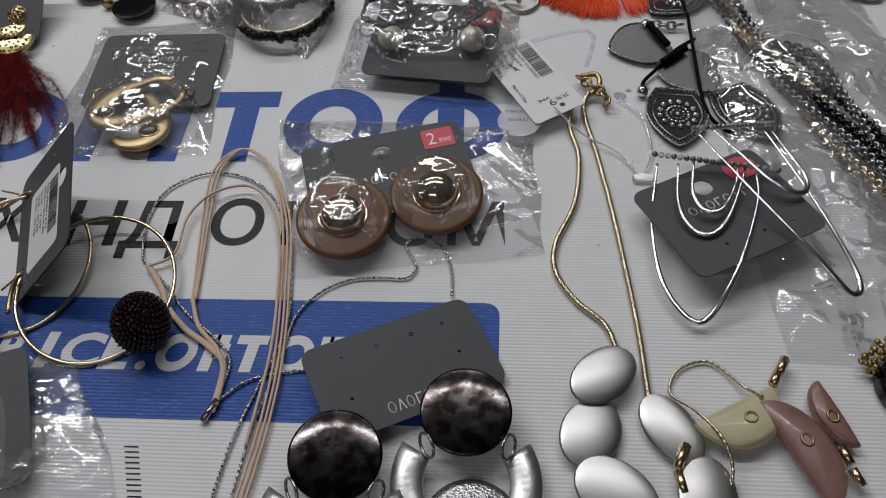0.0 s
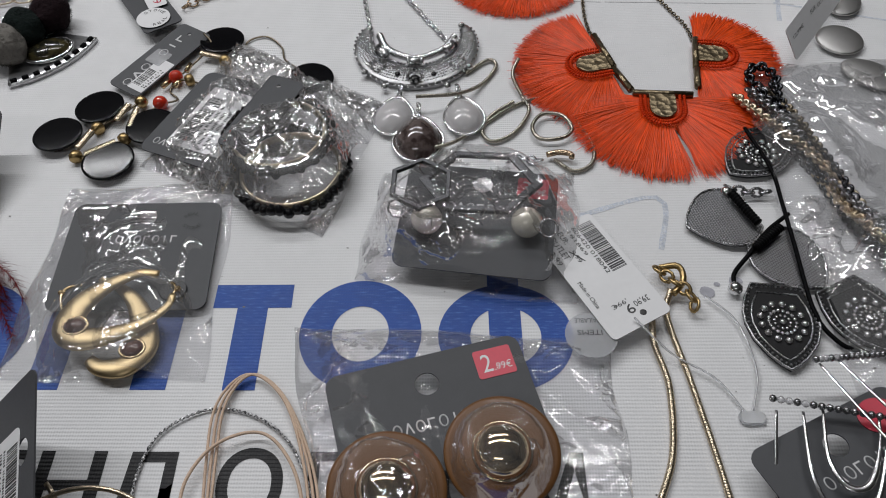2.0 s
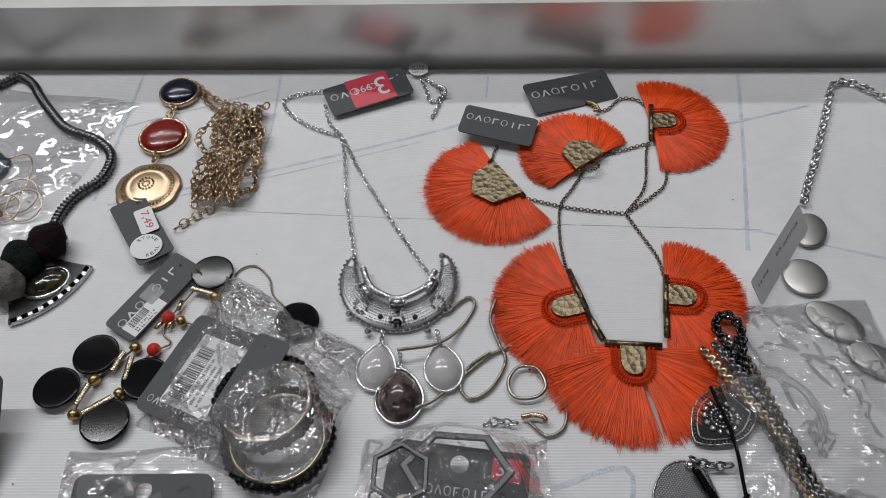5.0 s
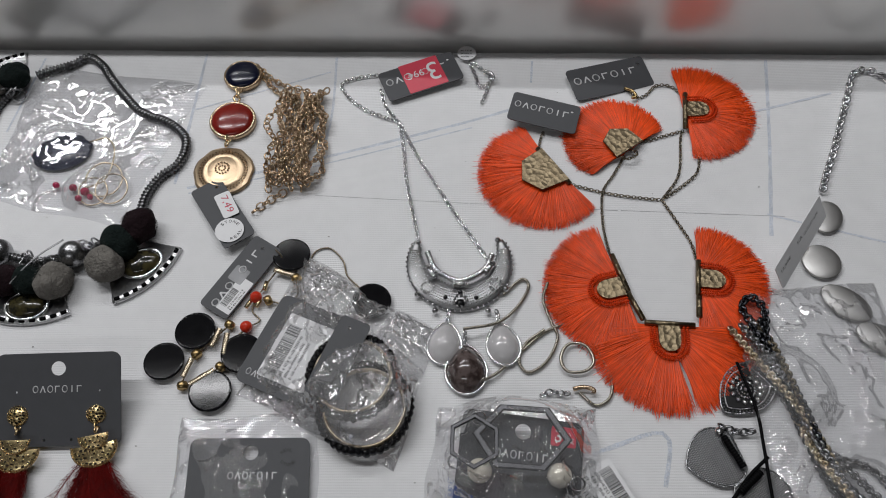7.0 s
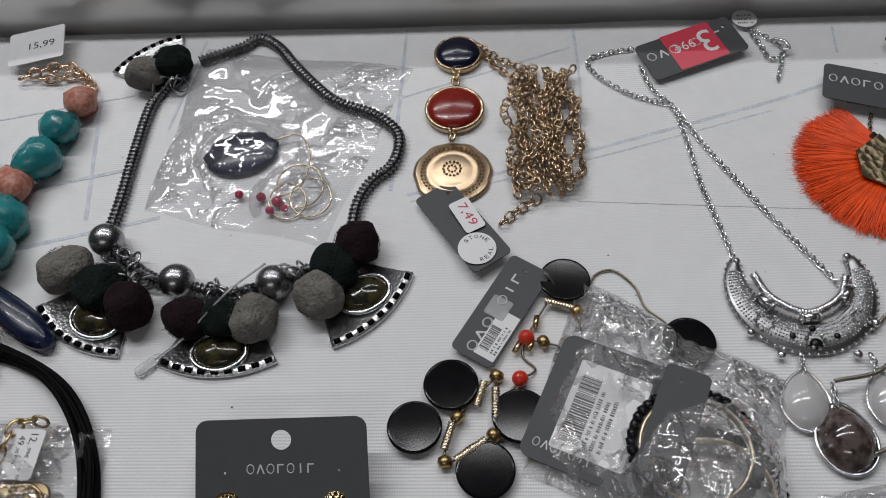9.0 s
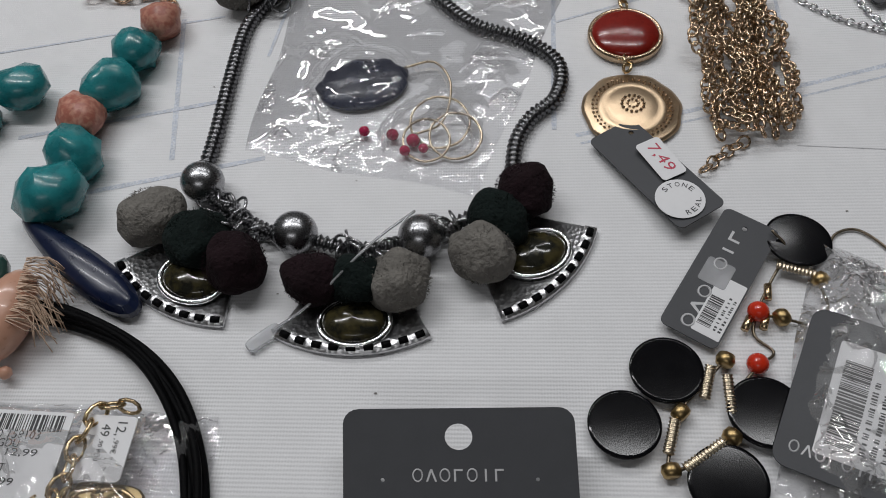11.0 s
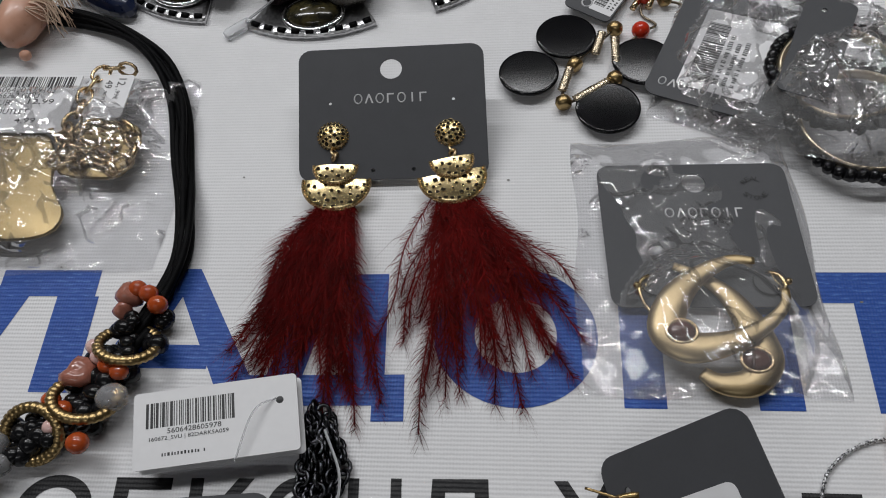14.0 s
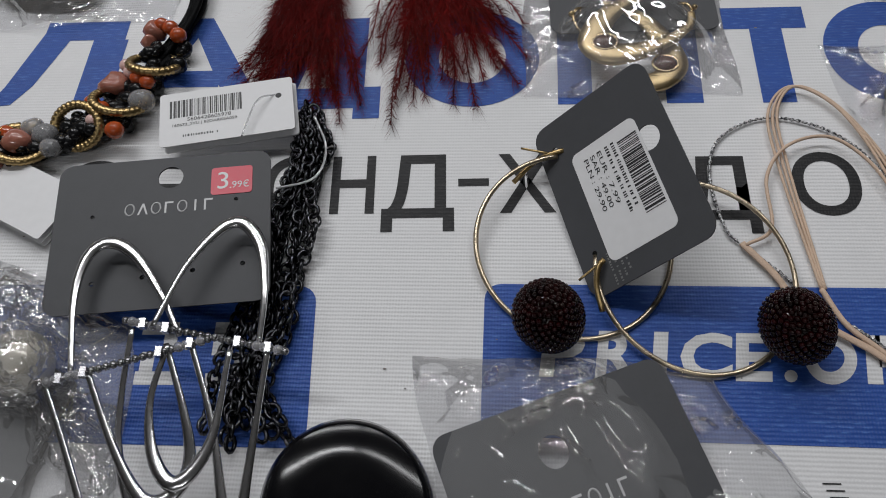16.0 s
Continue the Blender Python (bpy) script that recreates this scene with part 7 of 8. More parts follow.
# ---- bracelet in a bag with tags ----
bb = thing("black_bracelet", "black beaded bracelet with pale gold inner band, two turns, bagged", "bracelet")
for cx, cy, z, rr in ((1.7, 7.3, 1.45, 2.0), (2.3, 5.75, 0.8, 2.1)):
    g = Geo()
    tube(g, [(cx + rr * math.cos(t), cy + rr * math.sin(t), z) for t in np.linspace(0, 6.0, 14)], 0.1, closed=True, flat=2.2)
    part("inner_band", g, GOLD_PALE, bb, "pale gold inner band")
    for k in range(42):
        w = 2 * math.pi * k / 42
        part("bead", Geo().ball((cx + (rr + 0.28) * math.cos(w), cy + (rr + 0.28) * math.sin(w), z + random.uniform(-0.1, 0.1)), 0.25, 7, 5, lump=0.3), BLACK_BEAD, bb)
tg1 = thing("hang_tag", "grey card tag with a large barcode sticker inside the bag", "tag", "grey hang tags")
c, m, w, h = price_card(tg1, (-2.5, 12.6, 0.6), (2.2, 10.4, 0.9), (-4.0, 7.2, 0.5), (), (0.4, -5.0, 2.4, 0.35))
s = sticker(c, m, 1.0, -0.9, 2.9, 3.9, 0.065, PAPER, 0.1, "barcode_sticker", "white barcode sticker")
mb = m @ Matrix.Translation((1.35, -4.5, 0.085)) @ Matrix.Rotation(radians(90), 4, "Z")
g = Geo()
barcode(g, mb, 0.1, 0.1, 2.9, 0.8, 0, 15, 34)
lines_of_print(g, mb, 0.1, -0.8, 2.8, 0, 3, 0.3, 0.18, 9)
part("print", g, INKK, s)
tg2 = thing("hang_tag", "plain grey tag strip lying across a bracelet", "tag", "grey hang tags")
price_card(tg2, (1.1, 10.6, 2.0), (2.7, 9.9, 2.0), (-0.6, 6.3, 1.9), ((0.7, 0.6, 0.1),), None, 0.25)
bag("plastic_bag", "crumpled clear bag over a black bracelet and grey tags", [(-1.8, 15.6), (6.0, 10.4), (3.8, 2.6), (-4.6, 6.9)], 1.2, crinkle=0.5, seed=6, film=FILM_MILK, crumple=0.5, n=60, humps=((2.0, 6.6, 2.7, 2.0),), scale=1.25)

sheet["now"] = RIGHT
# ---- gold snake chain with silver disc pendants and its tag ----
gs = thing("disc_pendant_necklace", "gold snake chain with overlapping satin silver oval discs", "necklace")
g = Geo()
coil(g, [(17.3, -0.6, 0.3), (17.0, -1.7), (17.35, -4.5), (17.65, -7.4), (17.85, -10.3), (18.0, -13.3), (18.0, -16.2)], 0.13, 0.09, 0.14, 0.12)
coil(g, [(16.4, -1.6, 0.5), (16.3, -2.9, 0.25), (16.55, -4.6), (16.2, -7.1), (15.3, -9.2), (15.2, -10.6), (15.85, -11.9), (16.8, -12.9), (17.15, -14.0)], 0.13, 0.09, 0.14, 0.12)
part("chain", g, GOLD_PALE, gs, "pale gold snake chain")
g = Geo()
linked(gs, [(16.9, 0.4, 0.4), (17.3, -0.2, 0.5), (17.8, -0.7, 0.5), (18.1, -1.3, 0.4), (17.8, -1.8, 0.3)], BRASS, link=0.55, width=0.42, wire=0.07)
tube(g, [(17.0, 0.3, 0.5), (17.7, 0.3, 0.6), (17.8, -0.3, 0.5), (17.3, -0.9, 0.4)], 0.13)
part("clasp", g, BRASS, gs)
for x, y, a, b, rot, z in ((16.5, -15.2, 1.35, 0.9, 40, 0.55), (15.9, -17.2, 1.3, 0.98, 62, 0.3), (16.5, -19.3, 1.45, 1.05, -40, 0.5), (18.55, -17.0, 1.35, 0.85, -60, 0.3), (19.3, -19.3, 1.35, 0.95, 80, 0.4)):
    g = Geo()
    g.slab(ellipse(0, 0, a, b), 0.1, Matrix.Translation((x, y, z)) @ Matrix.Rotation(radians(rot), 4, "Z") @ Matrix.Rotation(radians(4), 4, "X"), 0.05, 0.13)
    part("disc", g, SILVER_SATIN, gs, "satin silver oval disc")
ot = thing("paper_tag", "white outlet price tag with barcode and crossed-out price", "tag", "paper price tags")
m, w, h = spanned((13.0, 0.9, 0.7), (14.6, 2.85, 0.75), (15.55, -3.45, 0.7))
m, w, h = spanned((14.6, 2.85, 0.8), (17.05, -1.85, 0.8), (12.8, 1.3, 0.6))
g = Geo()
g.slab(rounded(w, 2.55, 0.22), 0.05, m)
p = part("sheet", g, PAPER, ot)
g = Geo()
barcode(g, m, 0.35, -0.2, 2.5, 0.65, 0.052, 19, 34)
g.lathe([(0.13, 0.05), (0.12, 0.056), (0, 0.057)], m @ Matrix.Translation((w - 0.45, -0.95, 0)), 12)
part("print", g, INKK, p)
for tx, x, y, ww, hh in (("606420 018042", 0.3, -1.08, 2.5, 0.17), ("181869", 0.4, -1.32, 1.3, 0.15), ("Made in China", 2.6, -2.3, 1.3, 0.17), ("EUR:", 0.25, -1.7, 0.6, 0.24), ("9,99", 1.25, -1.75, 0.6, 0.22), ("OUTLET", 0.3, -2.1, 1.2, 0.26), ("2,99", 0.9, -2.5, 0.7, 0.26)):
    letters("figures", tx, m @ Matrix.Translation((x, y, 0.056)), 1, INKK, p, width=ww, height=hh)
mr = m @ Matrix.Translation((w - 0.75, -0.2, 0.056)) @ Matrix.Rotation(radians(-90), 4, "Z")
g = Geo()
tube(g, [m @ V(1.2, -1.75, 0.06), m @ V(1.55, -1.6, 0.06), m @ V(1.9, -1.45, 0.06)], 0.02, seg=4)
part("pen_line", g, INKK, p)
for tx, x, y, ww, hh in (("9", 0.9, -0.35, 0.3, 0.4), (",99€", 0.95, -0.62, 0.65, 0.22), ("39,90", 0.2, -0.4, 0.62, 0.28)):
    letters("figures", tx, mr @ Matrix.Translation((x, y + 0.1, 0)) , 1, INKK, p, width=ww, height=hh)
rs2 = thing("round_sticker", "round clear sticker with black print beside the white tag", "sticker")
g = Geo()
g.slab(ellipse(14.05, -2.7, 0.95, 0.95), 0.04, Matrix.Translation((0, 0, 0.5)))
part("disc", g, CLEAR, rs2)
letters("print", "ITEMS", Matrix.Translation((14.45, -2.5, 0.55)) @ Matrix.Rotation(math.pi, 4, "Z"), 1, INKK, rs2, width=0.9, height=0.22)
letters("print", "AVAILABLE", Matrix.Translation((14.6, -2.0, 0.55)) @ Matrix.Rotation(math.pi, 4, "Z"), 1, INKK, rs2, width=1.1, height=0.2)
lp2 = thing("plastic_tag_loop", "clear plastic tag loop on the banner", "tag loop")
g = Geo()
tube(g, [(15.6, -2.2, 0.9), (16.8, -3.4, 0.4), (18.2, -4.3, 0.2), (19.0, -5.6, 0.1)], 0.04)
tube(g, [(18.6, -0.8, 0.2), (19.5, -2.0, 0.2), (19.7, -4.0, 0.2), (19.2, -5.6, 0.15)], 0.04)
g.slab(rounded(0.9, 0.5, 0.2), 0.14, Matrix.Translation((18.7, -5.5, 0.05)), 0.05)
part("loop", g, CLEAR, lp2)

# ---- shell piece necklace ----
sp = thing("shell_necklace", "necklace of cream and mauve half-moon shell pieces with gold links", "necklace")


def shell_moon(cx, cy, half, depth, turn, z, material, lab):
    """A domed half-moon: straight chord along x, bulging to -y, with a drilled eye."""
    m = Matrix.Translation((cx, cy, z)) @ Matrix.Rotation(radians(turn), 4, "Z")
    out = [(half * math.cos(radians(t)), depth * math.sin(radians(t))) for t in range(180, 361, 10)]
    out = out + [(half * 0.5, 0.04), (0, 0.05), (-half * 0.5, 0.04)]
    p = part("shell_piece", Geo().slab(out, 0.22, m, 0.09, 0.1), material, sp, lab)
    part("eyelet", Geo().torus(m @ Matrix.Translation((half * 0.1, -depth * 0.42, 0.33)), 0.2, 0.17, 0.045, 14, 6), BRASS, p, "brass eyelet")


shell_moon(20.68, -16.2, 1.6, 1.5, 27, 0.4, CREAM, "cream half-moon shell")
shell_moon(22.2, -17.85, 1.9, 1.4, 112, 0.5, PINKSHELL, "mauve half-moon shell")
shell_moon(24.1, -16.3, 1.2, 0.85, -72, 0.3, PINKSHELL, "mauve half-moon shell")
for a, b in (((22.15, -15.4, 0.5), (22.45, -14.95, 0.5)), ((22.5, -14.9, 0.5), (22.85, -14.35, 0.4)), ((18.9, -17.6, 0.5), (18.5, -18.4, 0.5)), ((18.5, -18.5, 0.5), (18.6, -19.2, 0.5)), ((23.8, -17.5, 0.5), (23.95, -18.1, 0.5)), ((23.98, -18.2, 0.4), (24.2, -18.7, 0.3))):
    g = Geo()
    rod(g, a, b, 0.17, 6)
    part("link", g, GOLD, sp, "faceted gold link")
g = Geo()
coil(g, [(21.6, -16.0, 0.8), (21.25, -15.4, 0.3), (20.3, -14.4, 0.15), (19.2, -14.7, 0.15), (18.75, -15.6, 0.15), (19.4, -16.4, 0.5), (20.0, -17.4, 0.75), (20.2, -18.4, 0.6), (19.9, -19.4, 0.3), (19.5, -21, 0.15)], 0.07, 0.22, depth=0.4)
part("chain", g, GOLD_PALE, sp)
# ---- leaf necklace ----
ln_ = thing("leaf_necklace", "antique silver leaf and drop plates on a black cord", "necklace")


def inside(x, y, out):
    hit = False
    for (ax_, ay_), (bx_, by_) in zip(out, out[1:] + out[:1]):
        if (ay_ > y) != (by_ > y) and x < ax_ + (bx_ - ax_) * (y - ay_) / (by_ - ay_):
            hit = not hit
    return hit


def leaf(parent, cx, cy, turn, w, h):
    """A broad pointed leaf: blunt at its stem (upper end), one point below, with a grid of fine dots."""
    p = new("leaf")
    p.parent = parent
    half = [(0.6, 1.0), (0.84, 0.76), (0.97, 0.48), (1.0, 0.22), (0.96, -0.02), (0.84, -0.27), (0.64, -0.52), (0.36, -0.78)]
    out = [(-x * w, y * h) for x, y in half] + [(0, -h)] + [(x * w, y * h) for x, y in half[::-1]]
    m = Matrix.Translation((cx, cy, 0.15)) @ Matrix.Rotation(radians(turn), 4, "Z")
    part("plate", Geo().slab(out, 0.12, m, 0.04), LEAF_SILVER, p)
    g = Geo()
    small = [(x * 0.95, y * 0.95) for x, y in out]
    k = 0.105
    for j in range(-int(h / k), int(h / k) + 1):
        for i in range(-int(w / k), int(w / k) + 1):
            x, y = (i + 0.5 * (j % 2)) * k, j * k
            if inside(x, y, small):
                q = 0.045
                g.add([(x - q, y - q, 0.12), (x + q, y - q, 0.12), (x + q, y + q, 0.12), (x - q, y + q, 0.12), (x, y, 0.155)], [(0, 1, 4), (1, 2, 4), (2, 3, 4), (3, 0, 4)], m)
    tagged(part("dot_relief", g, mat("leaf_dots", (0.18, 0.18, 0.185), 0.4, 1.0), p, "grid of fine raised dots"), kind="stuff")
    part("edge", Geo().sweep([m @ V(x, y, 0.12) for x, y in out], 0.05, 6, True), STEEL, p)


def drop_plate(parent, cx, cy, turn, w, h):
    """A broad drop, straight on top and pointed below: blackened ground, ribbed rim and rings of granules."""
    p = new("drop_plate")
    p.parent = parent
    half = [(0.68, 1.0), (0.9, 0.62), (1.0, 0.3), (0.98, 0.0), (0.82, -0.36), (0.5, -0.7), (0.22, -0.9)]
    out = [(-x * w, y * h) for x, y in half] + [(0, -h)] + [(x * w, y * h) for x, y in half[::-1]]
    m = Matrix.Translation((cx, cy, 0.15)) @ Matrix.Rotation(radians(turn), 4, "Z")
    part("plate", Geo().slab(out, 0.12, m, 0.03), BLACK_SILVER, p, "blackened silver plate")
    for q, r in ((0.98, 0.055), (0.78, 0.04)):
        part("rim", Geo().sweep([m @ V(x * q, y * q, 0.13) for x, y in out], r, 6, True), STEEL, p, "raised silver rim")
    line = spline([V(x * 0.885, y * 0.885, 0.13) for x, y in out], 0.09, True)
    g = Geo()
    for k, v in enumerate(line):
        if k % 2:
            g.ball(m @ v, 0.06, 5, 3)
    part("ribbed_border", g, STEEL, p)
    for rr, n_, q in ((0.19, 11, 0.065), (0.33, 18, 0.085), (0.53, 13, 0.155)):
        g = Geo()
        for k in range(n_):
            a = 2 * math.pi * k / n_
            g.ball(m @ V(rr * w * 1.08 * math.cos(a), 0.08 * h + rr * w * 1.08 * math.sin(a), 0.14), q, 8, 5)
        part("granulation", g, SILVER, p, "ring of silver granules")
    part("centre_granule", Geo().ball(m @ V(0, 0.08 * h, 0.16), 0.13, 10, 6), SILVER, p)


leaf(ln_, 19.92, 2.95, -74, 1.52, 1.45)
leaf(ln_, 22.3, 0.75, 35, 1.45, 1.52)
drop_plate(ln_, 21.1, -2.2, -6, 1.38, 1.85)
drop_plate(ln_, 24.35, -2.0, 26, 1.38, 1.85)
drop_plate(ln_, 22.25, 6.55, -50, 1.3, 1.75)
g = Geo()
tube(g, [(22.2, 8.2, 0.3), (22.6, 5.5, 0.5), (22.55, 3.5, 0.5), (22.4, 1.4, 0.6), (22.4, -1.6, 0.3), (22.9, -2.8, 0.2), (23.6, -3.3, 0.2)], 0.09)
tube(g, [(19.8, -0.5, 0.2), (19.9, 0.2, 0.2), (20.6, 1.0, 0.3), (21.6, 2.1, 0.5), (22.7, 3.0, 0.5)], 0.09)
part("cord", g, BLACK_CORD, ln_, "black cord")
for a, b in (((20.9, 1.2, 0.6), (22.1, 2.2, 0.6)), ((20.6, 4.0, 0.6), (21.3, 2.4, 0.6))):
    g = Geo()
    coil(g, [a, tuple((Vector(a) + Vector(b)) / 2), b], 0.19, 0.14)
    part("cord_knot", g, BLACK_CORD, ln_)
for x, y in ((20.5, 4.3), (19.75, -0.55)):
    g = Geo()
    g.ball((x, y, 0.3), 0.28, 10, 7)
    part("bead", g, SILVER, ln_)
g = Geo()
chain(g, [(20.6, 4.7, 0.3), (21.1, 4.4, 0.3), (21.8, 4.3, 0.3), (22.4, 4.4, 0.3)], 0.5, 0.35, 0.07)
part("chain", g, STEEL, ln_)

# ---- rope chains in a bag ----
rc = thing("rope_chain_necklace", "twisted bundle of silver, gold and black rope chains in a bag", "necklace")
rnd = random.Random(31)
for i, mt in enumerate((GOLD_PALE, STEEL, GUN, GOLD_PALE, STEEL, GUN, BRONZE, GUN, STEEL)):
    g = Geo()
    o = (i - 4) * 0.2
    base = [(23.2, 10.4), (23.8, 8.5), (24.6, 6.1), (25.15, 3.9), (25.7, 2.3), (26.5, 0.5), (27.6, -2.0), (28.6, -4.5), (29.6, -7.5)]
    pts = [(x + o * math.cos(k * 0.9 + i) * 0.9 + o * 0.4, y + o * 0.25, 0.5 + 0.35 * math.sin(k * 0.9 + i * 1.1)) for k, (x, y) in enumerate(base)]
    chain(g, pts, 0.3, 0.34, 0.088, jitter=0.3)
    part("strand", g, mt, rc, "rope chain strand")
g = Geo()
chain(g, [(23.3, 10.6, 0.6), (23.0, 11.4, 0.7), (23.6, 12.0, 0.8), (24.2, 11.2, 0.7), (23.9, 9.6, 0.6), (23.3, 9.6, 0.6)], 0.36, 0.36, 0.09)
part("strand", g, GUN, rc)
g = Geo()
chain(g, [(25.2, 4.0, 0.4), (26.2, 3.0, 0.3), (27.6, 2.6, 0.2), (28.5, 1.4, 0.2), (28.8, -0.5, 0.2)], 0.34, 0.3, 0.08)
part("strand", g, STEEL, rc)
bag("plastic_bag", "long clear plastic bag holding rope chains", [(22.4, 12.6), (31.0, 13.2), (34.0, -15.0), (23.1, -14.3)], 0.9, crinkle=0.42, seed=7, n=64, film=FILM_LONG, humps=((24.5, 6.5, 2.2, 1.15), (26.6, 0.5, 2.2, 1.15)))

sheet["now"] = FAR
# ---- silver chain with discs, far side ----
sd = thing("silver_disc_necklace", "silver curb chain necklace with satin round discs", "necklace")
g = Geo()
chain(g, [(36.4, 28.6), (35.5, 29.3), (34.5, 29.1), (33.9, 28.0), (33.2, 26.4), (32.4, 24.7), (31.5, 22.7), (30.4, 20.6), (29.8, 19.2)], 0.5, 0.42, 0.09, 0.2)
chain(g, [(36.2, 28.9), (37.2, 27.8), (38.5, 27.2), (40, 27)], 0.5, 0.42, 0.09, 0.2)
part("chain", g, SILVER, sd, "silver curb chain")
for x, y, a, b, rot in ((29.6, 17.5, 0.95, 1.2, -30), (28.5, 14.4, 1.15, 1.15, 0), (29.2, 11.7, 1.5, 0.95, -40), (30.6, 9.4, 1.5, 0.9, -30), (31.8, 7.2, 1.4, 0.9, -40)):
    g = Geo()
    g.slab(ellipse(0, 0, a, b), 0.1, Matrix.Translation((x, y, 0.2)) @ Matrix.Rotation(radians(rot), 4, "Z"), 0.05, 0.08)
    part("disc", g, SILVER_SATIN, sd, "satin silver disc")
pt = thing("paper_tag", "white outlet tag standing on edge beside silver discs", "tag", "paper price tags")
m, w, h = spanned((24.95, 13.1, 1.9), (28.6, 17.9, 2.0), (25.7, 12.5, 0.5))
g = Geo()
g.slab(rounded(w, h, 0.15), 0.05, m)
p = part("sheet", g, PAPER, pt)
for tx, x, y, ww in (("12,99€", 0.4, -0.8, 1.2), ("EUR", 2.6, -0.7, 0.6), ("OUTLET 4,99", 3.4, -0.8, 1.9)):
    letters("figures", tx, m @ Matrix.Translation((x, y, 0.055)), 1, INKK, p, width=ww, height=0.22)

sheet["now"] = RIGHT
# ---- arch earrings on a card, right side of the banner ----
ra = thing("arch_earrings", "silver wire arch earrings with bead bars, on tilted card", "earrings")
rcard, rm, rw, rh = price_card(ra, (18.3, -7.4, 0.9), (23.45, -5.0, 1.15), (20.3, -11.7, 1.25), ((2.7, 1.0, 0.4), (1.8, 3.8, 0.07), (3.4, 3.9, 0.07), (4.6, 4.0, 0.07)), (1.5, -2.1, 2.6, 0.4))
g = Geo()
g.slab(ellipse(0, 0, 0.7, 0.6), 0.03, rm @ Matrix.Translation((4.6, -0.8, 0.07)))
part("price_sticker", g, RED, rcard, "round red sticker")
arch(ra, [(20.3, -6.2, 1.5), (20.0, -8.2, 1.5), (20.3, -9.4, 1.4), (21.0, -9.7, 1.4), (21.8, -8.9, 1.5), (22.6, -7.2, 1.6), (22.9, -6.4, 1.6)], 0.095)
arch(ra, [(20.9, -6.2, 1.6), (20.6, -7.8, 1.6), (20.9, -8.7, 1.6), (21.6, -8.6, 1.6), (22.3, -7.4, 1.6), (22.6, -6.4, 1.6)], 0.095)
arch(ra, [(19.5, -6.1, 1.4), (19.0, -8.8, 0.8), (19.1, -11.3, 0.5), (19.85, -12.8, 0.4), (20.6, -12.7, 0.5), (21.7, -11.2, 1.4), (23.0, -8.2, 1.5), (23.3, -6.6, 1.5)], 0.095)
arch(ra, [(21.3, -4.5, 1.6), (22.3, -7.0, 1.9), (23.3, -9.0, 1.9), (24.5, -10.8, 1.6), (25.6, -12.0, 1.0), (26.1, -11.2, 0.9), (25.4, -8.5, 1.3), (24.4, -5.5, 1.6), (24.0, -4.3, 1.6)], 0.095)
arch(ra, [(21.9, -4.4, 1.7), (22.7, -6.0, 1.9), (23.7, -7.6, 1.9), (24.7, -7.9, 1.7), (25.1, -7.0, 1.6), (24.6, -5.2, 1.6), (24.3, -4.2, 1.6)], 0.095)
for a, b in (((19.3, -5.75, 1.6), (24.2, -6.75, 1.7)), ((21.1, -4.4, 1.7), (24.6, -4.1, 1.7))):
    a, b = Vector(a), Vector(b)
    for i in range(20):
        part("bead", Geo().ball(a.lerp(b, (i + 0.5) / 20), 0.13, 8, 6), GREYBEAD if i in (1, 2, 4, 15, 17, 18) else STEEL, ra)

# ---- tarnished disc earrings on a card ----
td = thing("tarnished_disc_earrings", "tarnished silver disc and crescent earrings on a dark grey card", "earrings")
price_card(td, (6.05, -14.8, 1.0), (11.7, -12.0, 0.45), (7.2, -18.3, 0.8), ((1.3, 0.75, 0.07), (2.6, 0.75, 0.08), (3.9, 0.75, 0.09), (5.1, 0.75, 0.06), (1.1, 2.3, 0.06), (5.2, 2.0, 0.06)), (2.1, -3.3, 2.2, 0.4))
for cx, cy, z in ((11.85, -16.9, 1.05), (7.75, -18.5, 1.05)):
    er = new("earring")
    er.parent = td
    g = Geo()
    g.lathe([(1.42, 0), (1.5, 0.05), (1.5, 0.12), (1.42, 0.15), (0.8, 0.19), (0, 0.2)], Matrix.Translation((cx, cy, z)) @ Matrix.Rotation(radians(5), 4, "X"), 48)
    part("disc", g, TORT, er, "tarnished domed disc")
    g = Geo()
    n = 40
    vs, fs = [], []
    for i in range(n + 1):
        a = radians(150 + 240 * i / n)
        for r_, zz in ((1.35, 0), (1.4, 0.12), (2.35, 0.12), (2.4, 0)):
            vs.append((cx + r_ * math.cos(a), cy - 2.2 + r_ * 1.1 * math.sin(a), 0.55 + zz + 0.06 * math.sin(a * 3)))
    for i in range(n):
        for j in range(4):
            fs.append((i * 4 + j, i * 4 + (j + 1) % 4, (i + 1) * 4 + (j + 1) % 4, (i + 1) * 4 + j))
    fs += [(3, 2, 1, 0), tuple(n * 4 + j for j in range(4))]
    g.add(vs, fs)
    part("crescent", g, mat("silver_beaten", (0.74, 0.74, 0.73), 0.36, 1.0, vary=0.06, bump=0.35, bump_scale=2.2), er, "beaten silver crescent")
    for sx_ in (-1.25, 1.35):
        g = Geo()
        g.torus(Matrix.Translation((cx + sx_, cy - 1.15, 1.0)) @ Matrix.Rotation(radians(50 * sx_), 4, "Z") @ Matrix.Rotation(1.0, 4, "X"), 0.42, 0.3, 0.055, 18, 6)
        part("jump_ring", g, STEEL, er)
fl = thing("filigree_disc", "small antique silver filigree disc", "pendant")
g = Geo()
g.lathe([(1.5, 0.1), (1.55, 0.2), (1.3, 0.3), (0, 0.35)], Matrix.Translation((12.0, -20.4, 0.1)), 36)
part("disc", g, SILVER_OLD, fl)

sheet["now"] = LEFT
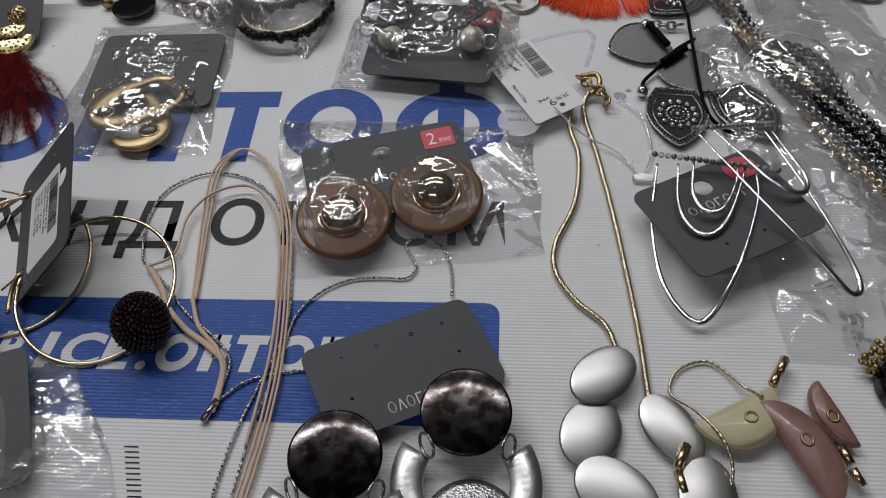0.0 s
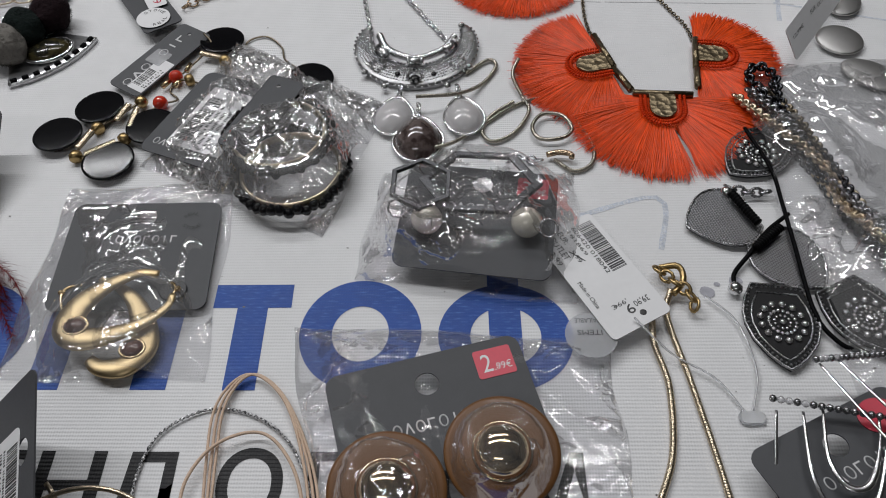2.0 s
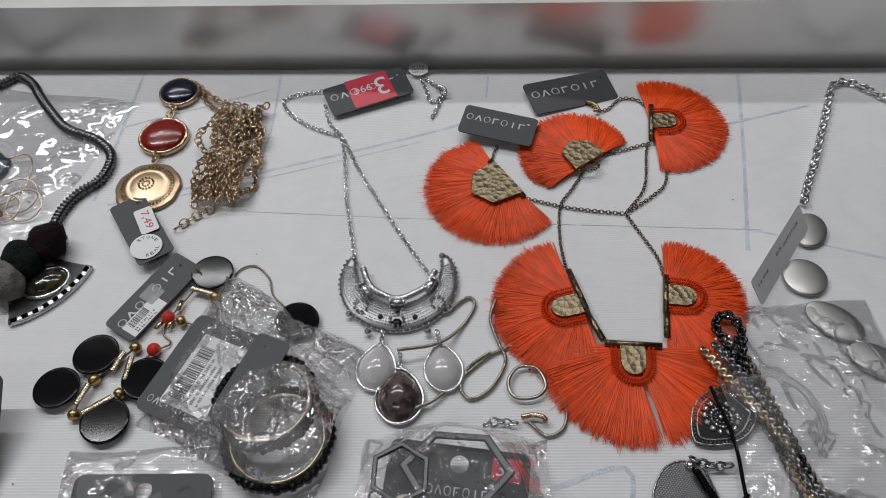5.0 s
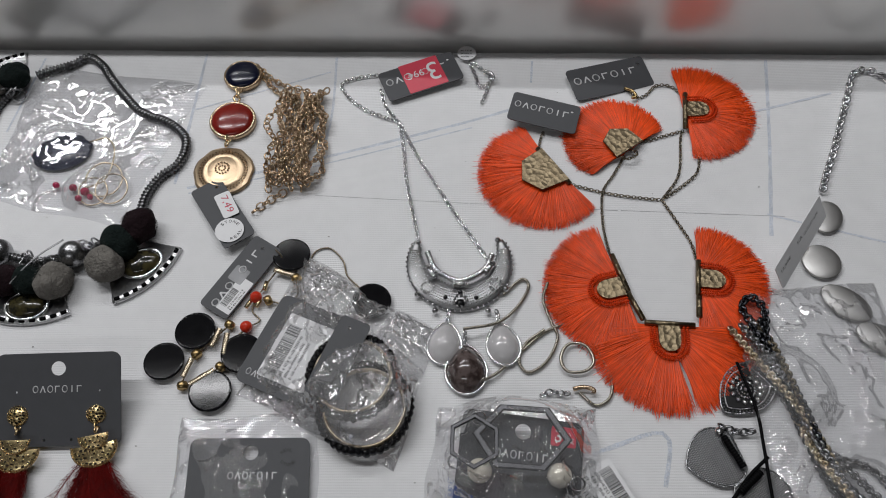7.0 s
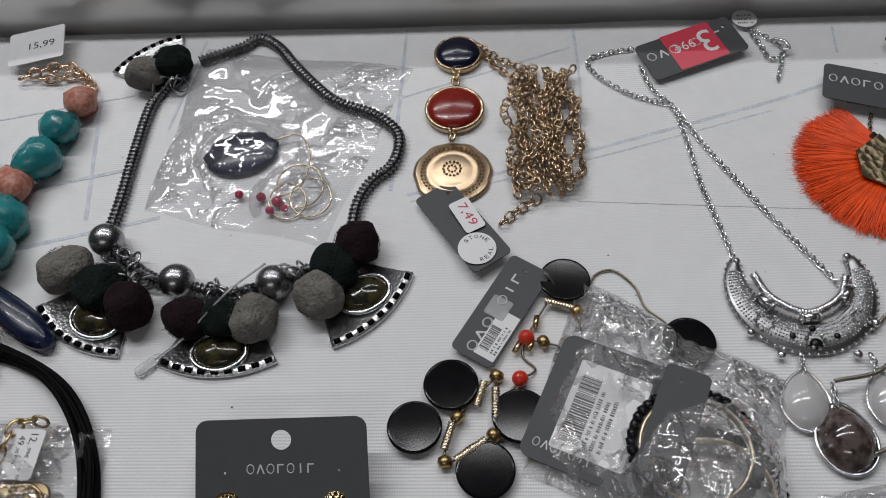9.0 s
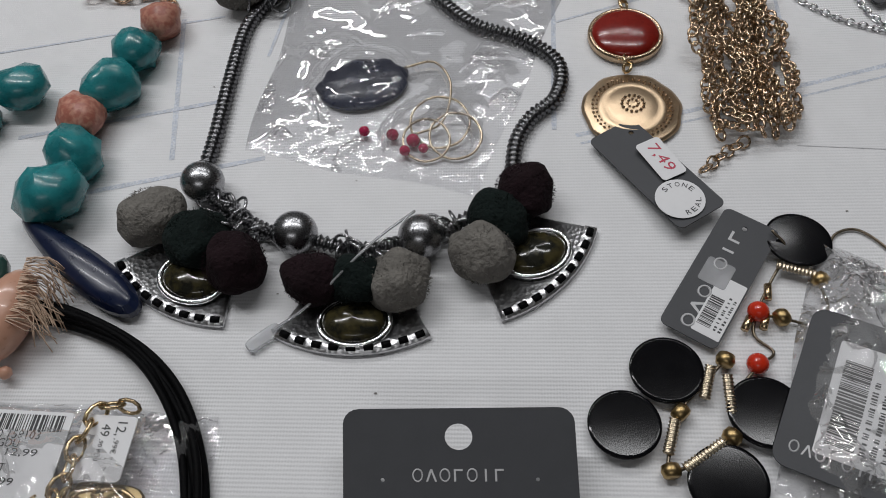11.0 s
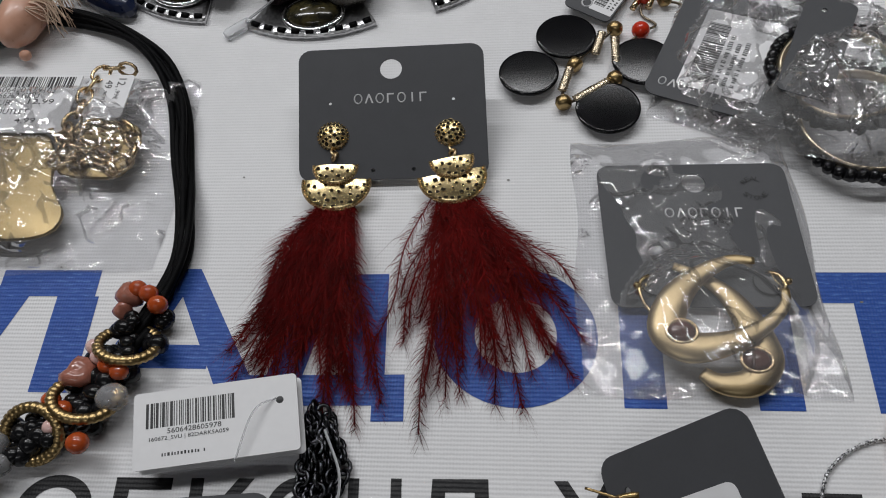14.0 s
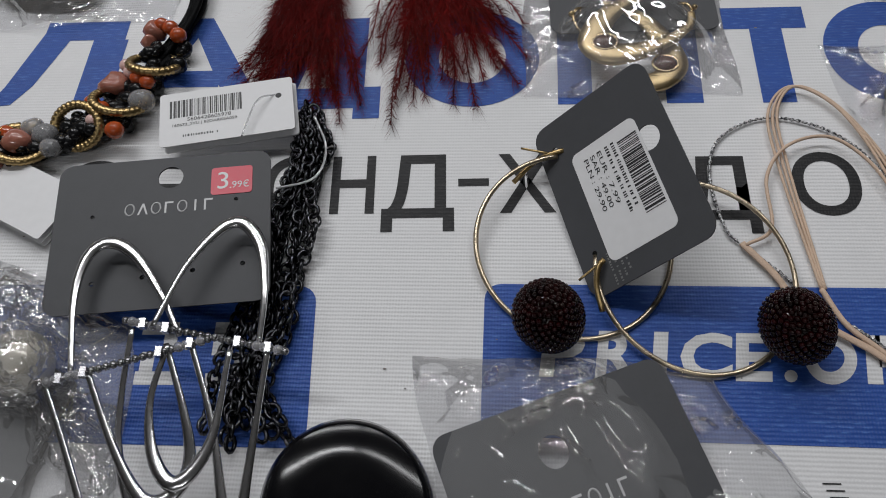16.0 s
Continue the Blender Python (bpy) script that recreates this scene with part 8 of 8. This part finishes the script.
# ---- card in a bag and black pendant, near edge ----
for i in range(15):
    x, y = -0.78 + 0.052 * i, -17.39 - 0.165 * i
    part("ruler_mark", Geo().box(x, y, 0.022, x + 0.5, y + 0.035, 0.025), INK_BLACK, banner, "thin black printed mark")
cb = thing("bagged_card_earrings", "dark grey earring card in a clear bag", "earrings")
price_card(cb, (-11.4, -16.6, 0.85), (-4.85, -14.3, 0.85), (-10.2, -21.0, 0.5), ((3.1, 1.35, 0.42),), (1.75, -2.9, 2.9, 0.42))
bag("plastic_bag", "clear plastic bag round a dark grey card", [(-12.0, -14.1), (-3.1, -14.5), (1.2, -21.5), (-10.8, -22.5)], 0.8, crinkle=0.28, seed=8, film=FILM_FLAT, humps=((-8, -17.5, 3.3, 1.0),))
bp_ = thing("black_pendant", "large glossy black round pendant with a silver band", "pendant")
g = Geo()
g.lathe([(2.15, 0), (2.25, 0.1), (2.22, 0.26), (2.1, 0.34), (1.2, 0.38), (0, 0.4)], Matrix.Translation((-13.6, -18.3, 0.5)), 52)
part("disc", g, BLACK_DISC, bp_)
g = Geo()
g.lathe([(2.2, 0), (2.32, 0.05), (2.32, 0.14), (2.2, 0.2)], Matrix.Translation((-13.6, -18.3, 0.45)), 52)
part("rim", g, SILVER, bp_, "thin silver rim")
g = Geo()
g.slab([(-16.2, -19.2), (-15.7, -18.2), (-13.2, -18.9), (-12.2, -20.0), (-13.5, -20.8)], 0.2, Matrix.Translation((0, 0, 1.05)), 0.08)
part("band", g, SILVER_SATIN, bp_, "silver band")
pl = thing("pearl_earrings", "large pearl earring on a grey card in a bag", "earrings")
price_card(pl, (-25.6, -13.2, 0.6), (-21.3, -15.0, 0.6), (-27.0, -17.0, 0.5), ((3.8, 1.0, 0.07),), None)
g = Geo()
g.ball((-22.75, -14.75, 1.55), 0.95, 26, 16)
part("pearl", g, PEARL, pl)
bag("plastic_bag", "crumpled clear bag holding a pearl earring", [(-27.5, -9.5), (-20.3, -13.0), (-19.5, -20.5), (-27.5, -21)], 1.2, crinkle=0.5, seed=9, crumple=0.5, n=56, film=FILM_MILK, humps=((-22.75, -14.75, 1.1, 2.6),))
ft = thing("folded_paper", "folded white printed leaflet beside a grey card", "leaflet")
for dz in (0.1, 0.35, 0.6):
    g = Geo()
    m, w, h = spanned((-26.8, -6.3, dz + 0.2), (-22.8, -8.4, dz), (-27.6, -8.3, dz + 0.2))
    g.slab(rounded(w, h, 0.1), 0.04, m)
    part("sheet", g, PAPER, ft)

sheet["now"] = RIGHT
# ---- beaded ring at the table's right side ----
gr = thing("beaded_ring", "dark polished ring with a band of gold beads", "ring")
part("dome", Geo().lathe([(1.25, 0.0), (1.3, 0.15), (1.15, 0.5), (0.7, 0.8), (0.0, 0.9)], Matrix.Translation((26.95, -15.3, 0.05)), 36), TORT, gr, "dark polished dome")
rnd = random.Random(61)
for k in range(46):
    a = radians(rnd.uniform(75, 165))
    d = rnd.uniform(1.2, 1.75)
    part("gold_bead", Geo().ball((26.9 + d * math.cos(a), -15.2 + d * math.sin(a), 0.25 + rnd.uniform(0, 0.5)), rnd.uniform(0.09, 0.13), 8, 5), BRASS, gr)

# faint smudges on the vinyl
stain = mat("smudge", (0.42, 0.42, 0.47), 0.6, vary=0.4, grain=3)
for x, y, r in ((18.75, -0.5, 0.3), (19.95, 0.0, 0.26), (19.2, -0.15, 0.12)):
    g = Geo()
    out = [(x + r * math.cos(t) * (1 + 0.35 * noise.noise(V(math.cos(t) * 2, math.sin(t) * 2, x))), y + 0.8 * r * math.sin(t) * (1 + 0.35 * noise.noise(V(math.sin(t) * 2, math.cos(t) * 2, y))), 0.028) for t in [2 * math.pi * k / 18 for k in range(18)]]
    g.add([(x, y, 0.028)] + out, [(0, k + 1, (k + 1) % 18 + 1) for k in range(18)])
    part("smudge", g, stain, banner, "faint grey smudge")
